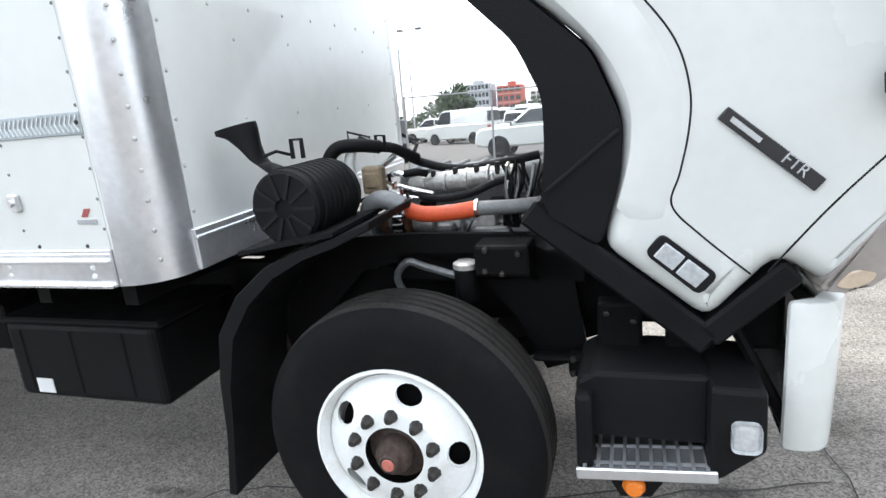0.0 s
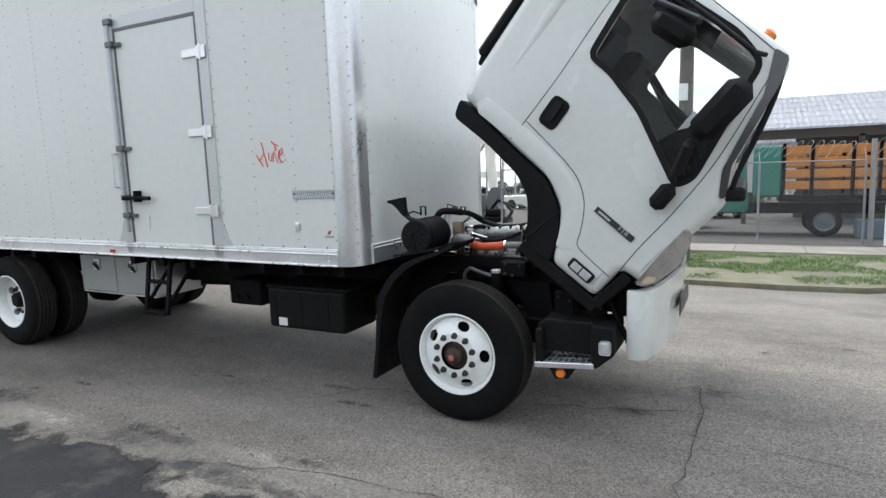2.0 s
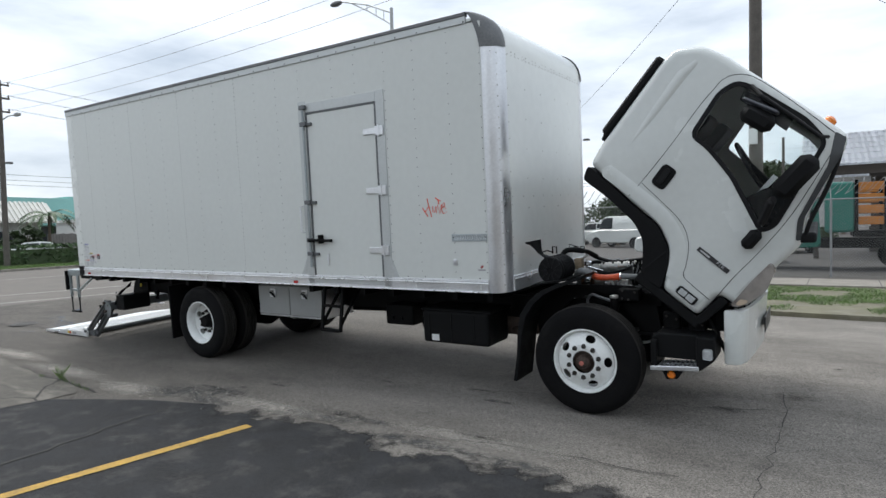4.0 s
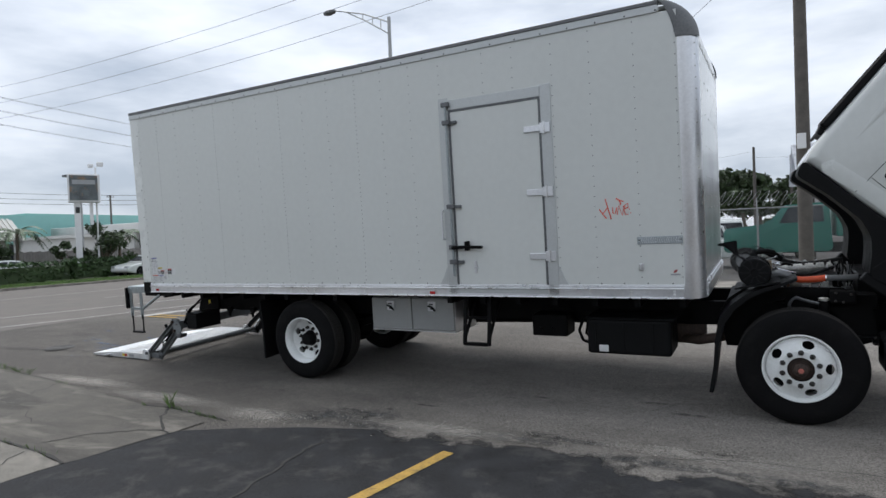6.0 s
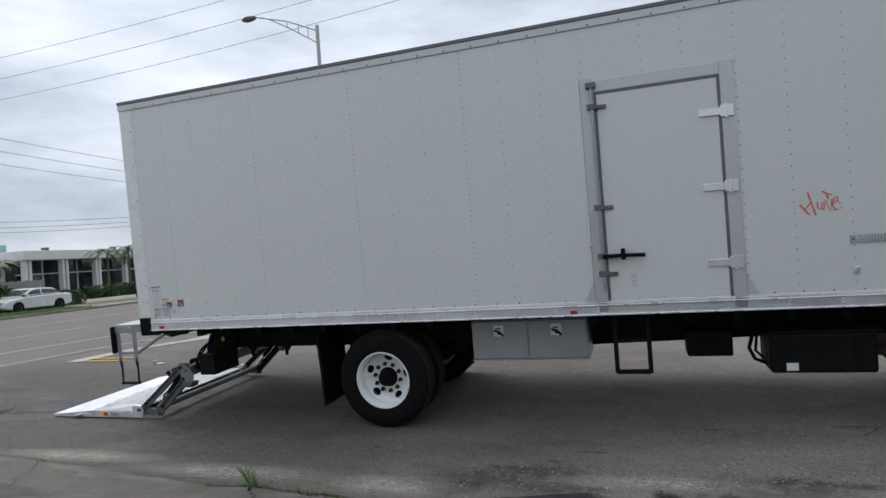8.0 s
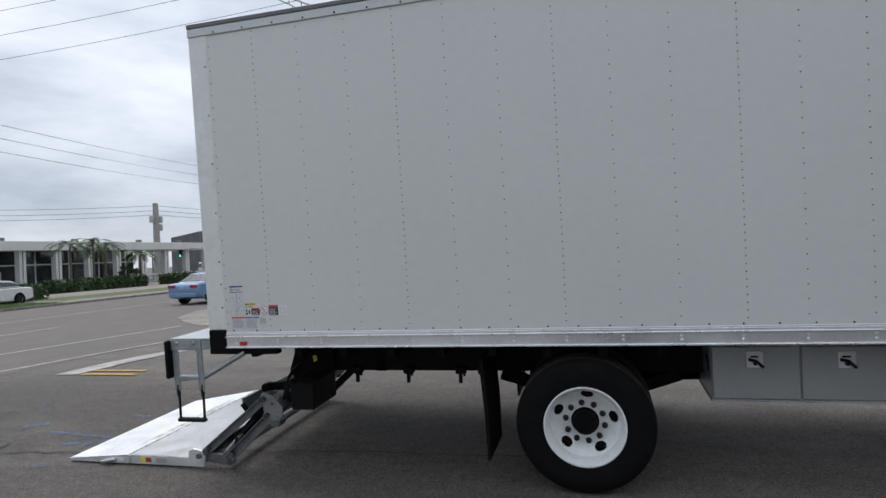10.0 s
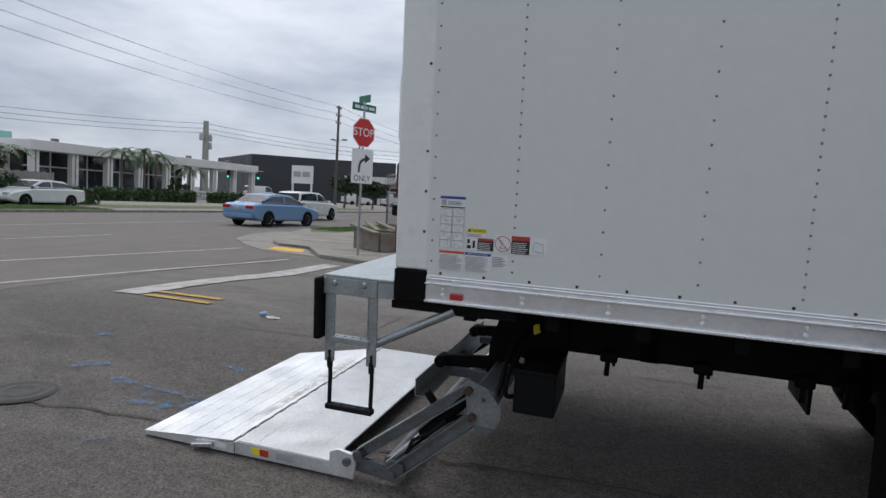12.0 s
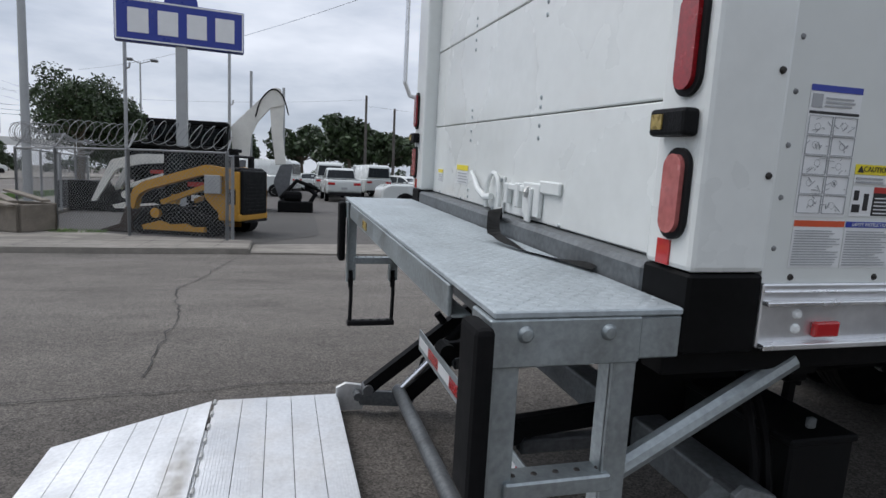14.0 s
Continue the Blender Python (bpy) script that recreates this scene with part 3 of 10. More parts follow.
line_mark("centre_line", (-5.08, 3.53), (-4.0, 3.51), 0.13, M_YELLOW, 0.014, "yellow double centre line on the asphalt")

# utility crews' blue marks
for a, b, w in (((-2.75, 0.86), (-2.26, 0.80), 0.07), ((-2.3, 0.80), (-1.79, 0.78), 0.055), ((-2.72, 0.86), (-2.60, 0.77), 0.06), ((-2.33, 0.50), (-2.08, 0.59), 0.075), ((-2.27, 0.72), (-2.22, 0.60), 0.06), ((-2.0, 0.49), (-1.95, 0.60), 0.09), ((-2.03, 0.64), (-1.95, 0.66), 0.05),
                ((-1.86, 0.59), (-1.77, 0.74), 0.085), ((-3.28, 0.92), (-3.04, 1.10), 0.07), ((-3.3, 1.05), (-3.04, 1.06), 0.05), ((-2.15, 1.45), (-1.92, 1.42), 0.05), ((-1.98, 1.36), (-1.95, 1.46), 0.05), ((-3.92, 1.74), (-3.68, 1.75), 0.06), ((-3.85, 1.69), (-3.80, 1.80), 0.05), ((-2.0, -0.12), (-1.94, 0.04), 0.06)):
    line_mark("paint_mark", a, b, w, M_BLUEPAINT, 0.012, "sprayed blue utility mark on the asphalt")


def wander(a, b, n, amp, seed):
    rnd = random.Random(seed)
    out = []
    for k in range(n + 1):
        t = k / n
        w = amp * math.sin(math.pi * t) if n > 1 else 0
        out.append(Vector((a[0] + (b[0] - a[0]) * t + rnd.uniform(-w, w), a[1] + (b[1] - a[1]) * t + rnd.uniform(-w, w))))
    return out


def crack(a, b, w, seed, material=None, amp=0.04, dz=0.011):
    pts = wander(a, b, max(4, int(math.dist(a, b) / 0.14)), amp, seed)
    rnd = random.Random(seed + 1)
    s = Vector((-(b[1] - a[1]), b[0] - a[0])).normalized()
    l = [p + s * w * rnd.uniform(0.15, 0.6) for p in pts]
    r = [p - s * w * rnd.uniform(0.15, 0.6) for p in pts]
    bm = bmesh.new()
    lv = [bm.verts.new((p.x, p.y, crown(p.x, p.y) + dz)) for p in l]
    rv = [bm.verts.new((p.x, p.y, crown(p.x, p.y) + dz)) for p in r]
    for k in range(len(pts) - 1):
        bm.faces.new((lv[k], lv[k + 1], rv[k + 1], rv[k]))
    return tagged(part("pavement_crack", bm, material or M_CRACK, kind="structure"), "dark crack in the pavement")


CRACKS = (((4.90, -1.70), (4.89, -1.99), (4.92, -2.22), (4.99, -2.60), (5.12, -3.3)), ((2.58, -1.60), (2.62, -1.66), (2.83, -1.89), (3.07, -2.06), (3.23, -2.17), (3.34, -2.2)), ((3.23, -2.17), (2.96, -2.24), (2.66, -2.47), (2.44, -2.85)),
          ((2.16, -1.62), (2.6, -1.58), (3.0, -1.63), (3.55, -1.70)), ((-2.6, -1.08), (-1.2, -1.17), (0.0, -1.31)), ((1.2, -2.94), (1.67, -2.96), (2.22, -2.97), (2.65, -2.99), (3.19, -3.08)), ((2.56, -3.05), (2.75, -3.38), (3.0, -3.9)),
          ((1.6, -2.51), (0.9, -2.2), (-0.4, -2.1)), ((-0.1, -1.32), (0.3, -1.9), (0.2, -2.6)), ((10.12, 1.4), (10.15, 0.5), (10.05, -1.4)), ((10.1, 0.5), (12.5, 0.2)), ((-4.78, -0.05), (-3.14, 0.21), (-2.09, 0.35), (-0.25, 0.56), (0.89, 0.66), (2.12, 0.68), (2.9, 0.8)),
          ((-1.57, 2.98), (-1.61, 4.69), (-1.9, 6.5), (-1.4, 9.6)), ((-3.0, 2.6), (2.0, 2.9)), ((7.3, -1.2), (8.2, -0.95), (9.6, -0.9)), ((9.0, 0.6), (10.1, 0.9)), ((-3.6, 6.4), (4, 6.1)), ((7.35, 0.12), (7.57, 0.40), (8.0, 0.47)))
WIDTHS = (0.038, 0.030, 0.022, 0.032, 0.020, 0.038, 0.020, 0.010, 0.010, 0.009, 0.007, 0.022, 0.014, 0.014, 0.012, 0.012, 0.014, 0.012)
for i, (line, w) in enumerate(zip(CRACKS, WIDTHS)):
    for k, (a, b) in enumerate(zip(line, line[1:])):
        crack(a, b, w, 40 + 9 * i + k)


def blot(name, cx, cy, rx, ry, material, seed, dz=0.0095, label="dark oil stain soaked into the asphalt"):
    rnd = random.Random(seed)
    n = 26
    rr = [rnd.uniform(0.6, 1.1) for _ in range(n)]
    rr = [(rr[k - 1] + rr[k] + rr[(k + 1) % n]) / 3 for k in range(n)]
    return draped(name, [(cx + rx * rr[k] * math.cos(2 * math.pi * k / n), cy + ry * rr[k] * math.sin(2 * math.pi * k / n)) for k in range(n)], material, dz, 0.6, label)


M_DRYSTAIN = soft_stain("brown_dry_stain", (0.10, 0.085, 0.07), 0.85)
blot("oil_stain", 10.2, 1.35, 0.24, 0.20, M_DRYSTAIN, 2, label="brown dried stain on the asphalt")
for i, (cx, cy, rx, ry) in enumerate(((7.7, 0.1, 0.28, 0.06), (7.35, 0.35, 0.2, 0.05), (6.2, 0.2, 0.12, 0.05), (5.9, 0.1, 0.1, 0.04), (5.2, -0.5, 0.2, 0.05), (4.5, -0.9, 0.22, 0.06), (9.7, 0.75, 0.25, 0.1), (4.9, -0.75, 0.15, 0.04), (3.2, -0.55, 0.08, 0.03), (3.35, -0.5, 0.06, 0.03), (10.6, 2.6, 0.1, 0.05), (11.3, 3.0, 0.12, 0.05), (10.9, 3.4, 0.1, 0.05), (-1.0, 2.2, 0.5, 0.2), (8.0, -0.9, 0.3, 0.08), (6.6, -0.95, 0.35, 0.1))):
    blot("oil_stain", cx, cy, rx, ry, M_STAIN, 60 + i)
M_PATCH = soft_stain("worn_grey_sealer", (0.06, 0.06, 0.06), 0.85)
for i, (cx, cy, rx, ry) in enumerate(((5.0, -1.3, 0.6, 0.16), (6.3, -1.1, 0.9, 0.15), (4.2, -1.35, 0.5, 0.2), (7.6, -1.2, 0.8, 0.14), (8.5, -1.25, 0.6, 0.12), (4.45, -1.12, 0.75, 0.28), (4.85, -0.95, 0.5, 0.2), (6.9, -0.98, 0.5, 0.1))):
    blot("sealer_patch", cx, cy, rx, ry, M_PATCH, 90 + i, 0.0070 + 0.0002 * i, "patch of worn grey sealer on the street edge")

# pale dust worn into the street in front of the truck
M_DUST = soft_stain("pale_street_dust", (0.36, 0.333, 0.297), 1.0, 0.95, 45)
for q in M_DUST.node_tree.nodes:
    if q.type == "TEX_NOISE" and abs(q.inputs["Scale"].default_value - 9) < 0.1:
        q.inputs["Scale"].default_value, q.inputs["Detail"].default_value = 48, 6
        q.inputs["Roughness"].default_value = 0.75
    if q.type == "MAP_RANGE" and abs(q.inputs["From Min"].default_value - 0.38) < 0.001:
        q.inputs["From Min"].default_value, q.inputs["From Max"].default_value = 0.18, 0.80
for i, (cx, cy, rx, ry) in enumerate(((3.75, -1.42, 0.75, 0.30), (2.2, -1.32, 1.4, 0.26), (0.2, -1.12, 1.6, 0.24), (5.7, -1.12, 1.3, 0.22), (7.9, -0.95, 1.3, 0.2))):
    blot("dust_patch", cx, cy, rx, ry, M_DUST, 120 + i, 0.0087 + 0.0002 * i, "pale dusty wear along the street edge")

# Unseen wall, added to keep low sky light off the truck's front.
bm = bmesh.new()
bx(bm, 13.5, 46.0, -15.3, -15.0, -0.02, 5.6, 0.02, 1), bx(bm, 13.2, 13.5, -30.0, -15.0, -0.02, 5.6, 0.02, 1)
part("unseen_wall_south", bm, M_WALKWAY, None, "plain unseen wall added to block low sky light", kind="structure")

# loose grit along the broken edge between street and lot
rs = np.random.RandomState(17)
gvs, gfs = [], []
for _ in range(900):
    x = rs.uniform(3.4, 8.4)
    y = (-1.75 + 0.37 * (x - 3.4) if x < 5.0 else -1.15 + 0.06 * (x - 5.0)) + 0.10 + abs(rs.normal()) * 0.16 * (1 if rs.rand() < 0.7 else -1)
    r, z, k = 0.004 + 0.009 * rs.rand() ** 3, crown(x, y) + 0.009, len(gvs)
    gvs += [(x + r * rs.uniform(0.7, 1.3), y, z), (x, y + r * rs.uniform(0.7, 1.3), z), (x - r * rs.uniform(0.7, 1.3), y, z), (x, y - r * rs.uniform(0.7, 1.3), z), (x + r * rs.normal() * 0.3, y + r * rs.normal() * 0.3, z + r * 0.9)]
    gfs += [(k, k + 1, k + 4), (k + 1, k + 2, k + 4), (k + 2, k + 3, k + 4), (k + 3, k, k + 4)]
tagged(raw("grit", gvs, gfs, M_PEBBLE), "pale loose grit along the broken asphalt edge", "gravel", kind="stuff")

# manhole cover
bm = bmesh.new()
lathe(bm, [(0.0, 0.016), (0.13, 0.016), (0.14, 0.022), (0.2, 0.022), (0.21, 0.016), (0.27, 0.016), (0.28, 0.022), (0.33, 0.022), (0.36, 0.004)], (0, 0, 0), "z", 32)
o = part("manhole_cover", bm, M_IRON, smooth=True)
o.scale = (0.68, 0.68, 1)
o.location = (-3.1, 0.36, crown(-3.1, 0.36))
tagged(o, "dark cast iron manhole cover set in the asphalt", "manhole cover")


# kerbs and pavements
def slab(name, pts, z, material, label, step=1.2):
    bm = bmesh.new()
    prism(bm, pts, -0.05, z, "xy")
    bmesh.ops.bevel(bm, geom=[e for e in bm.edges if all(v.co.z > z - 1e-4 for v in e.verts)], offset=0.02, segments=2, affect="EDGES")
    return part(name, bm, material, None, label, kind="structure")


def corner(cx, cy, r, a0, a1, n=10):
    return arc(cx, cy, r, a0, a1, n)


M_LOTGREY = shader("grey_lot_asphalt", (0.088, 0.081, 0.074), 0.9, vary=0.35, scale=1.1, grain=60, bump=0.4, spots=((0.055, 0.051, 0.047), 0.6, 0.6))
M_YARD = shader("dark_yard_asphalt", (0.062, 0.058, 0.053), 0.85, vary=0.4, scale=1.6, grain=60, bump=0.4)
near_walk = [(-1.25, 9.95), (-1.25, 11.35), (-3.6, 12.05), (-5.3, 13.45), (-6.6, 15.0), (-7.6, 24), (-7.6, 120), (-12.9, 120), (-12.9, 24), (-12.4, 19.6), (-11.6, 17.4), (-10.9, 15.7), (-10.3, 14.4), (-9.5, 13.0), (-8.9, 12.35), (-7.75, 12.2), (-7.05, 11.25), (-6.4, 10.4), (-5.2, 9.98), (-3.6, 9.95)]
sidewalk = slab("pavement", near_walk, 0.10, M_WALKWAY, "pale concrete corner sidewalk with kerb")
slab("kerb_apron", [(-1.25, 9.95), (4.5, 9.6), (4.5, 11.8), (-1.25, 11.3)], 0.03, M_WALKWAY, "pale concrete driveway crossing of the lot entrance")
slab("kerb_ramp", [(-6.55, 10.55), (-7.4, 10.7), (-8.5, 10.95), (-9.7, 11.9), (-11.2, 13.4), (-12.2, 15.6), (-12.5, 18.0), (-11.3, 18.0), (-10.95, 16.2), (-10.35, 14.4), (-9.55, 13.0), (-8.85, 12.3), (-7.8, 12.15), (-7.1, 11.2)], 0.022, M_WALKWAY, "pale concrete ramp at the corner of the sidewalk")
slab("pavement", [(6.5, 12.3), (60, 13.6), (60, 15.4), (6.5, 14.4)], 0.12, M_WALKWAY, "pale concrete sidewalk beside the grass strip")
slab("verge", [(6.5, 7.5), (8.0, 7.25), (9.6, 7.38), (11.0, 7.28), (12.1, 7.4), (12.8, 7.9), (13.2, 8.9), (13.45, 10.2), (13.9, 12.44), (6.5, 12.28)], 0.085, M_DIRT, "bare pale verge with patches of grass")
slab("verge", [(22.5, 7.4), (60, 7.5), (60, 13.5), (22.5, 12.66)], 0.085, M_DIRT, "bare verge beyond the yard entrance")
slab("kerb_apron", [(14.1, 8.2), (22.3, 8.2), (22.3, 12.62), (14.1, 12.44)], 0.03, M_WALKWAY, "pale concrete entrance to the yard")
draped("yard_floor", [(3.2, 15.3), (13.2, 16.1), (34, 17.3), (34, 34), (3.2, 34)], M_YARD, 0.018, 60, "dark asphalt of the fenced truck yard")
draped("lot", [(-5.9, 13.9), (-3.6, 11.95), (-1.2, 11.3), (4.5, 11.5), (6.5, 14.4), (60, 15.4), (60, 160), (-5.9, 160)], M_LOTGREY, 0.012, 200, "grey asphalt yard behind the fence")
draped("yard_floor", [(-7.4, 24), (-6.5, 15.1), (-5.25, 13.55), (-3.55, 12.15), (-1.2, 11.45), (0.2, 13.5), (0.6, 24)], M_YARD, 0.018, 60, "dark oily asphalt of the fenced corner yard")
slab("kerb", [(-25.2, -90), (-25.0, -90), (-25.0, 130), (-25.2, 130)], 0.13, M_WALKWAY, "concrete kerb on the far side of the avenue")
draped("verge", [(-29, -90), (-25.2, -90), (-25.2, 22), (-29, 22)], M_LAWN, 0.12, 100, "mown grass verge beside the avenue")
draped("pavement", [(-60, 22), (-25.2, 22), (-25.2, 130), (-60, 130)], M_WALKWAY, 0.11, 100, "pale paved forecourt across the avenue")
draped("verge", [(-31.5, 24), (-27.5, 24), (-27.5, 60), (-31.5, 60)], M_LAWN, 0.125, 100, "grass strip on the far forecourt")
draped("verge", [(-12.1, 19.7), (-11.2, 18.0), (-10.3, 18.6), (-10.2, 26), (-10.4, 60), (-12.6, 60), (-12.5, 26)], M_LAWN, 0.106, 60, "grass strip beside the corner sidewalk")
draped("tactile_pad", [(-8.5, 11.22), (-7.32, 11.12), (-7.72, 11.9), (-8.7, 12.0)], M_TACTILE, 0.027, 30, "yellow tactile paving at the corner ramp")
for k in range(9):
    crack((-6.2 + k * 0.62, 10.15 - 0.01 * k), (-6.0 + k * 0.62, 12.5 + (0.5 if k < 4 else 0)), 0.012, 300 + k, amp=0.0, dz=0.104 - crown(-4, 11))
for k in range(14):
    crack((7 + k * 1.55, 12.35 + 0.036 * k), (7.05 + k * 1.55, 14.4 + 0.03 * k), 0.02, 330 + k, amp=0.0, dz=0.124)


# ---- the box truck ----
truck = root("box_truck", LEAN, "white box truck with its cab tilted forward and lift gate lowered", "truck")
L, W = 7.87, 2.45
RAIL0, RAIL1, SIDE1, TOP = 1.12, 1.25, 3.712, 3.812

# cargo box: core walls, roof, floor
bm = bmesh.new()
bx(bm, 0.17, L - 0.17, 0.012, 0.05, RAIL1, SIDE1)
bx(bm, 0.17, L - 0.17, W - 0.05, W - 0.012, RAIL1, SIDE1)
bx(bm, 0.02, L - 0.2, 0.05, W - 0.05, 1.16, RAIL1 - 0.005)
box = part("cargo_box", bm, M_PANEL, truck, "white sheet-panelled cargo box with aluminium rails")
seams = [0.17, 0.59, 1.785, 2.97, 4.165, 5.27, 6.53, 7.71]
D0, D1, DZ0, DZ1 = 5.40, 6.41, 1.225, 3.12      # side door opening
for y0, y1 in ((0.0, 0.012), (W - 0.012, W)):
    for a, b in zip(seams, seams[1:]):
        bm = bmesh.new()
        z0 = RAIL1
        if a == 5.27 and y0 == 0.0:
            z0 = DZ1 + 0.1
        bx(bm, a, b, y0, y1, z0, SIDE1, 0.0005, 1)
        part("side_panel", bm, M_PANEL, box)
# front wall with a rounded top, and the vertical corner posts
R = 0.33
nose = [(L, RAIL1)] + [(L, 3.0)] + arc(L - R, TOP - R, R, 0, 90, 12) + [(L - R - 0.2, TOP), (L - R - 0.2, TOP - 0.03)] + arc(L - R, TOP - R, R - 0.03, 90, 0, 12) + [(L - 0.03, RAIL1)]
bm = bmesh.new()
prism(bm, nose, 0.17, W - 0.17)
part("front_wall", bm, M_FRONTSKIN, box, "glossy white riveted front wall", smooth=True)
for s in (0, 1):
    prof = [(L - 0.17 + 0.17 * math.sin(a), 0.17 - 0.17 * math.cos(a)) for a in (math.pi / 2 * k / 10 for k in range(11))]
    prof = [(7.70, -0.002)] + prof + [(L + 0.002, 0.20)]
    back = [(x - 0.02, y + 0.02) for x, y in prof]
    pts = prof + back[::-1]
    if s:
        pts = [(x, W - y) for x, y in pts]
    bm = bmesh.new()
    prism(bm, pts, RAIL0, 3.49, "xy")
    part("corner_post", bm, M_ALU, box, "rounded aluminium front corner post", smooth=True)
    # grey moulded corner cap above the post
    bm = bmesh.new()
    rows = []
    for k in range(13):
        z = 3.47 + (TOP + 0.012 - 3.47) * math.sin(math.pi / 2 * k / 12)
        back_x = math.sqrt(max(0.0, (R + 0.012) ** 2 - max(0.0, z - (TOP - R)) ** 2))
        xf = L - R + back_x
        row = []
        edge = 7.70 - 0.17 * (k / 12) ** 1.3
        c = min(0.175, max(0.02, xf - edge - 0.01))
        row.append((min(edge, xf - c), -0.006, z))
        for q in range(9):
            a = math.pi / 2 * q / 8
            row.append((xf - c + c * math.sin(a), -0.006 + c - c * math.cos(a), z))
        row.append((xf, 0.185, z))
        rows.append([bm.verts.new((x, W - y if s else y, zz)) for x, y, zz in row])
    for q, w in zip(rows, rows[1:]):
        for k in range(len(q) - 1):
            bm.faces.new((q[k], q[k + 1], w[k + 1], w[k]))
    bm.faces.new(rows[-1])
    part("corner_cap", bm, M_CAP, box, "weathered grey moulded roof corner cap", smooth=True)
bm = bmesh.new()
bx(bm, 0.02, L - R - 0.19, 0.02, W - 0.02, TOP - 0.02, TOP + 0.006)
part("roof", bm, M_PANEL, box)
# rails
for y0, y1, d in ((-0.010, 0.03, -1), (W - 0.03, W + 0.010, 1)):
    bm = bmesh.new()
    bx(bm, 0.17, 7.70, y0, y1, RAIL0, RAIL1, 0.003, 1)
    ye = y0 if d < 0 else y1
    rail = part("bottom_rail", bm, M_ALU, box, "extruded aluminium bottom rail")
    for z, h, e in ((1.126, 0.012, 0.020), (1.213, 0.010, 0.018), (1.236, 0.005, 0.006)):
        bm = bmesh.new()
        bx(bm, 0.17, 7.70, min(ye, ye + d * e), max(ye, ye + d * e), z - h / 2, z + h / 2, 0.0024, 2)
        part("rail_lip", bm, M_LIP, rail)
    bm = bmesh.new()
    bx(bm, 0.0, 7.56, min(ye, ye - d * 0.03) + 0.003 * d, max(ye, ye - d * 0.03) + 0.003 * d, SIDE1, TOP - 0.031, 0.004, 1)
    part("top_rail", bm, M_FRAMEALU, box, "aluminium top rail")
    bm = bmesh.new()
    bx(bm, 0.0, 7.56, min(ye + d * 0.008, ye - d * 0.05), max(ye + d * 0.008, ye - d * 0.05), TOP - 0.030, TOP + 0.006, 0.004, 1)
    part("roof_edge", bm, M_CAP, box, "dark weathered roof edge strip")
bm = bmesh.new()
bx(bm, L - 0.006, L + 0.014, 0.19, W - 0.19, RAIL0, RAIL1 + 0.02, 0.004, 1)
bx(bm, L + 0.008, L + 0.022, 0.19, W - 0.19, RAIL1 - 0.02, RAIL1 - 0.005, 0.003, 1)
part("front_rail", bm, M_ALU, box, "aluminium front rail")


def dots(name, spots, r, h, material, parent, label, n=7):
    """Low domed rivet heads: (x, y, z, normal)."""
    vs, fs = [], []
    for x, y, z, nx, ny, nz in spots:
        no = Vector((nx, ny, nz))
        s = no.cross(Vector((0.31, 0.2, 0.93))).normalized()
        u = no.cross(s)
        b = len(vs)
        c = Vector((x, y, z))
        for rad, hh in ((r, 0.0), (r * 0.7, h * 0.75)):
            for k in range(n):
                a = 2 * math.pi * k / n
                vs.append(c + no * hh + rad * (math.cos(a) * s + math.sin(a) * u))
        vs.append(c + no * h)
        for k in range(n):
            fs.append((b + k, b + (k + 1) % n, b + n + (k + 1) % n, b + n + k))
            fs.append((b + n + k, b + n + (k + 1) % n, b + 2 * n))
    return raw(name, vs, fs, material, parent, label, smooth=True, kind="stuff")


rng = random.Random(11)
spots = []
for x in (0.59, 1.785, 2.97, 4.165):
    z = RAIL1 + 0.05
    while z < SIDE1:
        spots.append((x, 0, z, 0, -1, 0))
        z += 0.052
for x in (0.985, 1.39, 2.18, 2.57, 3.35, 3.745, 4.53, 4.91, 6.92, 7.33):
    z = RAIL1 + 0.07
    while z < SIDE1:
        spots.append((x, 0, z, 0, -1, 0))
        z += 0.098
for x in (0.19, 5.29, 6.55, 7.69):
    z = RAIL1 + 0.07
    while z < SIDE1:
        spots.append((x, 0, z, 0, -1, 0))
        z += 0.10
for x in (5.81, 6.14):
    z = DZ1 + 0.14
    while z < SIDE1:
        spots.append((x, 0, z, 0, -1, 0))
        z += 0.10
dots("rail_rivets", [(0.24 + 0.2165 * k, 0.0, RAIL1 + 0.012, 0, -1, 0) for k in range(35)], 0.0075, 0.005, M_NUT, box, "dark bolt heads along the bottom rail")
dots("rail_rivets", [(0.25 + 0.27 * k, -0.013, SIDE1 + 0.018, 0, -1, 0) for k in range(28)], 0.009, 0.005, M_NUT, box, "dark bolt heads along the top rail")
dots("rivets", spots, 0.0060, 0.004, M_RIVET, box, "small dull rivet heads in vertical rows")
spots = []
x = 0.26
while x < 7.65:
    if not D0 - 0.1 < x < D1 + 0.1:
        spots += [(x, -0.010, 1.158, 0, -1, 0), (x, -0.010, 1.188, 0, -1, 0)]
    x += 0.387
dots("rail_bolts", spots, 0.011, 0.008, M_RIM, box, "paired white bolt heads along the bottom rail", 9)
spots = []
for y in (0.22, 0.62, 1.02, 1.43, 1.83, 2.23):
    z = RAIL1 + 0.08
    while z < 3.45:
        spots.append((L, y, z, 1, 0, 0))
        z += 0.16 if y in (0.22, 2.23) else 0.30
for y in range(24):
    spots += [(L, 0.24 + y * 0.085, 3.42, 1, 0, 0), (L, 0.24 + y * 0.085, 2.05, 1, 0, 0) if y % 3 == 0 else (L, 0.24 + y * 0.085, 3.45, 1, 0, 0)]
for z in range(23):
    spots.append((L - 0.02, 0.045, 1.2 + z * 0.1, 0.7, -0.7, 0))
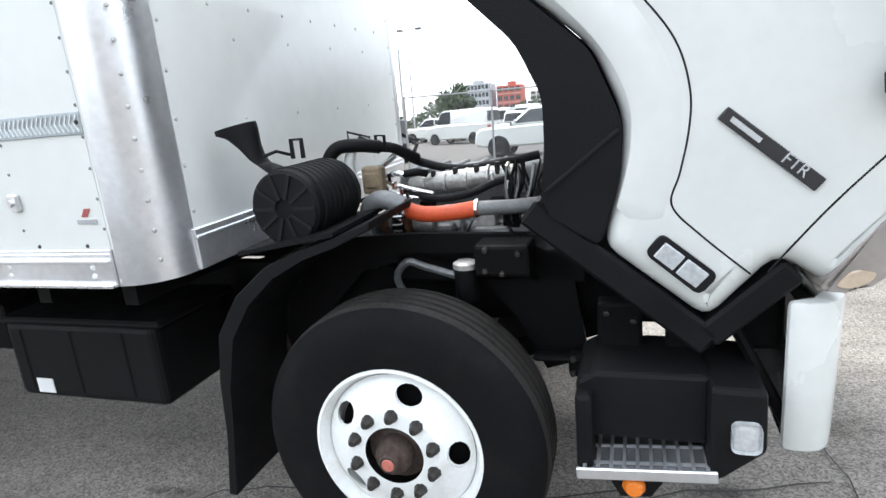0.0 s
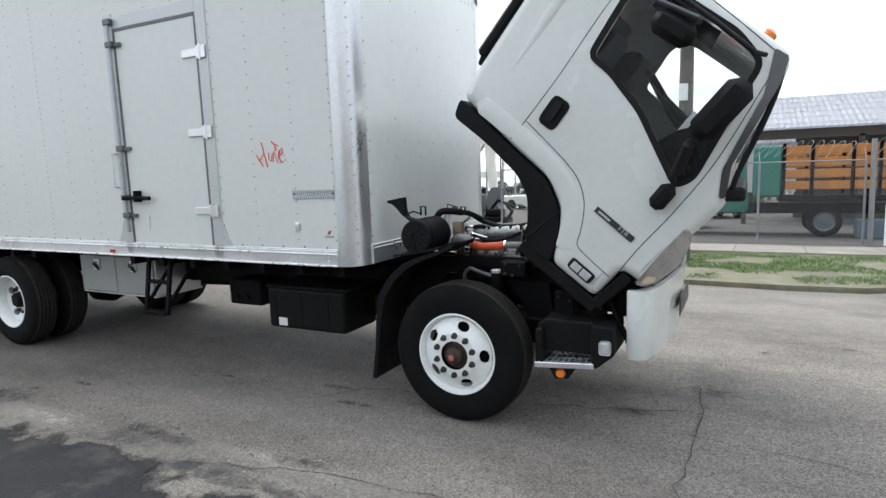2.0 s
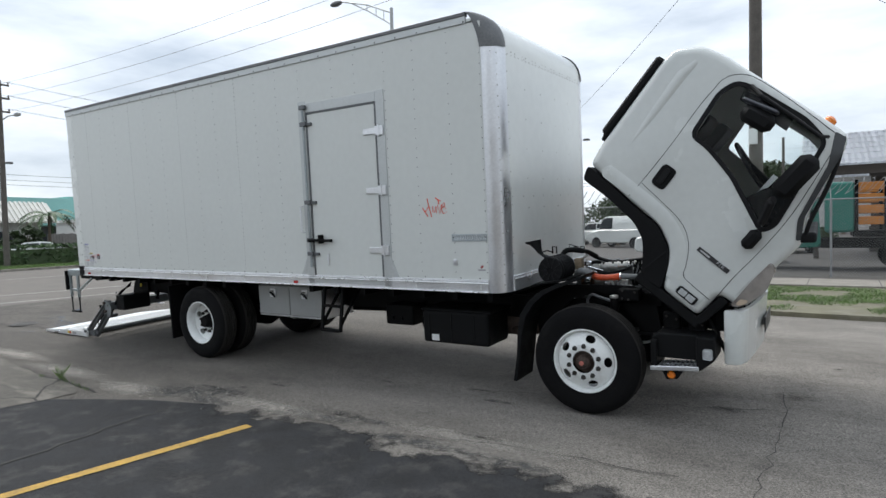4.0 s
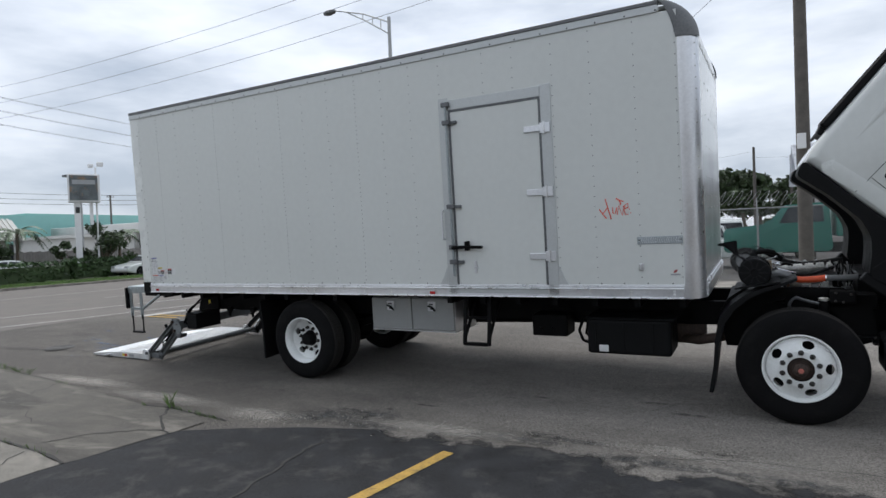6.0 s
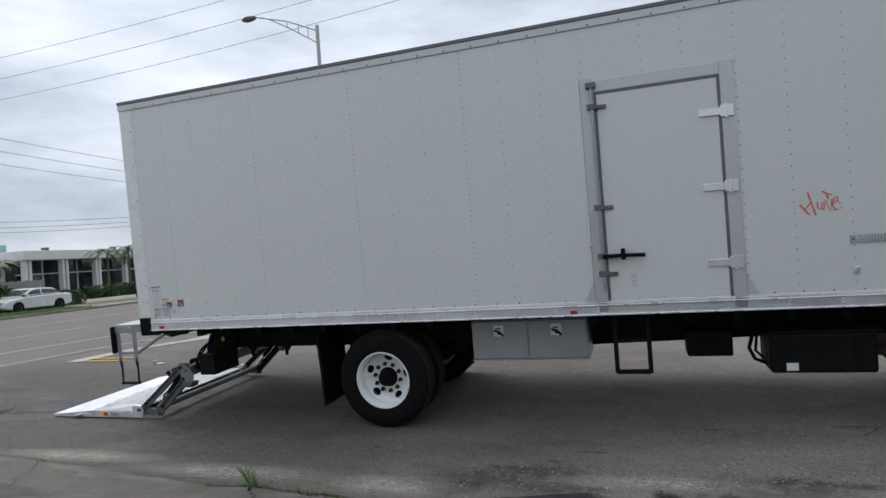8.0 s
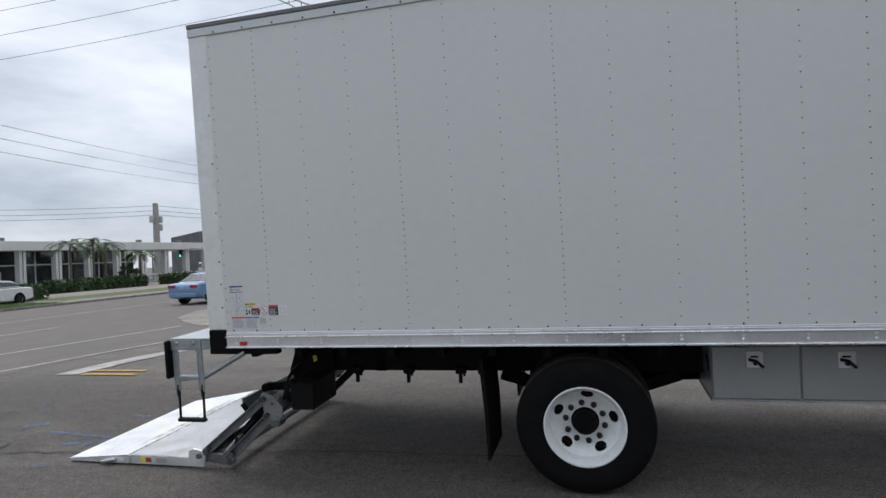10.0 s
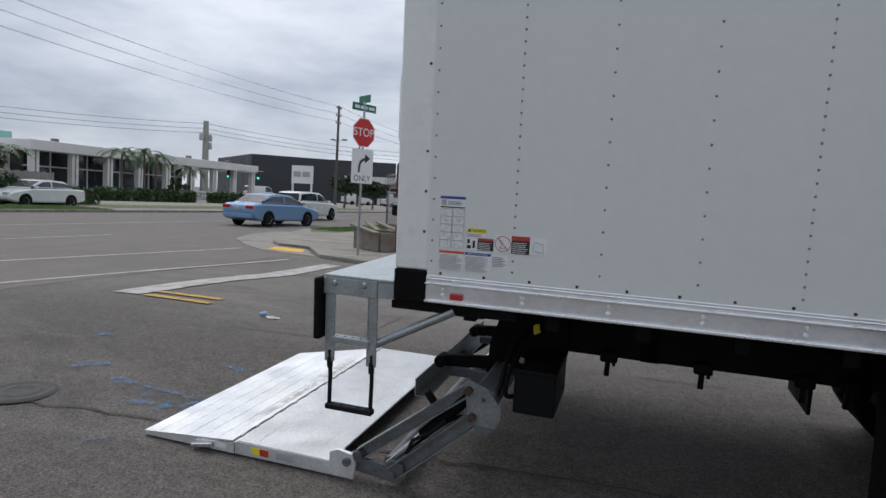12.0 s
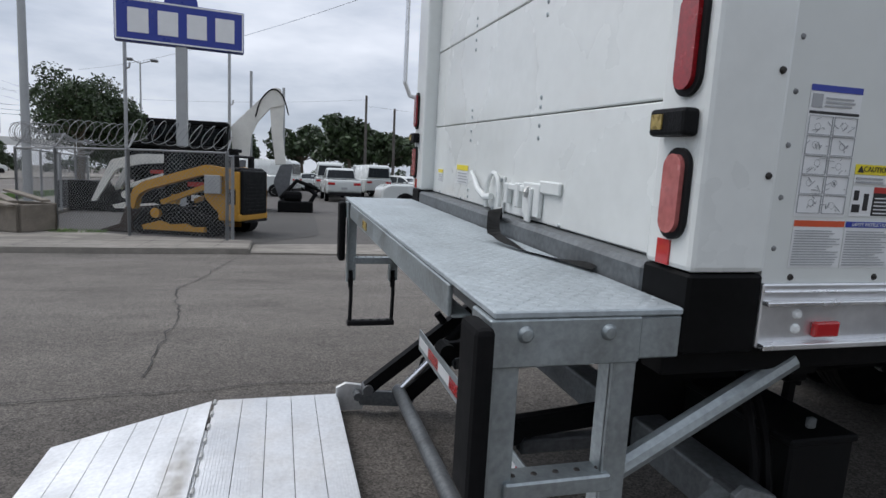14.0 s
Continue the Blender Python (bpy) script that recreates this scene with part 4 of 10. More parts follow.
dots("front_rivets", spots, 0.008, 0.005, M_CAST, box, "rivet heads on the front wall")

# side door
door = part("side_door", bx(bmesh.new(), D0, D1, -0.004, 0.04, DZ0 + 0.015, DZ1, 0.004, 1), M_PANEL, truck, "white insulated side door, shut, with lever handle")
bm = bmesh.new()
bx(bm, D0 - 0.126, D0 - 0.012, -0.010, 0.03, DZ0 - 0.08, DZ1 + 0.145, 0.004, 1)
bx(bm, D1 + 0.012, D1 + 0.122, -0.010, 0.03, DZ0 - 0.08, DZ1 + 0.125, 0.004, 1)
bx(bm, D0 - 0.012, D1 + 0.012, -0.010, 0.03, DZ1 + 0.012, DZ1 + 0.115, 0.004, 1)
bx(bm, D0 - 0.012, D1 + 0.012, -0.012, 0.03, DZ0 - 0.07, DZ0 + 0.004, 0.004, 1)
part("door_frame", bm, M_FRAMEALU, door, "aluminium door frame")
bm = bmesh.new()
for x0, x1, z0, z1 in ((D0 - 0.014, D0 + 0.012, DZ0, DZ1 + 0.014), (D1 - 0.012, D1 + 0.014, DZ0, DZ1 + 0.014), (D0, D1, DZ1 - 0.012, DZ1 + 0.014), (D0, D1, DZ0, DZ0 + 0.02)):
    bx(bm, x0, x1, -0.009, 0.0, z0, z1, 0.003, 1)
part("door_seal", bm, M_STEEL, door, "grey rubber door seal")
for s, x in ((-1, D0 - 0.127), (1, D1 + 0.123)):
    bm = bmesh.new()
    prism(bm, [(x, RAIL1 + 0.001), (x + s * 0.10, RAIL1 + 0.001), (x + s * 0.06, RAIL1 + 0.06), (x + s * 0.012, RAIL1 + 0.17), (x, RAIL1 + 0.19)], -0.008, 0.0)
    part("gusset", bm, M_FRAMEALU, door, "aluminium gusset plate")
for z in (2.82, 2.187, 1.54):
    bm = bmesh.new()
    bx(bm, 6.43 - 0.19, 6.43 + 0.05, -0.020, -0.004, z - 0.032, z + 0.032, 0.005, 1)
    tube(bm, [(6.43 + 0.025, -0.022, z - 0.06), (6.43 + 0.025, -0.022, z + 0.06)], 0.013, 8)
    bx(bm, 6.43 - 0.02, 6.43 + 0.085, -0.026, -0.011, z - 0.05, z + 0.05, 0.004, 1)
    part("hinge", bm, M_ALU, door, "strap hinge")
bm = bmesh.new()
tube(bm, [(D0 - 0.03, -0.035, DZ0 + 0.12), (D0 - 0.03, -0.035, DZ1 + 0.1)], 0.014, 8)
part("lock_rod", bm, M_GALV, door, "galvanised locking rod")
for z in (DZ1 + 0.07, 3.0, 2.1, 1.66, 1.5):
    bm = bmesh.new()
    bx(bm, D0 - 0.075, D0 + 0.015, -0.052, -0.008, z - 0.025, z + 0.025, 0.006, 1)
    if z < 3.1:
        bx(bm, D0 - 0.01, D0 + 0.09, -0.03, -0.004, z - 0.022, z + 0.012, 0.005, 1)
    part("rod_guide", bm, M_STEEL, door, "dark steel rod guide")
bm = bmesh.new()
tube(bm, [(D0 - 0.03, -0.055, 1.655), (D0 + 0.12, -0.06, 1.66), (D0 + 0.33, -0.062, 1.652)], [0.02, 0.016, 0.018], 8)
bx(bm, D0 + 0.125, D0 + 0.165, -0.075, -0.004, 1.62, 1.72, 0.008, 1)
part("lever_handle", bm, M_BLACK, door, "black lever handle")
bm = bmesh.new()
tube(bm, [(D0 - 0.13, -0.004, 2.06), (D0 - 0.13, -0.06, 2.05), (D0 - 0.13, -0.06, 1.76), (D0 - 0.13, -0.004, 1.75)], 0.011, 8)
part("grab_handle", bm, M_ALU, truck, "white grab handle beside the side door")
bm = bmesh.new()
bx(bm, D0 + 0.205, D0 + 0.235, -0.012, -0.004, 1.37, 1.5, 0.003, 1)
bx(bm, D0 + 0.195, D0 + 0.245, -0.016, -0.004, 1.425, 1.445, 0.003, 1)
part("hasp", bm, M_ALU, door, "small hasp")
bm = bmesh.new()
bx(bm, 7.31, 7.355, -0.018, 0.0, 1.39, 1.45, 0.006, 1)
tube(bm, [(7.33, -0.03, 1.42), (7.33, 0.0, 1.42)], 0.012, 8)
part("latch", bm, M_ALU, truck, "small chrome latch on the box side")
bm = bmesh.new()
bx(bm, 7.30, 7.70, -0.006, 0.0, 1.63, 1.70, 0.002, 1)
strip = part("tread_strip", bm, M_PLATE, truck, "chevron-stamped metal strip on the box side")
stud = bmesh.new()
for sz in (-1, 1):
    beam(stud, (0, 0, 0), (0.013, 0, sz * 0.026), 0.003, 0.008, up=(0, 1, 0))
stud = part("chevron", stud, M_LIP, strip)
stud.location = (7.318, -0.0065, 1.665)
for k in range(1, 19):
    twin(stud, 7.318 + k * 0.020, -0.0065, 1.665, strip)
for x in (7.322, 7.685):
    bm = bmesh.new()
    lathe(bm, [(0.0, -0.012), (0.006, -0.011), (0.008, -0.006)], (x, 0, 1.668), "y", 8)
    part("bolt_head", bm, M_NUT, strip)

# red scrawl on the side
bm = bmesh.new()
for r, stroke in ((6, ((0, 8), (31, -38), (65, -82))), (5, ((31, -38), (80, 21))), (6, ((60, 103), (87, -5), (110, -90))), (5, ((126, 22), (127, -34), (148, -42), (166, 17))), (5, ((167, -49), (184, 33), (214, -60), (230, 30))),
                  (7, ((162, 104), (193, 83), (204, 38))), (5, ((193, 83), (231, 70))), (5, ((230, -4), (272, 17), (267, 51), (242, 36), (232, -21), (249, -59), (271, -50))), (4, ((279, 0), (287, -9))), (4, ((289, -36), (295, -45)))):
    tube(bm, [(6.961 + a / 1000, -0.002, 1.969 + b / 1000) for a, b in stroke], r / 1000, 6)
for v in bm.verts:
    v.co.y = -0.003 + (v.co.y + 0.002) * 0.25
part("spray_scrawl", bm, M_GRAFFITI, truck, "thin red sprayed scrawl on the box side")
for x in (0.330, 5.070):
    bm = bmesh.new()
    bx(bm, x - 0.032, x + 0.032, -0.024, -0.010, 1.141, 1.174, 0.005, 2)
    part("marker_lamp", bm, M_RED, truck, "small red side marker lamp")
for z in (1.46, 1.655, 1.845, 2.25, 2.66, 3.06, 3.46):
    bm = bmesh.new()
    lathe(bm, [(0.0, -0.010), (0.005, -0.0095), (0.0072, -0.006), (0.0072, -0.003)], (0.150, 0, z), "y", 10)
    part("frame_bolt", bm, M_NUT, truck, "dark bolt head")
bm = bmesh.new()
prism(bm, [(7.607, 1.362), (7.632, 1.362), (7.650, 1.390), (7.625, 1.390)], -0.003, 0.0)
stk = part("maker_sticker", bm, M_STICKER, truck, "small dark red and grey sticker")
part("bar", bx(bmesh.new(), 7.585, 7.669, -0.003, 0, 1.338, 1.353), M_LABELGREY, stk)

# chassis
bm = bmesh.new()
for y in (0.72, 1.66):
    bx(bm, 0.75, 9.75, y, y + 0.07, 0.755, 0.99)
for x in (1.2, 2.2, 4.0, 5.2, 6.4, 7.6, 8.3, 9.6):
    bx(bm, x, x + 0.1, 0.72, 1.73, 0.75, 0.95)
chassis = part("chassis", bm, M_BLACK, truck, "black ladder chassis")
for k in range(19):
    bm = bmesh.new()
    bx(bm, 0.35 + k * 0.405, 0.41 + k * 0.405, 0.93 if 3.9 < 0.35 + k * 0.405 < 5.2 else 0.06, W - 0.06, 1.03, 1.155)
    part("cross_sill", bm, M_BLACK, chassis)
bm = bmesh.new()
bx(bm, 0.6, 7.6, 0.6, 0.68, 0.99, 1.06)
bx(bm, 0.6, 7.6, 1.77, 1.85, 0.99, 1.06)
part("long_sill", bm, M_BLACK, chassis)
for x in (1.03, 1.52, 2.0, 2.2, 2.65):
    bm = bmesh.new()
    beam(bm, (x, 0.69, 0.78), (x - 0.005, 0.69, 0.655), 0.028, 0.028)
    beam(bm, (x + 0.035, 0.69, 0.78), (x + 0.03, 0.69, 0.715), 0.018, 0.018)
    bx(bm, x - 0.045, x + 0.05, 0.665, 0.715, 0.735, 0.80, 0.008, 1)
    part("u_bolt", bm, M_BLACK, chassis)
bm = bmesh.new()
for x in (3.07,):
    tube(bm, [(x, 0.5, 0.52), (x, 2.0, 0.52)], 0.09, 12)
    lathe(bm, [(0.0, -0.3), (0.2, -0.2), (0.26, 0), (0.2, 0.2), (0, 0.3)], (x, W / 2, 0.52), "y", 16)
tube(bm, [(8.59, 0.4, 0.48), (8.59, 2.05, 0.48)], 0.07, 10)
tube(bm, [(3.3, W / 2, 0.6), (8.3, W / 2, 0.75)], 0.06, 10)
for y in (0.78, 1.62):
    bm2 = [(2.35, y, 0.72), (2.7, y, 0.62), (3.07, y, 0.6), (3.5, y, 0.62), (3.8, y, 0.72)]
    for a, b in zip(bm2, bm2[1:]):
        beam(bm, a, b, 0.09, 0.09)
    bm2 = [(7.95, y, 0.72), (8.3, y, 0.6), (8.59, y, 0.56), (8.9, y, 0.6), (9.3, y, 0.75)]
    for a, b in zip(bm2, bm2[1:]):
        beam(bm, a, b, 0.08, 0.06)
part("running_gear", bm, M_BLACK, chassis, "black springs, drive shaft and axle tubes")


# wheels
def ellipse(cx, cz, a, b, turn, n=14):
    c, s = math.cos(turn), math.sin(turn)
    return [(cx + a * math.cos(t) * c - b * math.sin(t) * s, cz + a * math.cos(t) * s + b * math.sin(t) * c) for t in (2 * math.pi * k / n for k in range(n))]


def tyre_mesh():
    bm = bmesh.new()
    t = [(0.285, 0.03), (0.30, 0.012), (0.36, 0.002), (0.43, 0.0), (0.475, 0.012), (0.495, 0.03), (0.507, 0.04)]
    for g in (0.075, 0.115, 0.155, 0.195):
        t += [(0.515, g - 0.007), (0.50, g - 0.005), (0.50, g + 0.005), (0.516, g + 0.007)]
    t += [(0.507, 0.235), (0.495, 0.245), (0.475, 0.262), (0.43, 0.275), (0.36, 0.272), (0.30, 0.262), (0.285, 0.245)]
    lathe(bm, t, n=64, closed=True)
    return bm


def rim_mesh(front):
    bm = bmesh.new()
    if front:
        lathe(bm, [(0.285, 0.25), (0.27, 0.22), (0.262, 0.12), (0.268, 0.05), (0.283, 0.02), (0.292, 0.004), (0.302, 0.006), (0.302, 0.02)], n=64)
        depth = lambda r: 0.045 - 0.065 * max(0.0, min(1.0, (0.268 - r) / 0.12)) ** 0.8
        ro, ri, hr, ha, hb = 0.268, 0.105, 0.218, 0.035, 0.048
    else:
        lathe(bm, [(0.285, 0.25), (0.27, 0.22), (0.262, 0.17), (0.262, 0.05), (0.283, 0.02), (0.292, 0.004), (0.302, 0.006), (0.302, 0.02)], n=64)
        depth = lambda r: 0.118 + 0.045 * max(0.0, min(1.0, (0.262 - r) / 0.08))
        ro, ri, hr, ha, hb = 0.262, 0.105, 0.214, 0.034, 0.047
    circ = lambda r, n: [(r * math.cos(2 * math.pi * k / n), r * math.sin(2 * math.pi * k / n)) for k in range(n)]
    holes = [ellipse(hr * math.cos(a), hr * math.sin(a), ha, hb, a) for a in (2 * math.pi * (k + 0.3) / 5 for k in range(5))]
    rings = [ro, 0.2585, 0.172, 0.16, ri]
    for a, b in zip(rings, rings[1:]):
        loops = [circ(a, 64), circ(b, 64)] + (holes if a == 0.2585 else [])
        es = []
        for q in loops:
            vs = [bm.verts.new((x, 0, z)) for x, z in q]
            es += [bm.edges.new((vs[k], vs[(k + 1) % len(vs)])) for k in range(len(vs))]
        g = bmesh.ops.triangle_fill(bm, use_beauty=True, use_dissolve=False, edges=es)
        for v in {v for f in g["geom"] if isinstance(f, bmesh.types.BMFace) for v in f.verts}:
            v.co.y = depth(math.hypot(v.co.x, v.co.z))
        if a == 0.2585:
            for q in holes:
                vs = [bm.verts.new((x, depth(math.hypot(x, z)) + 0.001, z)) for x, z in q]
                ws = [bm.verts.new((x, depth(math.hypot(x, z)) + 0.014, z)) for x, z in q]
                for k in range(len(q)):
                    bm.faces.new((vs[k], vs[(k + 1) % len(q)], ws[(k + 1) % len(q)], ws[k]))
    return bm


def hub_mesh(front):
    bm = bmesh.new()
    if front:
        lathe(bm, [(0.0, -0.075), (0.03, -0.075), (0.034, -0.07), (0.036, -0.05), (0.055, -0.045), (0.062, -0.03), (0.066, 0.012), (0.085, 0.022), (0.107, 0.024), (0.110, 0.035), (0.0, 0.05)], n=28)
    else:
        lathe(bm, [(0.0, 0.066), (0.066, 0.066), (0.082, 0.08), (0.088, 0.108), (0.092, 0.155), (0.108, 0.17), (0.110, 0.18), (0.0, 0.185)], n=28)
    return bm


wheel_meshes = {}


def wheel(x, y, turn, front, spin=0.0, bare=False):
    """A wheel whose outer face lies at y; turn: 0 for the near side, 180 for the far."""
    key = front
    if key not in wheel_meshes:
        h = part("wheel", hub_mesh(front), M_HUB if front else M_BLACK, truck, "rust-stained hub and white steel wheel", smooth=True)
        ty = part("tyre", tyre_mesh(), M_RUBBER, h, "worn black tyre", smooth=True)
        ty.data.materials.append(M_TREAD)
        for p in ty.data.polygons:
            p.material_index = int(math.hypot(p.center.x, p.center.z) > 0.5005)
        ri = part("rim", rim_mesh(front), M_RIM, h, "white painted steel rim", smooth=True)
        b = bmesh.new()
        lathe(b, [(0.0, -0.034), (0.011, -0.034), (0.016, -0.026), (0.021, -0.006), (0.024, 0.0), (0.024, 0.006)], n=8)
        nut = part("lug_nut", b, M_NUT, h)
        b = bmesh.new()
        d0 = 0.075 if front else 0.175
        lathe(b, [(0.0, d0), (0.225, d0), (0.238, d0 + 0.012), (0.238, d0 + 0.075), (0.0, d0 + 0.075)], n=32)
        dr = part("brake_drum", b, M_BLACK, h)
        wheel_meshes[key] = (h.data, ty.data, ri.data, nut.data, dr.data)
        for o in (ty, ri, nut, dr, h):
            bpy.data.objects.remove(o)
    hd, td, rd, nd, bd = wheel_meshes[key]
    h = new("wheel", hd)
    h.parent = truck
    h["label"] = "white steel wheel with a worn black tyre"
    h.matrix_basis = pose(x, y, 0.510, 0, spin, turn) @ Matrix.Diagonal((0.985, 1, 0.985, 1))
    for nm, d in (("tyre", td), ("rim", rd), ("brake_drum", bd)):
        o = new(nm, d)
        o.parent = h
    for k in range(0 if bare else 10):
        a = 2 * math.pi * k / 10
        o = new("lug_nut", nd)
        o.parent = h
        o.matrix_basis = pose(0.146 * math.cos(a), -0.018 if front else 0.142, 0.146 * math.sin(a))
    return h


front_wheel = wheel(8.594, 0.105, 0, True, 20)
wheel(8.594, W - 0.105, 180, True)
wheel(3.06, 0.032, 0, False, 82)
wheel(3.06, 0.38, 0, False, bare=True)
wheel(3.06, W - 0.032, 180, False)
wheel(3.06, W - 0.38, 180, False, bare=True)
bm = bmesh.new()
lathe(bm, [(0.0, -0.079), (0.02, -0.079), (0.023, -0.074)], n=14)
part("hub_cap", bm, shader("faded_red_plastic", (0.42, 0.13, 0.10), 0.6, vary=0.2, scale=40), front_wheel, "faded red hub cap")

# mudflaps and lockers
bm = bmesh.new()
prism(bm, [(2.29, 1.0), (2.32, 1.0), (2.345, 0.6), (2.345, 0.22), (2.325, 0.22), (2.315, 0.6)], 0.08, 0.64)
part("mudflap", bm, M_RUBBER, truck, "black rubber rear mudflap")
bm = bmesh.new()
prism(bm, [(2.29, 1.0), (2.32, 1.0), (2.345, 0.6), (2.345, 0.22), (2.325, 0.22), (2.315, 0.6)], 1.81, 2.37)
part("mudflap", bm, M_RUBBER, truck, "black rubber rear mudflap")
bm = bmesh.new()
bx(bm, 3.975, 5.145, 0.355, 0.9, 0.640, 1.04, 0.008, 1)
bx(bm, 3.968, 5.152, 0.345, 0.91, 0.628, 0.645, 0.003, 1)
locker = part("tool_locker", bm, M_ALU, truck, "white-grey metal underbody tool locker")
M_LOCKER = shader("pale_locker_paint", (0.31, 0.32, 0.315), 0.45, 0.2, vary=0.06, scale=6)
for a, b in ((3.982, 4.560), (4.570, 5.138)):
    bm = bmesh.new()
    bx(bm, a, b, 0.330, 0.355, 0.652, 1.035, 0.006, 1)
    d = part("locker_door", bm, M_LOCKER, locker, "pale painted locker door")
    c = (a + b) / 2
    bm = bmesh.new()
    bx(bm, c - 0.06, c + 0.05, 0.323, 0.331, 0.885, 1.0, 0.012, 2)
    lp = part("latch_plate", bm, M_ALU, locker, "recessed silver latch plate")
    bm = bmesh.new()
    tube(bm, [(c - 0.05, 0.315, 0.945), (c + 0.0, 0.307, 0.935), (c + 0.045, 0.307, 0.89)], 0.012, 6)
    tube(bm, [(c - 0.035, 0.317, 0.965), (c + 0.015, 0.315, 0.965)], 0.007, 6)
    lathe(bm, [(0.0, 0.303), (0.012, 0.305), (0.014, 0.323)], (c - 0.005, 0, 0.915), "y", 10)
    part("t_latch", bm, M_SEAL, lp, "dark folding T latch")
for x0, x1, y in ((5.42, 5.71, 0.02),):
    bs = part("boarding_step", beam(bmesh.new(), (x0, y, 0.592), (x1, y, 0.592), 0.06, 0.032, bev=0.004), M_BLACK, truck, "black steel boarding step below the side door")
    part("rung", beam(bmesh.new(), (x0, y + 0.06, 0.87), (x1, y + 0.06, 0.87), 0.05, 0.03, bev=0.004), M_BLACK, bs)
    for x in (x0, x1):
        part("upright", beam(bmesh.new(), (x, y + 0.09, 1.13), (x, y, 0.58), 0.04, 0.03, bev=0.004), M_BLACK, bs)
        part("stay", beam(bmesh.new(), (x, y + 0.42, 1.10), (x, y + 0.02, 0.66), 0.026, 0.026), M_BLACK, bs)
bm = bmesh.new()
bx(bm, 6.715, 7.535, 0.25, 0.72, 0.505, 0.865, 0.035, 3)
bx(bm, 6.705, 7.575, 0.244, 0.72, 0.855, 0.885, 0.01, 1)
bb = part("battery_box", bm, M_PLASTIC, truck, "black plastic battery box under the frame")
for x in (6.80, 7.08, 7.36):
    part("rib", bx(bmesh.new(), x, x + 0.016, 0.244, 0.26, 0.54, 0.83, 0.005, 1), M_PLASTIC, bb)
part("label_plate", bx(bmesh.new(), 6.838, 6.93, 0.2435, 0.2475, 0.535, 0.602), M_LABELWHITE, bb, "small white label")
bm = bmesh.new()
bx(bm, 6.05, 6.45, 0.45, 0.75, 0.62, 0.86, 0.02, 2)
for x in (6.15, 6.28):
    tube(bm, [(x, 0.452, 0.70), (x, 0.43, 0.70)], 0.022, 10)
part("air_tank_box", bm, M_BLACK, truck, "black valve box with fittings")
bm = bmesh.new()
tube(bm, [(6.62, 0.48, 0.82), (6.58, 0.45, 0.7), (6.62, 0.44, 0.6), (6.72, 0.47, 0.55)], 0.017, 8)
tube(bm, [(6.66, 0.52, 0.8), (6.64, 0.5, 0.66), (6.7, 0.5, 0.6)], 0.013, 8)
part("air_hose", bm, M_BLACK, truck, "curled black air hose")
bm = bmesh.new()
lathe(bm, [(0.0, 7.2), (0.13, 7.2), (0.15, 7.24), (0.15, 7.75), (0.13, 7.79), (0.0, 7.79)], (0, 0.85, 0.68), "x", 20)
tube(bm, [(7.55, 0.8, 0.6), (7.75, 0.6, 0.62), (7.9, 0.55, 0.66), (8.1, 0.6, 0.7)], 0.05, 10)
part("silencer", bm, M_HUB, truck, "dark rusty exhaust silencer", smooth=True)

# ---- cab, tilted forward: side profile in the truck's own axes ----
CY0, CY1 = 0.17, 2.28
cab_prof = rounded([(8.67, 2.30), (8.77, 2.46), (9.30, 3.10), (9.40, 3.19), (9.62, 3.18), (9.78, 3.08), (10.50, 2.46), (10.60, 2.36), (10.56, 2.22), (10.33, 1.78), (10.30, 1.56), (10.12, 1.38),
                    (9.85, 1.07), (9.72, 1.16), (9.55, 0.97), (9.27, 1.19), (9.32, 1.40), (9.33, 1.55), (9.25, 1.74), (9.03, 1.94)], 0.05, 3)
window = rounded([(9.54, 2.47), (9.75, 2.78), (9.87, 2.84), (9.97, 2.79), (10.33, 2.50), (10.45, 2.33), (10.12, 1.72), (10.03, 1.68), (9.83, 2.12), (9.66, 2.36)], 0.05, 3)
bm = bmesh.new()
r = 0.07
loops = []
for k in range(6):
    a = math.pi / 2 * k / 5
    q = inset(cab_prof, r * (1 - math.sin(a)))
    loops.append([(x, CY0 + r * (1 - math.cos(a)), z) for x, z in q])
loops += [[(x, CY0 + CY1 - y, z) for x, y, z in q] for q in loops[::-1]]
rings = [[bm.verts.new(p) for p in q] for q in loops]
n = len(cab_prof)


def is_screen(k):
    """Profile edges that belong to the windscreen, which faces down and ahead."""
    m = Vector(cab_prof[k]) * 0.5 + Vector(cab_prof[(k + 1) % n]) * 0.5
    return 10.33 < m.x and 1.80 < m.y < 2.30


for q, w in zip(rings, rings[1:]):
    for k in range(n):
        if is_screen(k) and q is rings[5]:
            continue
        bm.faces.new((q[k], q[(k + 1) % n], w[(k + 1) % n], w[k]))
for ring in (rings[0], rings[-1]):
    y = ring[0].co.y
    hole = [bm.verts.new((x, y, z)) for x, z in window]
    inner = [bm.verts.new((x, y + (0.05 if y < 1 else -0.05), z)) for x, z in inset(window, 0.01)]
    es = []
    for vs in (ring, hole):
        for k in range(len(vs)):
            es.append(bm.edges.get((vs[k], vs[(k + 1) % len(vs)])) or bm.edges.new((vs[k], vs[(k + 1) % len(vs)])))
    bmesh.ops.triangle_fill(bm, use_beauty=True, use_dissolve=False, edges=es)
    for k in range(len(hole)):
        bm.faces.new((hole[k], hole[(k + 1) % len(hole)], inner[(k + 1) % len(hole)], inner[k]))
cab = part("cab", bm, M_WHITE, truck, "white truck cab tilted forward on its pivot", smooth=True)


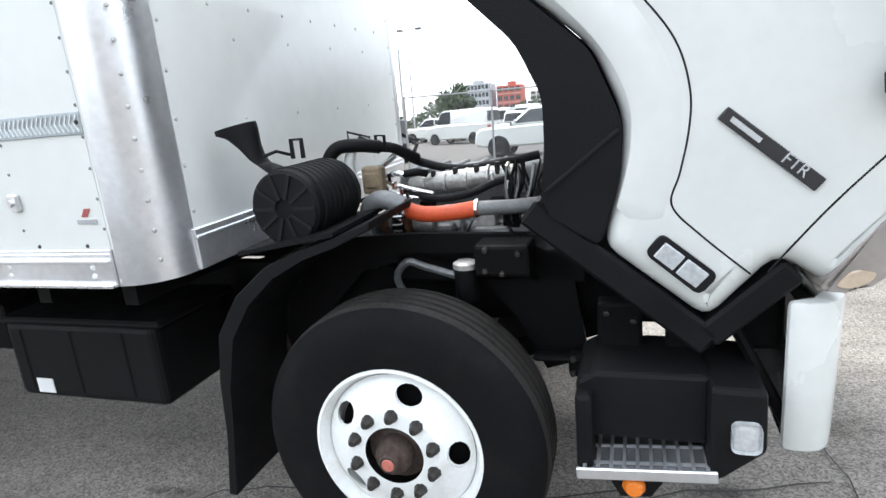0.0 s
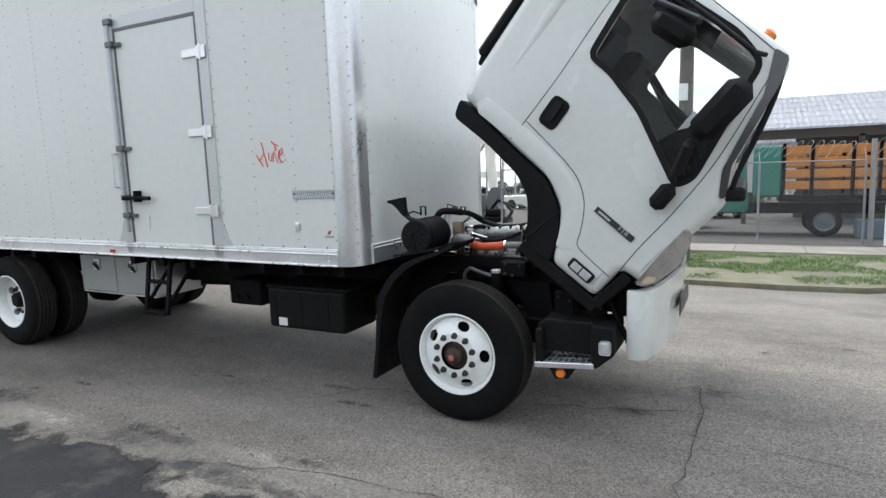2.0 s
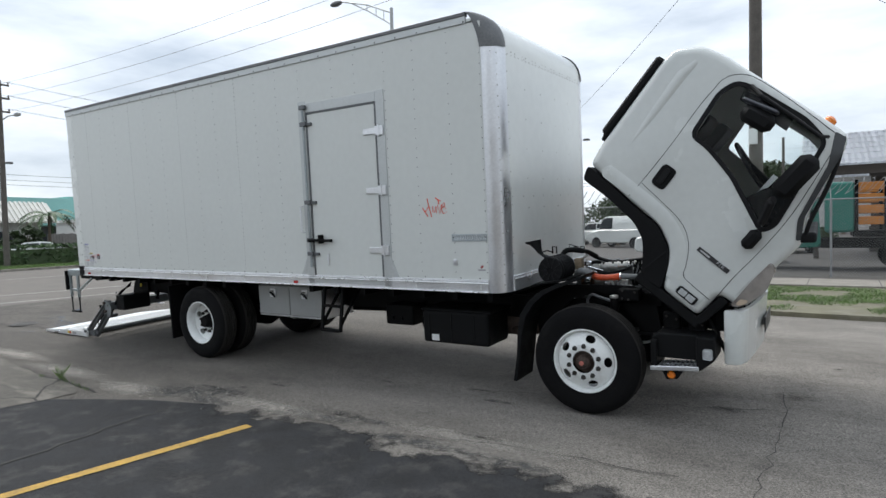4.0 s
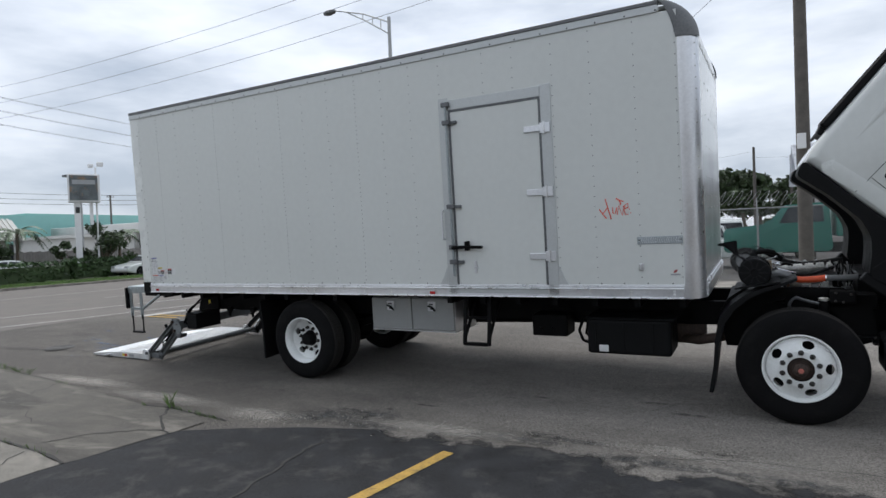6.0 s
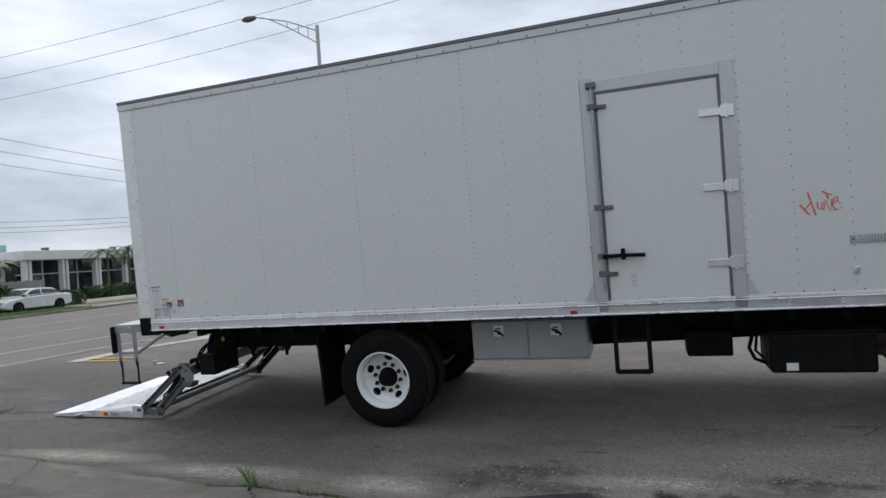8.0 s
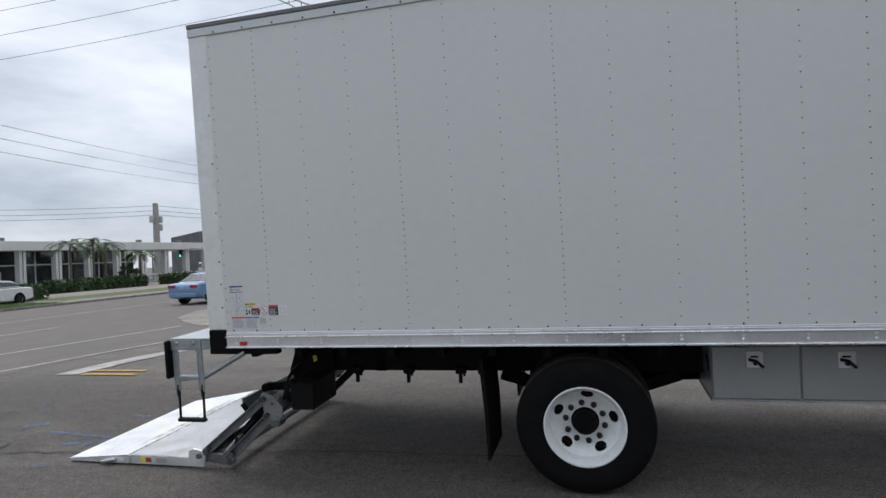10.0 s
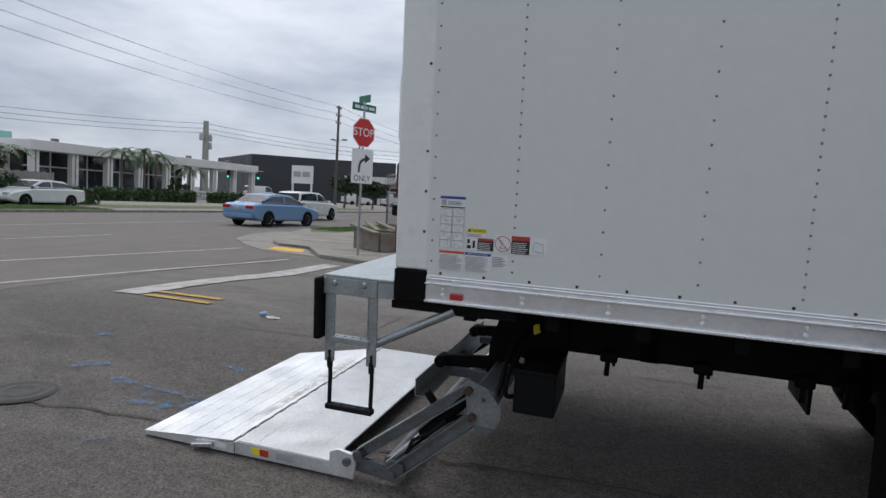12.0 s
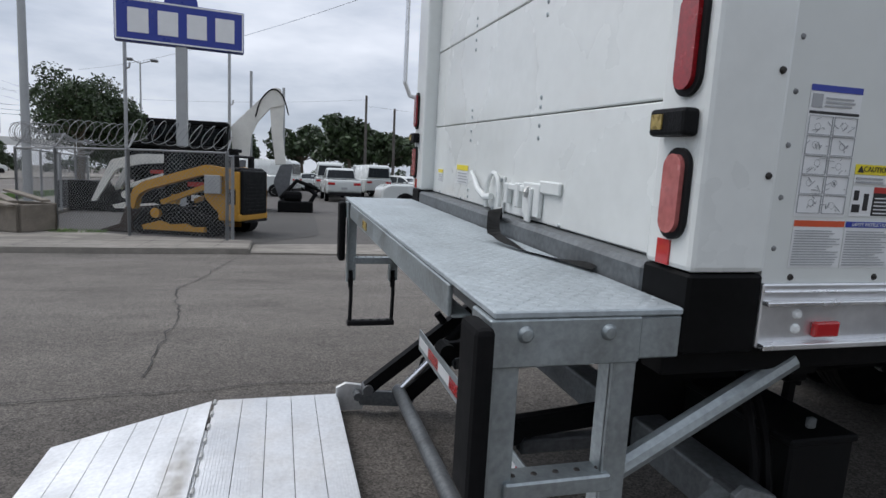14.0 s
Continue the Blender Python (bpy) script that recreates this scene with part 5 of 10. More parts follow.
def cab_plate(name, pts, y0, y1, material, label="", bev=0.0, parent=None, smooth=False):
    b = bmesh.new()
    prism(b, pts, y0, y1, "xz", bev)
    return part(name, b, material, parent or cab, label, smooth)


for y in (CY0 + 0.03, CY1 - 0.034):
    o = cab_plate("side_window", inset(window, 0.006), y, y + 0.004, M_GLASS, "tinted side window glass")
    o.visible_shadow = False
o = cab_plate("windscreen", [(10.575, 2.30), (10.585, 2.30), (10.365, 1.80), (10.355, 1.80)], CY0 + 0.07, CY1 - 0.07, M_GLASS, "laminated windscreen seen edge-on")
o.visible_shadow = False
# rubber round the window
bm = bmesh.new()
plate(bm, inset(window, -0.022), [inset(window, 0.012)], CY0 - 0.004, CY0 + 0.02)
part("window_seal", bm, M_SEAL, cab, "black window seal")
cab_plate("windscreen_edge", rounded([(10.515, 2.40), (10.585, 2.345), (10.552, 2.22), (10.325, 1.785), (10.295, 1.60), (10.262, 1.60), (10.275, 1.76), (10.47, 2.16)], 0.02), CY0 - 0.003, CY0 + 0.05, M_DARKGLASS, "dark curved edge of the windscreen", 0.004)


def groove(name, pts, w=0.008):
    """A shut line: a thin dark strip along a path on the cab side."""
    b = bmesh.new()
    tube(b, [(x, CY0 - 0.0005, z) for x, z in pts], w / 2, 6)
    for v in b.verts:
        v.co.y = CY0 - 0.0005 + (v.co.y - CY0 + 0.0005) * 0.25
    return part(name, b, M_SEAL, cab, "dark shut line of the door")


def smooth_path(pts, n=6):
    out = []
    for i in range(len(pts) - 1):
        p0, p1, p2, p3 = (Vector(pts[max(i - 1, 0)]), Vector(pts[i]), Vector(pts[i + 1]), Vector(pts[min(i + 2, len(pts) - 1)]))
        for k in range(n):
            t = k / n
            out.append(tuple(0.5 * (2 * p1 + (p2 - p0) * t + (2 * p0 - 5 * p1 + 4 * p2 - p3) * t * t + (3 * p1 - p0 - 3 * p2 + p3) * t ** 3)))
    return out + [tuple(pts[-1])]


groove("door_line", smooth_path([(9.015, 2.000), (9.128, 2.118), (9.355, 2.385), (9.60, 2.70), (9.70, 2.81), (9.77, 2.88), (9.87, 2.905), (10.0, 2.86), (10.24, 2.655), (10.52, 2.38)]), 0.006)
groove("door_line", smooth_path([(9.128, 2.105), (9.289, 1.938), (9.40, 1.815), (9.465, 1.715), (9.495, 1.60), (9.492, 1.50), (9.472, 1.395), (9.453, 1.310), (9.525, 1.228), (9.65, 1.118)]), 0.006)
groove("door_line", smooth_path([(9.69, 1.125), (9.83, 1.305), (10.03, 1.53), (10.25, 1.82), (10.50, 2.26)]), 0.006)
# pressed flare over the wheel
bm = bmesh.new()
tube(bm, [(x, CY0, z) for x, z in smooth_path([(8.80, 2.26), (9.10, 2.01), (9.31, 1.80), (9.405, 1.62), (9.415, 1.46), (9.37, 1.27)])], [0.03] + [0.068] * 29 + [0.03], 14)
for v in bm.verts:
    v.co.y = CY0 + 0.004 + (v.co.y - CY0) * 0.11
part("wheel_flare", bm, M_WHITE, cab, "pressed flare round the wheel arch", smooth=True)
# long pressed rib on the rear quarter
bm = bmesh.new()
tube(bm, [(x, CY0, z) for x, z in [(9.02, 2.42), (9.25, 2.70), (9.47, 2.97), (9.58, 3.05)]], [0.008, 0.035, 0.045, 0.02], 10)
for v in bm.verts:
    v.co.y = CY0 + 0.002 + (v.co.y - CY0) * 0.25
part("pressed_rib", bm, M_WHITE, cab, "pressed rib on the rear quarter", smooth=True)
# black arch liner
liner = rounded([(8.60, 2.17), (8.655, 2.295), (9.03, 1.93), (9.25, 1.73), (9.33, 1.54), (9.32, 1.38), (9.265, 1.185), (9.17, 1.26), (9.10, 1.30), (9.12, 1.48), (9.12, 1.62), (9.05, 1.77), (8.84, 1.98)], 0.04, 3)
cab_plate("arch_liner", liner, CY0 + 0.012, CY0 + 0.5, M_PLASTIC, "black plastic wheel arch liner", 0.01)
groove("liner_line", [(9.12, 1.36), (9.32, 1.52)], 0.012)
cab_plate("arch_liner", liner, CY1 - 0.5, CY1 - 0.012, M_PLASTIC, "black plastic wheel arch liner", 0.01)
bm = bmesh.new()
for y in (0.2, 2.16):
    beam(bm, (9.06, y + 0.04, 1.30), (9.56, y + 0.04, 0.90), 0.10, 0.085, bev=0.01)
    beam(bm, (9.55, y + 0.04, 0.92), (9.76, y + 0.04, 1.12), 0.10, 0.075, bev=0.01)
bx(bm, 9.08, 9.6, 0.75, 1.7, 1.0, 1.25, 0.02)
part("cab_sill", bm, M_PLASTIC, cab, "black underside sill of the cab")
# interior
cab_plate("inner_back", [(8.86, 2.36), (8.90, 2.32), (9.44, 2.98), (9.41, 3.03)], CY0 + 0.1, CY1 - 0.1, M_INTERIOR, "dark rear cab trim")
cab_plate("floor_panel", [(8.95, 2.12), (9.40, 1.78), (9.55, 1.40), (9.75, 1.22), (9.80, 1.26), (9.62, 1.46), (9.46, 1.84), (9.0, 2.18)], CY0 + 0.1, CY1 - 0.1, M_INTERIOR, "dark cab floor")
cab_plate("dashboard", rounded([(10.05, 1.55), (9.80, 1.72), (9.88, 1.92), (10.06, 2.02), (10.30, 1.95), (10.28, 1.72)], 0.05), CY0 + 0.12, CY1 - 0.12, M_INTERIOR, "dark moulded dashboard", 0.02)
for y in (0.35, 1.5):
    cab_plate("seat", rounded([(9.06, 2.28), (9.30, 1.98), (9.42, 2.08), (9.32, 2.24), (9.66, 2.62), (9.58, 2.70), (9.40, 2.66)], 0.05), y, y + 0.5, M_INTERIOR, "dark upholstered driver's seat", 0.03)
bm = bmesh.new()
ring = []
for k in range(25):
    a = 2 * math.pi * k / 24
    u, v = Vector((-0.45, 0, 0.89)), Vector((0, 1, 0))
    ring.append(Vector((9.91, 0.62, 2.21)) + 0.21 * (math.cos(a) * u + math.sin(a) * v))
tube(bm, ring, 0.016, 8, cap=False)
tube(bm, [(9.91, 0.62, 2.21), (10.08, 0.62, 2.02)], 0.03, 8)
beam(bm, ring[6], ring[18], 0.03, 0.02)
part("steering_wheel", bm, M_INTERIOR, cab, "black steering wheel")
cab_plate("sun_visor", [(9.92, 2.80), (10.25, 2.53), (10.2, 2.44), (9.88, 2.72)], CY0 + 0.09, CY0 + 0.10, M_INTERIOR, "dark sun visor")
cab_plate("paper_sheet", [(9.98, 1.98), (10.10, 2.12), (10.13, 2.09), (10.01, 1.96)], CY0 + 0.3, CY0 + 0.31, M_LABELWHITE, "white paper on the dashboard")
# outside fittings
c = Vector((9.31, 2.145))
u, v = Vector((0.62, 0.78)), Vector((0.78, -0.62))
hp = lambda a, b: tuple(c + u * a + v * b)
cab_plate("door_handle", rounded([hp(-0.10, -0.065), hp(0.10, -0.065), hp(0.10, 0.065), hp(-0.10, 0.065)], 0.04), CY0 - 0.008, CY0 + 0.01, M_PLASTIC, "black recessed door handle", 0.004)
cab_plate("handle_grip", rounded([hp(-0.06, -0.028), hp(0.075, -0.028), hp(0.075, 0.022), hp(-0.06, 0.022)], 0.015), CY0 - 0.028, CY0 - 0.012, M_SEAL, "black grip", 0.005)
badge = cab_plate("badge", [(9.558, 1.530), (9.583, 1.558), (9.808, 1.366), (9.783, 1.336)], CY0 - 0.010, CY0 + 0.005, M_LABELBLACK, "black model badge", 0.003)
d = Vector((9.81 - 9.575, 1.334 - 1.530))
ang = math.degrees(math.atan2(d.y, d.x))
words("badge_letters", "FTR", 0.043, pose(9.738, CY0 - 0.0105, 1.404, 90, 0, 0) @ pose(0, 0, 0, 0, 0, ang), M_CLEAR, badge, 0.002)
cab_plate("maker_mark", [(9.586, 1.522), (9.593, 1.534), (9.662, 1.474), (9.654, 1.463)], CY0 - 0.013, CY0 - 0.009, M_CLEAR, "plain silver bar", 0, badge)
sig = cab_plate("side_signal", rounded([(9.383, 1.180), (9.428, 1.236), (9.572, 1.117), (9.524, 1.060)], 0.02), CY0 - 0.014, CY0 + 0.01, M_SEAL, "side signal lamp in a black bezel", 0.004)
for a, b in ((0.08, 0.47), (0.52, 0.93)):
    A0, A1, B0, B1 = Vector((9.395, 1.183)), Vector((9.523, 1.076)), Vector((9.427, 1.222)), Vector((9.557, 1.115))
    cab_plate("lens", [tuple(A0.lerp(A1, a)), tuple(A0.lerp(A1, b)), tuple(B0.lerp(B1, b)), tuple(B0.lerp(B1, a))], CY0 - 0.022, CY0 - 0.012, M_CLEAR, "clear grey lens", 0.004, sig)
cab_plate("headlamp", rounded([(9.80, 1.075), (9.95, 1.27), (10.10, 1.44), (10.13, 1.37), (10.06, 1.20), (9.90, 1.07)], 0.03), CY0 - 0.006, CY0 + 0.22, M_HEADLAMP, "hazy headlamp with an amber indicator", 0.02, smooth=True)
cab_plate("indicator", rounded([(9.84, 1.085), (9.88, 1.135), (9.94, 1.125), (9.90, 1.085)], 0.02), CY0 - 0.010, CY0 + 0.05, shader("pale_amber_lens", (0.46, 0.37, 0.28), 0.2), "amber indicator", 0.004)
bm = bmesh.new()
beam(bm, (8.80, 0.34, 2.56), (9.30, 0.34, 3.14), 0.28, 0.075, bev=0.02)
beam(bm, (8.78, 0.5, 2.5), (8.84, 0.5, 2.63), 0.5, 0.05, bev=0.01)
beam(bm, (8.80, 1.1, 2.56), (9.33, 1.1, 3.19), 1.3, 0.03, bev=0.005)
part("rear_duct", bm, M_PLASTIC, cab, "black intake duct on the cab back")
bm = bmesh.new()
tube(bm, [(9.98, 0.14, 2.80), (10.05, 0.02, 2.70), (10.24, 0.0, 2.53), (10.42, 0.0, 2.36), (10.47, 0.12, 2.36)], 0.014, 8)
part("mirror_arm", bm, M_SEAL, cab, "black mirror arm")
bm = bmesh.new()
beam(bm, (10.035, 0.10, 1.74), (10.12, 0.03, 1.93), 0.06, 0.13, up=(0, 1, 0), bev=0.02)
for k in range(4):
    tube(bm, [(10.03 + k * 0.03, 0.075, 1.80 + k * 0.035), (10.09 + k * 0.025, 0.05, 1.74 + k * 0.04)], 0.008, 6)
part("mirror_arm", bm, M_SEAL, cab, "black mirror arm")
bm = bmesh.new()
beam(bm, (10.150, 0.0, 1.945), (10.390, 0.0, 2.215), 0.16, 0.125, up=(0, 1, 0), bev=0.045)
part("mirror", bm, M_PLASTIC, cab, "large black main mirror housing", smooth=True)
bm = bmesh.new()
beam(bm, (9.925, 0.0, 2.605), (10.125, 0.0, 2.455), 0.14, 0.115, up=(0, 1, 0), bev=0.04)
part("mirror", bm, M_PLASTIC, cab, "black kerb mirror housing", smooth=True)
bm = bmesh.new()
beam(bm, (9.93, 0.03, 2.69), (10.16, 0.03, 2.555), 0.03, 0.14, up=(0, 1, 0), bev=0.012)
part("mirror_shade", bm, shader("blue_grey_plastic", (0.035, 0.038, 0.048), 0.5), cab, "blue-grey flat mirror back")
bm = bmesh.new()
beam(bm, (9.915, 0.11, 1.553), (10.02, 0.11, 1.682), 0.10, 0.09, up=(0, 1, 0), bev=0.03)
tube(bm, [(9.98, 0.12, 1.64), (10.04, 0.16, 1.70)], 0.02, 8)
part("mirror", bm, M_PLASTIC, cab, "small black round-cornered mirror", smooth=True)
bm = bmesh.new()
lathe(bm, [(0.045, 0.0), (0.045, 0.02), (0.04, 0.05), (0.02, 0.065), (0, 0.068)], (0, 0, 0), "z", 14)
o = part("roof_lamp", bm, M_AMBER, cab, "amber roof marker lamp", smooth=True)
o.matrix_basis = pose(10.463, 0.30, 2.462, 0, 40, 0)
bm = bmesh.new()
lathe(bm, [(0.05, -0.04), (0.05, 0.012), (0.0, 0.012)], (0, 0, 0), "z", 14)
o = part("lamp_base", bm, M_PLASTIC, cab, "black lamp base")
o.matrix_basis = pose(10.463, 0.30, 2.457, 0, 40, 0)
bm = bmesh.new()
tube(bm, [Vector(p) for p in smooth_path([Vector(p) for p in ((10.565, CY0 + 0.035, 2.36), (10.535, CY0 + 0.03, 2.19), (10.46, CY0 + 0.03, 1.98), (10.355, CY0 + 0.035, 1.74), (10.32, CY0 + 0.05, 1.60))])], 0.016, 8)
bx(bm, 10.28, 10.40, 0.2, 1.9, 1.58, 1.66, 0.02)
part("screen_seal", bm, M_SEAL, cab, "black windscreen seal and cowl")

# bumper, entry step
bm = bmesh.new()
outer = [(9.752, 0.202), (9.80, 0.194), (9.845, 0.202), (9.88, 0.228), (9.905, 0.275), (9.925, 0.36), (9.965, 0.7), (10.0, W / 2)]
outer += [(x, W - y) for x, y in outer[-2::-1]]
inner = [(x - 0.03 if x > 9.83 else x, 0.235 + (y - 0.205) * 0.97) for x, y in outer]
prism(bm, outer + inner[::-1], 0.578, 1.032, "xy", 0.016)
for v in bm.verts:
    if v.co.z < 0.8:
        v.co.x -= 0.05 * max(0, v.co.x - 9.85) * (0.8 - v.co.z) / 0.2 * 4
bumper = part("bumper", bm, M_WHITE, truck, "white wrap-round front bumper", smooth=True)
part("number_plate_bar", bx(bmesh.new(), 9.995, 10.005, 0.9, 1.5, 0.72, 0.86, 0.004, 1), M_LABELBLACK, bumper, "dark blank plate holder")
bm = bmesh.new()
prism(bm, [(9.185, 0.60), (9.185, 0.782), (9.24, 0.815), (9.56, 0.818), (9.56, 0.60)], 0.16, 0.46, "xz", 0.014)
bx(bm, 9.185, 9.235, 0.105, 0.46, 0.52, 0.76, 0.012)
prism(bm, [(9.55, 0.815), (9.695, 0.812), (9.700, 0.628), (9.585, 0.528), (9.55, 0.528)], 0.10, 0.45, "xz", 0.016)
step = part("entry_step", bm, M_PLASTIC, truck, "black moulded entry step with tread plate")
TREAD = pose(9.19, 0, 0.532) @ pose(0, 0, 0, 0, -4.5, 0) @ pose(-9.19, 0, -0.532)
bm = bmesh.new()
for k in range(10):
    bx(bm, 9.205 + k * 0.038, 9.215 + k * 0.038, 0.09, 0.33, 0.528, 0.538)
for k in range(3):
    bx(bm, 9.20, 9.565, 0.12 + k * 0.09, 0.126 + k * 0.09, 0.527, 0.536)
bx(bm, 9.185, 9.575, 0.075, 0.088, 0.503, 0.540, 0.004, 1)
part("tread_grating", bm, M_ALU, step, "punched aluminium tread").matrix_basis = TREAD
bm = bmesh.new()
bx(bm, 9.21, 9.56, 0.10, 0.34, 0.517, 0.525)
part("tread_base", bm, M_STEEL, step, "dark step base").matrix_basis = TREAD
part("step_lamp", bx(bmesh.new(), 9.604, 9.682, 0.086, 0.103, 0.630, 0.722, 0.02, 3), M_CLEAR, step, "clear square corner lamp")
bm = bmesh.new()
prism(bm, [(9.26, 0.52), (9.46, 0.53), (9.40, 0.435), (9.31, 0.425)], 0.12, 0.2, "xz", 0.006)
br = part("lamp_bracket", bm, M_PLASTIC, step, "black lamp bracket")
bm = bmesh.new()
lathe(bm, [(0.0, 0.098), (0.024, 0.100), (0.034, 0.115), (0.034, 0.12)], (9.35, 0.0, 0.468), "y", 16)
part("marker_lens", bm, M_AMBER, step, "round amber marker lamp", smooth=True)

# front wheel guard: arch, flap, black inner wing
arch = [(7.862, 0.235), (7.91, 0.50), (7.925, 0.72), (7.955, 0.90), (8.055, 1.045), (8.19, 1.15), (8.33, 1.205), (8.46, 1.245), (8.59, 1.298)]
arch_in = [(8.585, 1.268), (8.46, 1.215), (8.34, 1.175), (8.21, 1.115), (8.10, 1.02), (8.01, 0.89), (7.965, 0.70), (7.940, 0.50), (7.90, 0.235)]
bm = bmesh.new()
prism(bm, arch + arch_in, 0.12, 0.50, "xz", 0.006)
guard = part("mudguard", bm, M_PLASTIC, truck, "black mudguard and flap behind the front wheel")
bm = bmesh.new()
prism(bm, [(7.95, 0.93), (8.03, 1.06), (8.16, 1.155), (8.32, 1.155), (8.62, 1.165), (8.95, 1.158), (9.15, 1.05), (9.2, 0.7), (9.05, 0.65), (8.95, 0.85), (8.8, 1.02), (8.59, 1.08), (8.36, 1.02), (8.2, 0.86), (8.1, 0.6), (8.0, 0.6)], 0.50, 0.53)
bx(bm, 8.5, 9.2, 0.5, 0.72, 0.98, 1.10, 0.01)
bx(bm, 8.0, 9.60, 0.60, 1.85, 0.84, 1.0)
bx(bm, 9.65, 9.78, 0.35, 2.1, 0.82, 1.08, 0.02)
tube(bm, [(9.62, 0.3, 0.95), (9.72, 0.28, 0.75), (9.78, 0.26, 0.62)], 0.018, 8)
part("inner_wing", bm, M_BLACK, truck, "black inner wing and front frame")
bm = bmesh.new()
prism(bm, [(8.10, 1.19), (8.46, 1.25), (8.46, 1.265), (8.10, 1.205)], 0.12, 0.56)
part("air_cleaner_bracket", bm, M_PLASTIC, guard)

# engine under the raised cab
bm = bmesh.new()
bx(bm, 8.30, 9.05, 0.72, 1.62, 0.85, 1.16, 0.03)
bx(bm, 8.34, 8.5, 0.66, 0.9, 1.0, 1.2, 0.02)
bx(bm, 8.55, 8.7, 0.62, 0.85, 1.02, 1.17, 0.02)
bx(bm, 8.76, 8.92, 0.64, 0.85, 1.0, 1.15, 0.02)
engine = part("engine", bm, M_STEEL, truck, "greasy diesel engine in the open bay")
bm = bmesh.new()
bx(bm, 8.36, 8.98, 0.95, 1.25, 1.16, 1.335, 0.035, 3)
cover = part("valve_cover", bm, M_GREYPIPE, truck, "ribbed grey valve cover", smooth=True)
for k in range(6):
    bm = bmesh.new()
    bx(bm, 8.40 + k * 0.095, 8.425 + k * 0.095, 0.93, 1.27, 1.30, 1.345, 0.006, 1)
    part("rib", bm, M_GREYPIPE, cover)
bm = bmesh.new()
pts = [(8.385, 0.56, 1.20), (8.40, 0.54, 1.255), (8.435, 0.53, 1.285), (8.48, 0.53, 1.288), (8.545, 0.53, 1.262)]
tube(bm, [Vector(p) for p in smooth_path([Vector(p) for p in pts])], 0.036, 12)
part("intake_pipe", bm, M_GREYPIPE, engine, "grey intake pipe end", smooth=True)
bm = bmesh.new()
tube(bm, [(8.825, 0.54, 1.245), (8.95, 0.56, 1.243), (9.06, 0.60, 1.245)], 0.027, 12)
part("intake_pipe", bm, M_GREYPIPE, engine, "grey intake pipe end", smooth=True)
bm = bmesh.new()
tube(bm, [Vector(p) for p in smooth_path([Vector(p) for p in ((8.548, 0.53, 1.252), (8.62, 0.53, 1.232), (8.72, 0.53, 1.234), (8.825, 0.54, 1.246))])], 0.030, 12)
part("intake_hose", bm, M_ORANGE, engine, "bright orange silicone hose", smooth=True)
for x, z in ((8.552, 1.252), (8.822, 1.246)):
    bm = bmesh.new()
    lathe(bm, [(0.030, x - 0.005), (0.034, x - 0.005), (0.034, x + 0.005), (0.030, x + 0.005)], (0, 0.53 if x < 8.6 else 0.54, z), "x", 16)
    part("hose_clamp", bm, M_CHROME, engine, "bright hose clamp")
rnd = random.Random(5)
# alloy manifold, dirty silver, with ribs and bosses
bm = bmesh.new()
tube(bm, [(8.46, 0.86, 1.285), (8.56, 0.85, 1.298), (8.72, 0.85, 1.31), (8.90, 0.86, 1.325)], [0.036, 0.042, 0.042, 0.034], 14)
mani = part("manifold", bm, M_CAST, engine, "dirty silver alloy manifold", smooth=True)
for x in (8.53, 8.62, 8.71, 8.80, 8.88):
    bm = bmesh.new()
    lathe(bm, [(0.042, x - 0.006), (0.047, x - 0.004), (0.047, x + 0.004), (0.042, x + 0.006)], (0, 0.85, 1.285 + (x - 8.46) * 0.09), "x", 16)
    part("rib", bm, M_CAST, mani)
for x in (8.57, 8.665, 8.755, 8.84):
    bm = bmesh.new()
    lathe(bm, [(0.0, 0.05), (0.011, 0.05), (0.012, 0.03), (0.012, 0.0)], (x, 0.83, 1.30 + (x - 8.57) * 0.09), "z", 8)
    part("bolt_head", bm, M_NUT, mani)
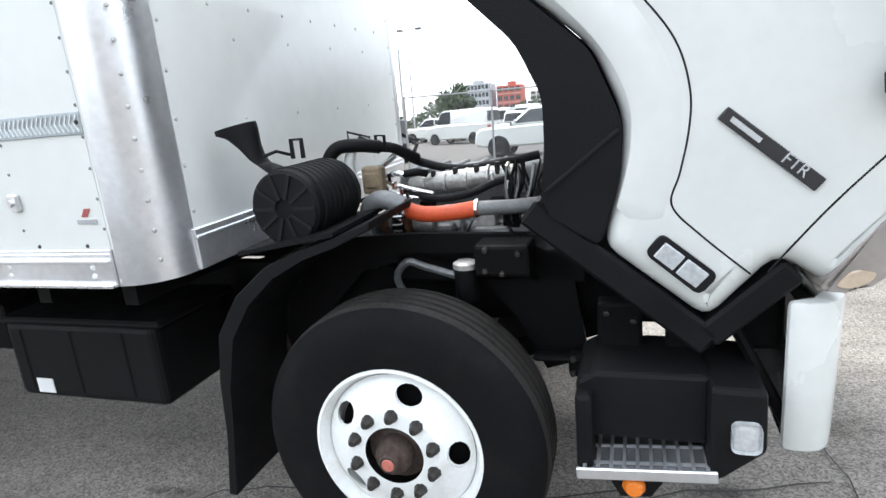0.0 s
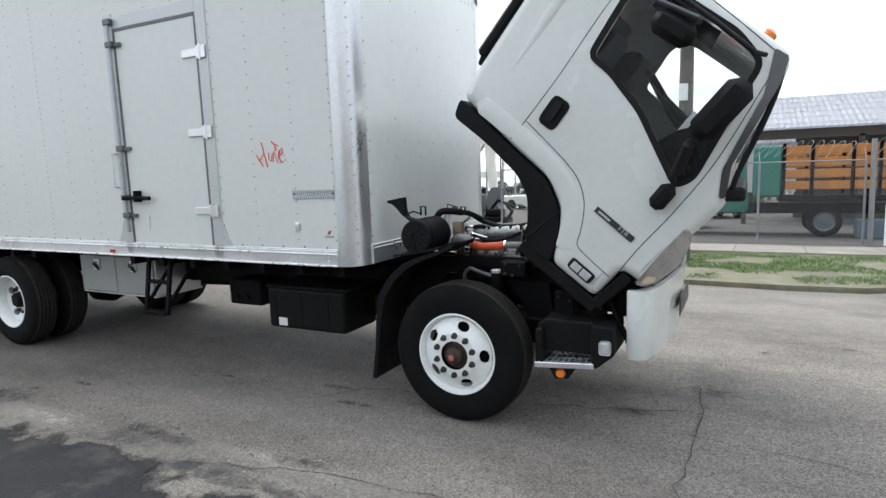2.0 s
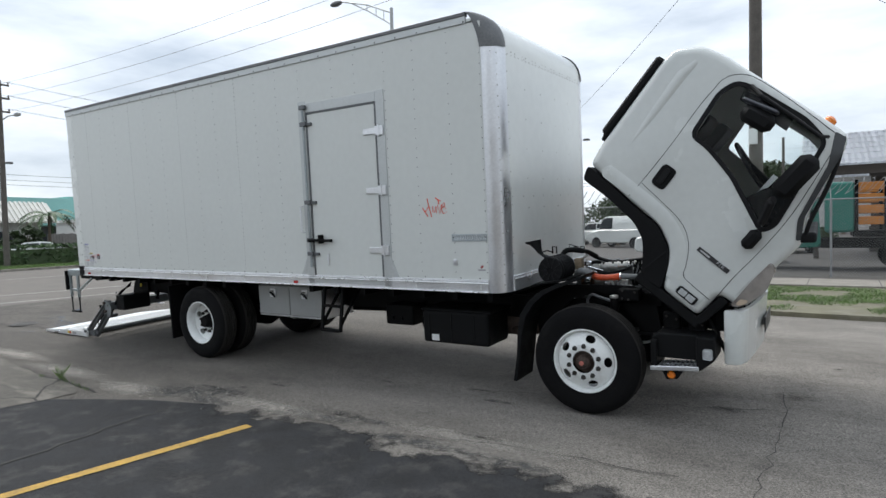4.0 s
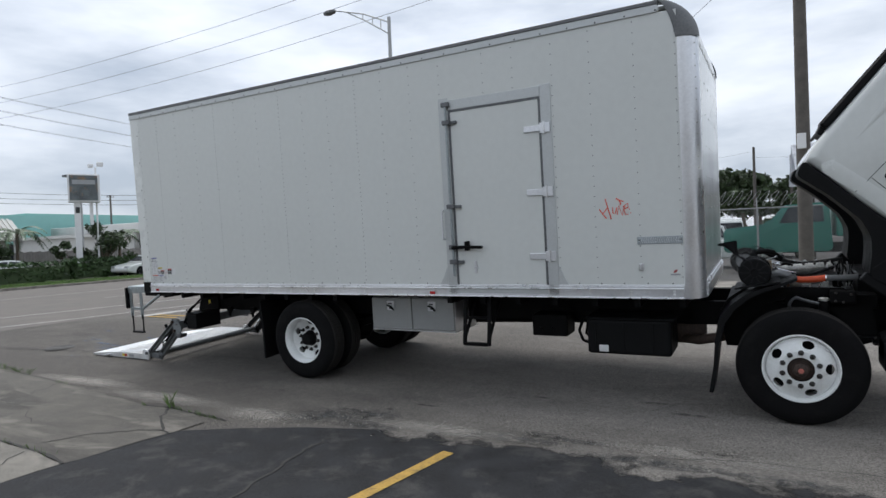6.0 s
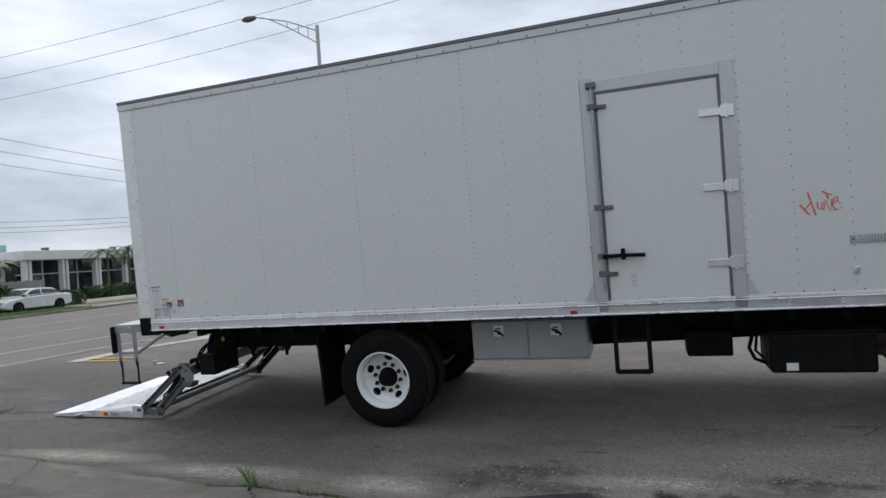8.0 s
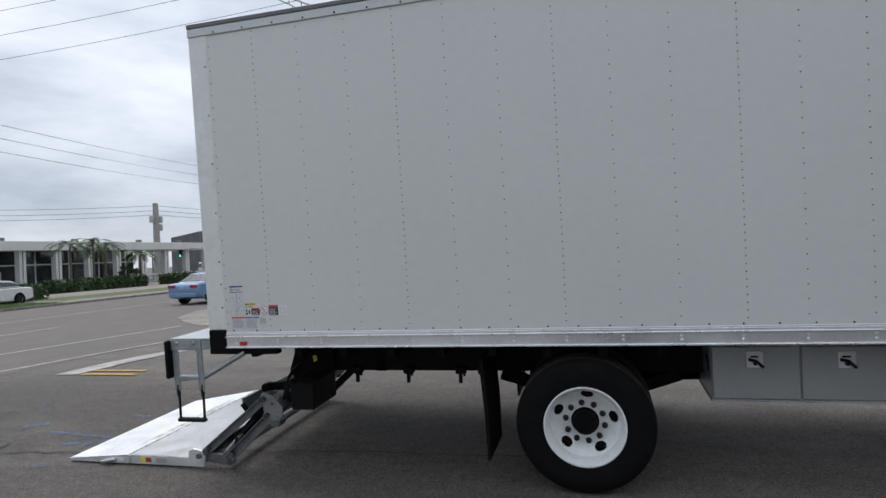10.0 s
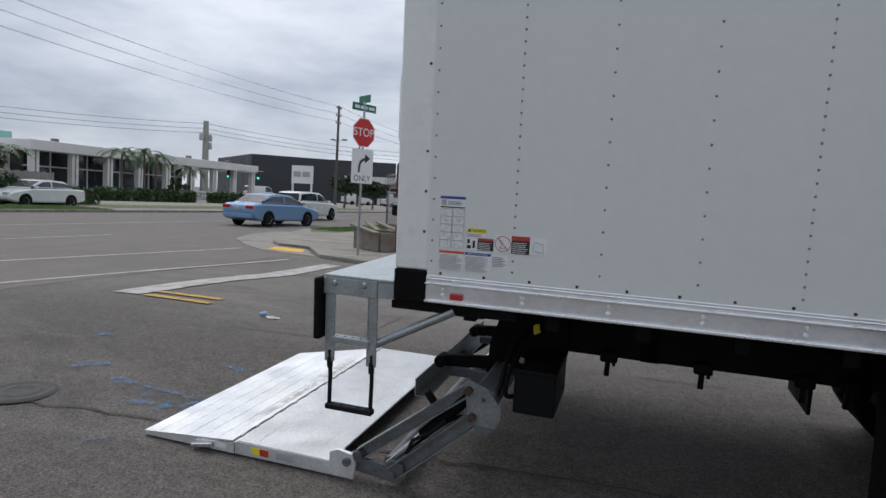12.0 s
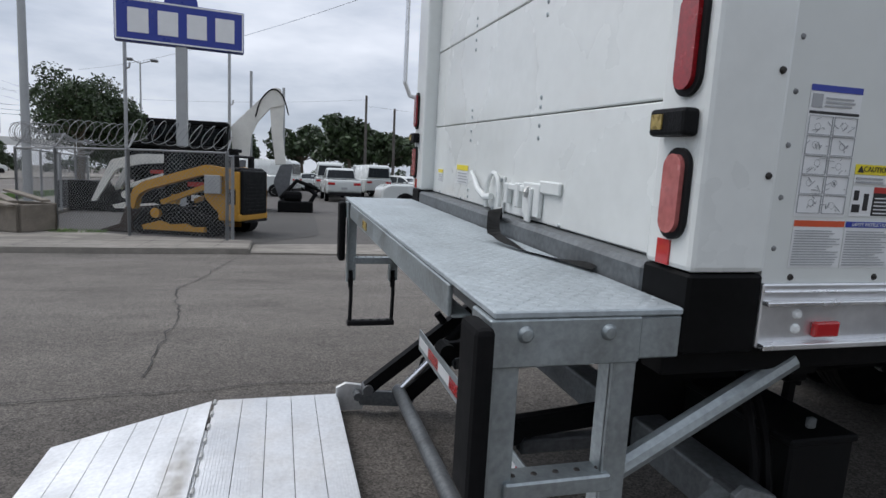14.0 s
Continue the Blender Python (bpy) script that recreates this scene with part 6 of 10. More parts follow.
# bright pipes and couplings at the drum's end of the block
for pts, r, m, lab in ((((8.395, 0.74, 1.33), (8.44, 0.72, 1.316), (8.52, 0.71, 1.296), (8.60, 0.72, 1.275)), 0.0085, M_CHROME, "bright metal pipe"), (((8.42, 0.71, 1.29), (8.47, 0.70, 1.275), (8.55, 0.71, 1.26)), 0.008, M_CHROME, "bright metal pipe"),
                       (((8.36, 0.78, 1.385), (8.40, 0.76, 1.405), (8.44, 0.75, 1.43)), 0.012, M_CHROME, "bright metal pipe"), (((8.40, 0.75, 1.345), (8.44, 0.74, 1.36), (8.475, 0.74, 1.352)), 0.013, M_CHROME, "bright metal elbow"),
                       (((8.47, 0.76, 1.352), (8.52, 0.77, 1.357), (8.55, 0.80, 1.345)), 0.016, M_SEAL, "black coupling"), (((8.46, 0.74, 1.30), (8.52, 0.72, 1.275), (8.60, 0.71, 1.258), (8.68, 0.72, 1.256), (8.77, 0.72, 1.276), (8.85, 0.73, 1.308), (8.92, 0.74, 1.322)), 0.015, M_SEAL, "black hose over the block"),
                       (((8.34, 0.93, 1.455), (8.40, 0.94, 1.42), (8.47, 0.95, 1.38), (8.62, 0.95, 1.341), (8.77, 0.95, 1.346), (8.99, 0.97, 1.378)), 0.019, M_SEAL, "black breather hose over the block"), (((8.80, 0.58, 1.215), (8.763, 0.58, 1.148)), 0.007, M_CHROME, "bright dipstick tube"),
                       (((8.30, 0.72, 1.50), (8.36, 0.76, 1.47), (8.42, 0.80, 1.455), (8.48, 0.9, 1.40)), 0.022, M_SEAL, "black wiring loom")):
    bm = bmesh.new()
    tube(bm, [Vector(p) for p in smooth_path([Vector(p) for p in pts], 5)], r, 10)
    part("engine_hose" if m is M_SEAL else "bright_pipe", bm, m, engine, lab, smooth=True)
for x, z, dz in ((8.445, 1.315, 0.016), (8.475, 1.285, 0.016), (8.43, 1.35, 0.02), (8.50, 1.27, 0.015)):
    bm = bmesh.new()
    bx(bm, x - 0.008, x + 0.008, 0.69, 0.72, z - dz, z + dz, 0.004, 1)
    part("pipe_clip", bm, M_CHROME, engine)
for k in range(11):
    x = 8.905 + 0.012 * k
    bm = bmesh.new()
    tube(bm, [Vector(p) for p in smooth_path([Vector((x + rnd.uniform(-0.05, 0.03), 0.70 + 0.02 * (k % 3), 1.37 + 0.02 * (k % 2))), Vector((x, 0.66 + 0.02 * (k % 2), 1.31)), Vector((x + rnd.uniform(-0.02, 0.02), 0.64, 1.25)), Vector((x + rnd.uniform(-0.03, 0.03), 0.66, 1.16))], 5)], 0.004 + 0.002 * (k % 3), 6)
    part("wiring", bm, M_BLACK if k % 4 else M_STEEL, engine)
for k in range(14):
    bm = bmesh.new()
    x, y, z = rnd.uniform(8.40, 8.98), rnd.uniform(0.66, 0.80), rnd.uniform(1.12, 1.22)
    w = rnd.uniform(0.02, 0.045)
    bx(bm, x - w, x + w, y - 0.03, y + 0.03, z - w * 0.8, z + w * 0.8, 0.008)
    part("engine_fitting", bm, rnd.choice((M_CAST, M_STEEL, M_BLACK, M_BLACK, M_GREYPIPE)), engine)
for x, z in ((8.905, 1.30), (8.845, 1.335), (8.96, 1.285)):
    bm = bmesh.new()
    bx(bm, x - 0.007, x + 0.007, 0.70, 0.715, z - 0.016, z + 0.016, 0.004, 1)
    part("plug_tag", bm, M_LABELWHITE, engine, "small white tag")
for x0, x1, y0, y1, z0, z1 in ((9.24, 9.38, 0.36, 0.44, 0.73, 0.96), (9.45, 9.59, 0.36, 0.44, 0.70, 0.92), (9.14, 9.22, 0.38, 0.44, 0.68, 0.76), (8.84, 9.03, 0.37, 0.50, 1.04, 1.15), (9.02, 9.26, 0.37, 0.43, 0.735, 0.757)):
    bm = bmesh.new()
    bx(bm, x0, x1, y0, y1, z0, z1, 0.012, 2)
    hb = part("hanger_bracket", bm, M_BLACK, guard, "black frame bracket with bolt heads")
    w, h = x1 - x0, z1 - z0
    if h > 0.05:
        for u, v in ((0.2, 0.2), (0.8, 0.75), (0.5, 0.12), (0.22, 0.85)):
            b = bmesh.new()
            lathe(b, [(0.0, y0 - 0.012), (0.009, y0 - 0.011), (0.012, y0 - 0.002), (0.012, y0 + 0.002)], (x0 + w * u, 0, z0 + h * v), "y", 8)
            part("bolt_head", b, M_NUT, hb)
bm = bmesh.new()
lathe(bm, [(0.0, 0.94), (0.035, 0.94), (0.042, 0.96), (0.042, 1.055), (0.03, 1.06)], (8.795, 0.42, 0), "z", 16)
part("filter_bowl", bm, M_BLACK, engine, "black filter canister", smooth=True)
bm = bmesh.new()
lathe(bm, [(0.0, 1.085), (0.03, 1.085), (0.044, 1.078), (0.044, 1.06), (0.0, 1.06)], (8.795, 0.42, 0), "z", 16)
part("filter_cap", bm, M_CAST, engine, "dull silver filter head", smooth=True)
bm = bmesh.new()
tube(bm, [Vector(p) for p in smooth_path([Vector(p) for p in ((8.55, 0.45, 0.94), (8.53, 0.43, 1.02), (8.58, 0.42, 1.08), (8.64, 0.43, 1.06), (8.76, 0.42, 1.03))])], 0.014, 8)
part("brake_hose", bm, M_STEEL, engine, "grey curved brake hose", smooth=True)
# canister and ring below the orange hose, long duct and rails over the block
for x0, x1, r, m, lab in ((8.42, 8.445, 0.044, M_RUST, "rusty clamp ring"), (8.45, 8.462, 0.038, M_STEEL, "grey collar"), (8.465, 8.512, 0.044, M_CHROME, "bright canister"), (8.518, 8.54, 0.044, M_RUST, "rusty clamp ring"), (8.55, 8.63, 0.038, M_CAST, "dull alloy housing")):
    bm = bmesh.new()
    lathe(bm, [(0.0, x0), (r * 0.9, x0), (r, x0 + 0.005), (r, x1 - 0.005), (r * 0.9, x1), (0.0, x1)], (0, 0.62, 1.182), "x", 20)
    part("turbo_piece", bm, m, engine, lab, smooth=True)
bm = bmesh.new()
bx(bm, 8.315, 8.40, 0.68, 0.74, 1.288, 1.396, 0.008, 1)
bx(bm, 8.33, 8.385, 0.672, 0.69, 1.31, 1.375, 0.006, 1)
part("tan_guard", bm, shader("tan_card", (0.30, 0.235, 0.16), 0.7, vary=0.2, scale=15), engine, "tan heat guard")
bm = bmesh.new()
tube(bm, [Vector(p) for p in smooth_path([Vector(p) for p in ((8.325, 0.62, 1.475), (8.302, 0.62, 1.43), (8.308, 0.62, 1.37), (8.335, 0.62, 1.33))])], [0.010, 0.014, 0.018, 0.02, 0.022, 0.022, 0.022, 0.022, 0.022, 0.022, 0.022, 0.021, 0.02, 0.02, 0.018, 0.016, 0.013, 0.010, 0.008], 12)
part("pale_elbow", bm, M_RIM, engine, "pale grey elbow", smooth=True)
# air cleaner
bm = bmesh.new()
drum = [(0.0, 0.185), (0.03, 0.185), (0.035, 0.175), (0.126, 0.178), (0.137, 0.19), (0.139, 0.23), (0.145, 0.235), (0.145, 0.25), (0.139, 0.255)] + [q for k in range(7) for q in ((0.139, 0.27 + k * 0.04), (0.143, 0.275 + k * 0.04), (0.143, 0.285 + k * 0.04), (0.139, 0.29 + k * 0.04))] + [(0.137, 0.57), (0.10, 0.60), (0, 0.60)]
lathe(bm, [(r * 0.92, 0.185 + (y - 0.185) * 0.84) for r, y in drum], (8.264, 0, 1.333), "y", 36)
spokes = []
for k in range(10):
    a = 2 * math.pi * k / 10
    spokes.append(bmesh.new())
    beam(spokes[-1], (8.264 + 0.032 * math.cos(a), 0.178, 1.333 + 0.032 * math.sin(a)), (8.264 + 0.116 * math.cos(a), 0.178, 1.333 + 0.116 * math.sin(a)), 0.012, 0.012, up=(0, 1, 0))
air = part("air_cleaner", bm, M_PLASTIC, truck, "black ribbed air cleaner drum", smooth=True)
for b in spokes:
    part("face_rib", b, M_SEAL, air)
bm = bmesh.new()
# horn-shaped snorkel: an oval mouth narrowing to the neck on the drum
rings = []
for cx_, cz_, w_, h_, tip in ((8.042, 1.606, 0.082, 0.05, 10), (8.046, 1.588, 0.082, 0.05, 8), (8.068, 1.555, 0.062, 0.05, -15), (8.092, 1.52, 0.05, 0.048, -30), (8.118, 1.485, 0.046, 0.046, -35), (8.16, 1.455, 0.048, 0.046, -40), (8.205, 1.435, 0.05, 0.048, -45)):
    t_ = radians(tip)
    rings.append([bm.verts.new((cx_ + w_ * math.cos(a) * math.cos(t_), 0.30 + h_ * math.sin(a), cz_ - w_ * math.cos(a) * math.sin(-t_))) for a in (2 * math.pi * k / 16 for k in range(16))])
for q0, q1 in zip(rings, rings[1:]):
    for k in range(16):
        bm.faces.new((q0[k], q0[(k + 1) % 16], q1[(k + 1) % 16], q1[k]))
bm.faces.new([v for v in rings[1]][::-1]), bm.faces.new(rings[-1])
part("snorkel", bm, M_PLASTIC, air, "black horn-shaped intake snorkel", smooth=True)
bm = bmesh.new()
tube(bm, [(8.16, 0.26, 1.50), (8.19, 0.30, 1.512), (8.215, 0.36, 1.49)], 0.006, 6)
part("snorkel_band", bm, M_SEAL, air)
for x in (8.228,):
    bm = bmesh.new()
    tube(bm, [(x, 0.34, 1.48), (x, 0.34, 1.545), (x + 0.04, 0.34, 1.545), (x + 0.04, 0.34, 1.48)], 0.008, 6)
    part("clip", bm, M_SEAL, air)
bm = bmesh.new()
tube(bm, [Vector(p) for p in smooth_path([Vector(p) for p in ((8.25, 0.53, 1.36), (8.238, 0.56, 1.43), (8.275, 0.58, 1.485), (8.35, 0.61, 1.49), (8.42, 0.66, 1.475))])], [0.03] * 6 + [0.026] * 19, 12)
part("intake_duct", bm, M_PLASTIC, air, "black outlet duct looped over the drum end", smooth=True)
bm = bmesh.new()
tube(bm, [(8.245, 0.75, 1.48), (8.244, 0.75, 1.536), (8.341, 0.75, 1.509), (8.325, 0.75, 1.47)], 0.005, 6)
part("lift_loop", bm, M_SEAL, engine, "black wire loop")
bm = bmesh.new()
tube(bm, [(8.362, 0.75, 1.45), (8.367, 0.75, 1.514), (8.403, 0.75, 1.512), (8.402, 0.75, 1.45)], 0.007, 6)
part("lift_loop", bm, M_SEAL, engine, "black wire loop")


# ---- rear of the truck: frame, roll door, lamps, step, lift gate ----
bm = bmesh.new()
bx(bm, 0.0, 0.175, -0.004, 0.145, 1.27, 3.73, 0.012, 2)
bx(bm, 0.0, 0.175, W - 0.20, W + 0.004, 1.27, 3.73, 0.012, 2)
bx(bm, 0.0, 0.175, 0.146, W - 0.201, 3.50, 3.795, 0.012, 2)
bx(bm, 0.004, 0.175, 0.0, 0.146, 3.731, 3.80)
frame_rear = part("rear_frame", bm, M_DOORWHITE, truck, "white steel rear door frame")
bm = bmesh.new()
bx(bm, 0.0, 0.172, -0.006, 0.147, 1.11, 1.268, 0.006, 1)
bx(bm, 0.0, 0.172, W - 0.147, W + 0.006, 1.11, 1.268, 0.006, 1)
bx(bm, 0.0, 0.12, 0.147, W - 0.147, 1.11, 1.185, 0.006, 1)
bx(bm, -0.02, 0.62, 0.02, 0.09, 1.06, 1.115, 0.004, 1)
bx(bm, -0.02, 0.62, W - 0.09, W - 0.02, 1.06, 1.115, 0.004, 1)
part("rear_sill", bm, M_BLACK, truck, "black steel rear sill corners")
bm = bmesh.new()
bx(bm, 0.004, 0.10, 0.148, W - 0.148, 1.186, 1.262, 0.012, 1)
part("threshold", bm, M_GATE, frame_rear, "grey worn threshold")
zz = [1.264, 1.612, 1.998, 2.385, 2.77, 3.155, 3.50]
for a, b in zip(zz, zz[1:]):
    bm = bmesh.new()
    bx(bm, 0.07, 0.095, 0.146, W - 0.201, a + 0.002, b - 0.002, 0.004, 1)
    d = part("roll_door_panel", bm, M_DOORWHITE, truck, "white roll-up door panel")
    dots("panel_bolts", [(0.07, y, z, -1, 0, 0) for y in (0.89, 1.615) for z in (a + 0.025, a + 0.055, b - 0.075, b - 0.035)], 0.008, 0.005, M_GALV, d, "small bolt heads", 7)
# lock: a bolted plate with a sliding tab, keeper and hasp
bm = bmesh.new()
bx(bm, 0.052, 0.069, 0.815, 0.95, 1.28, 1.392, 0.005)
lock = part("door_lock", bm, M_DOORWHITE, truck, "white painted door lock plate")
for nm, box_ in (("lock_tab", (0.056, 0.069, 0.685, 0.83, 1.362, 1.402)), ("lock_keeper", (0.045, 0.069, 0.975, 1.01, 1.30, 1.385)), ("lock_keeper", (0.045, 0.069, 1.08, 1.11, 1.305, 1.38)), ("lock_bolt", (0.05, 0.062, 0.94, 1.12, 1.355, 1.378)), ("lock_hasp", (0.040, 0.053, 0.86, 0.90, 1.262, 1.375))):
    part(nm, bx(bmesh.new(), *box_, 0.004, 1), M_DOORWHITE, lock)
bm = bmesh.new()
tube(bm, [(0.045, 0.88, 1.375), (0.035, 0.88, 1.36), (0.038, 0.88, 1.345)], 0.010, 8)
part("lock_knob", bm, M_CAST, lock)
# cam latch: lever, curved guard, pivot plate
bm = bmesh.new()
bx(bm, 0.06, 0.069, 1.15, 1.27, 1.25, 1.40, 0.004)
latch = part("door_latch", bm, M_DOORWHITE, truck, "white painted cam latch")
bm = bmesh.new()
tube(bm, [(0.055, 1.535, 1.40), (0.045, 1.47, 1.38), (0.04, 1.39, 1.335), (0.04, 1.30, 1.312), (0.045, 1.24, 1.318)], [0.007, 0.009, 0.011, 0.014, 0.012], 8)
part("lever", bm, M_DOORWHITE, latch, smooth=True)
bm = bmesh.new()
pts = [Vector((0.045, 1.225 + 0.075 * math.cos(a), 1.315 + 0.095 * math.sin(a))) for a in (math.pi * (1.1 - 1.25 * k / 10) for k in range(11))]
tube(bm, pts, 0.009, 7)
part("guard_hoop", bm, M_DOORWHITE, latch, smooth=True)
for y, z in ((1.17, 1.385), (1.25, 1.27), (1.20, 1.33)):
    bm = bmesh.new()
    bx(bm, 0.053, 0.060, y - 0.008, y + 0.008, z - 0.008, z + 0.008, 0.003, 1)
    part("bolt_head", bm, M_GALV, latch)
dots("bottom_bolts", [(0.07, y, 1.243 + 0.03, -1, 0, 0) for y in (0.69, 1.38, 1.72, 2.1)], 0.008, 0.005, M_GALV, latch, "small bolt heads", 7)
for y, z, w, h in ((2.095, 1.36, 0.045, 0.032), (1.71, 1.382, 0.085, 0.043)):
    bm = bmesh.new()
    bx(bm, 0.0675, 0.070, y - w, y + w, z - h, z + h)
    lb = part("warning_label", bm, M_LABELWHITE, truck, "yellow and white warning label")
    bm = bmesh.new()
    bx(bm, 0.0655, 0.0675, y - w, y + w, z + h * 0.45, z + h)
    part("label_band", bm, M_LABELYELLOW, lb)
    for k in range(4):
        bm = bmesh.new()
        bx(bm, 0.0660, 0.0675, y - w * 0.85, y + w * 0.8, z - h * 0.85 + k * h * 0.3, z - h * 0.72 + k * h * 0.3)
        part("text_bar", bm, M_LABELGREY, lb)


def oval(y0, y1, z0, z1, n=12):
    r = (y1 - y0) / 2
    c = (y0 + y1) / 2
    return [(c + r * math.cos(a), z1 - r + r * math.sin(a)) for a in (math.pi * k / n for k in range(n + 1))] + [(c + r * math.cos(a), z0 + r + r * math.sin(a)) for a in (math.pi + math.pi * k / n for k in range(n + 1))]


M_DULLAMBER = shader("dull_amber_lens", (0.30, 0.22, 0.06), 0.3, vary=0.4, scale=60)
M_DEEPRED = shader("deep_red_lens", (0.26, 0.010, 0.014), 0.2, vary=0.25, scale=40, grain=160, coat=0.4)
M_CLEARRED = shader("faded_red_lens", (0.42, 0.13, 0.12), 0.2, vary=0.2, scale=25, coat=0.6)
for s in (0, 1):
    for z0, z1 in ((1.60, 1.80), (1.328, 1.505)):
        f = (lambda q: [(W - y, z) for y, z in q]) if s else (lambda q: q)
        bm = bmesh.new()
        prism(bm, f(oval(0.02, 0.095, z0, z1, 20)), -0.010, 0.002, "yz", 0.003)
        tl = part("tail_lamp", bm, M_SEAL, truck, "oval tail lamp in a black rubber mount", smooth=True)
        bm = bmesh.new()
        prism(bm, f(oval(0.031, 0.084, z0 + 0.012, z1 - 0.012, 20)), -0.020, -0.009, "yz", 0.0035)
        part("lens", bm, M_DEEPRED if z0 > 1.5 else M_CLEARRED, tl, "red oval lens", smooth=True)
    bm = bmesh.new()
    y0, y1 = (0.015, 0.125) if not s else (W - 0.125, W - 0.015)
    bx(bm, -0.035, 0.0, y0, y1, 1.525, 1.578, 0.008)
    pl = part("plate_lamp", bm, M_PLASTIC, truck, "small black lamp housing")
    part("lamp_lens", bx(bmesh.new(), -0.038, -0.034, y1 - 0.045, y1 - 0.012, 1.538, 1.567), M_DULLAMBER, pl, "yellow lens")
    y0 = 0.06 if not s else W - 0.1
    bm = bmesh.new()
    bx(bm, -0.004, 0.0, y0, y0 + 0.04, 1.275, 1.325)
    part("reflector", bm, M_RED, truck, "red reflective tape")
bm = bmesh.new()
tube(bm, [(0.0, 0.16, 2.30), (-0.05, 0.16, 2.27), (-0.06, 0.16, 2.2), (-0.06, 0.16, 1.92), (-0.04, 0.16, 1.85), (0.0, 0.16, 1.84)], 0.012, 8)
part("grab_rail", bm, M_ALU, truck, "white tubular grab rail")
bm = bmesh.new()
tube(bm, [(0.0, W - 0.05, 2.50), (-0.06, W - 0.05, 2.47), (-0.08, W - 0.05, 2.40), (-0.08, W - 0.05, 1.85), (-0.05, W - 0.05, 1.78), (0.0, W - 0.05, 1.77)], 0.012, 8)
part("grab_rail", bm, M_ALU, truck, "white tubular grab rail")

# diamond-plate step
bm = bmesh.new()
bx(bm, -0.385, -0.002, -0.005, W + 0.0, 1.190, 1.204, 0.003, 1)
step_deck = part("rear_step", bm, M_PLATE, truck, "galvanised diamond-plate rear step")
vs, fs = [], []
for i in range(18):
    for j in range(112):
        x, y = -0.372 + i * 0.0212, 0.012 + j * 0.0216
        s = 1 if (i + j) % 2 else -1
        b = len(vs)
        dx, dy = 0.0068, 0.0068 * s
        nx, ny = -dy * 0.28, dx * 0.28
        vs += [(x - dx, y - dy, 1.204), (x + nx, y + ny, 1.204), (x + dx, y + dy, 1.204), (x - nx, y - ny, 1.204), (x, y, 1.2052)]
        fs += [(b, b + 1, b + 4), (b + 1, b + 2, b + 4), (b + 2, b + 3, b + 4), (b + 3, b, b + 4)]
raw("tread_studs", vs, fs, M_PLATE, step_deck, "raised diamond tread pattern", kind="stuff")
bm = bmesh.new()
bx(bm, -0.388, -0.376, 0.28, W - 0.28, 1.115, 1.189, 0.003, 1)
bx(bm, -0.376, -0.33, 0.28, W - 0.28, 1.112, 1.120, 0.002, 1)
part("step_edge", bm, M_GALV, step_deck, "galvanised edge angle")
bm = bmesh.new()
bx(bm, -0.3905, -0.388, 1.56, 1.68, 1.13, 1.165)
part("step_label", bm, M_DULLAMBER, step_deck, "yellow warning label")


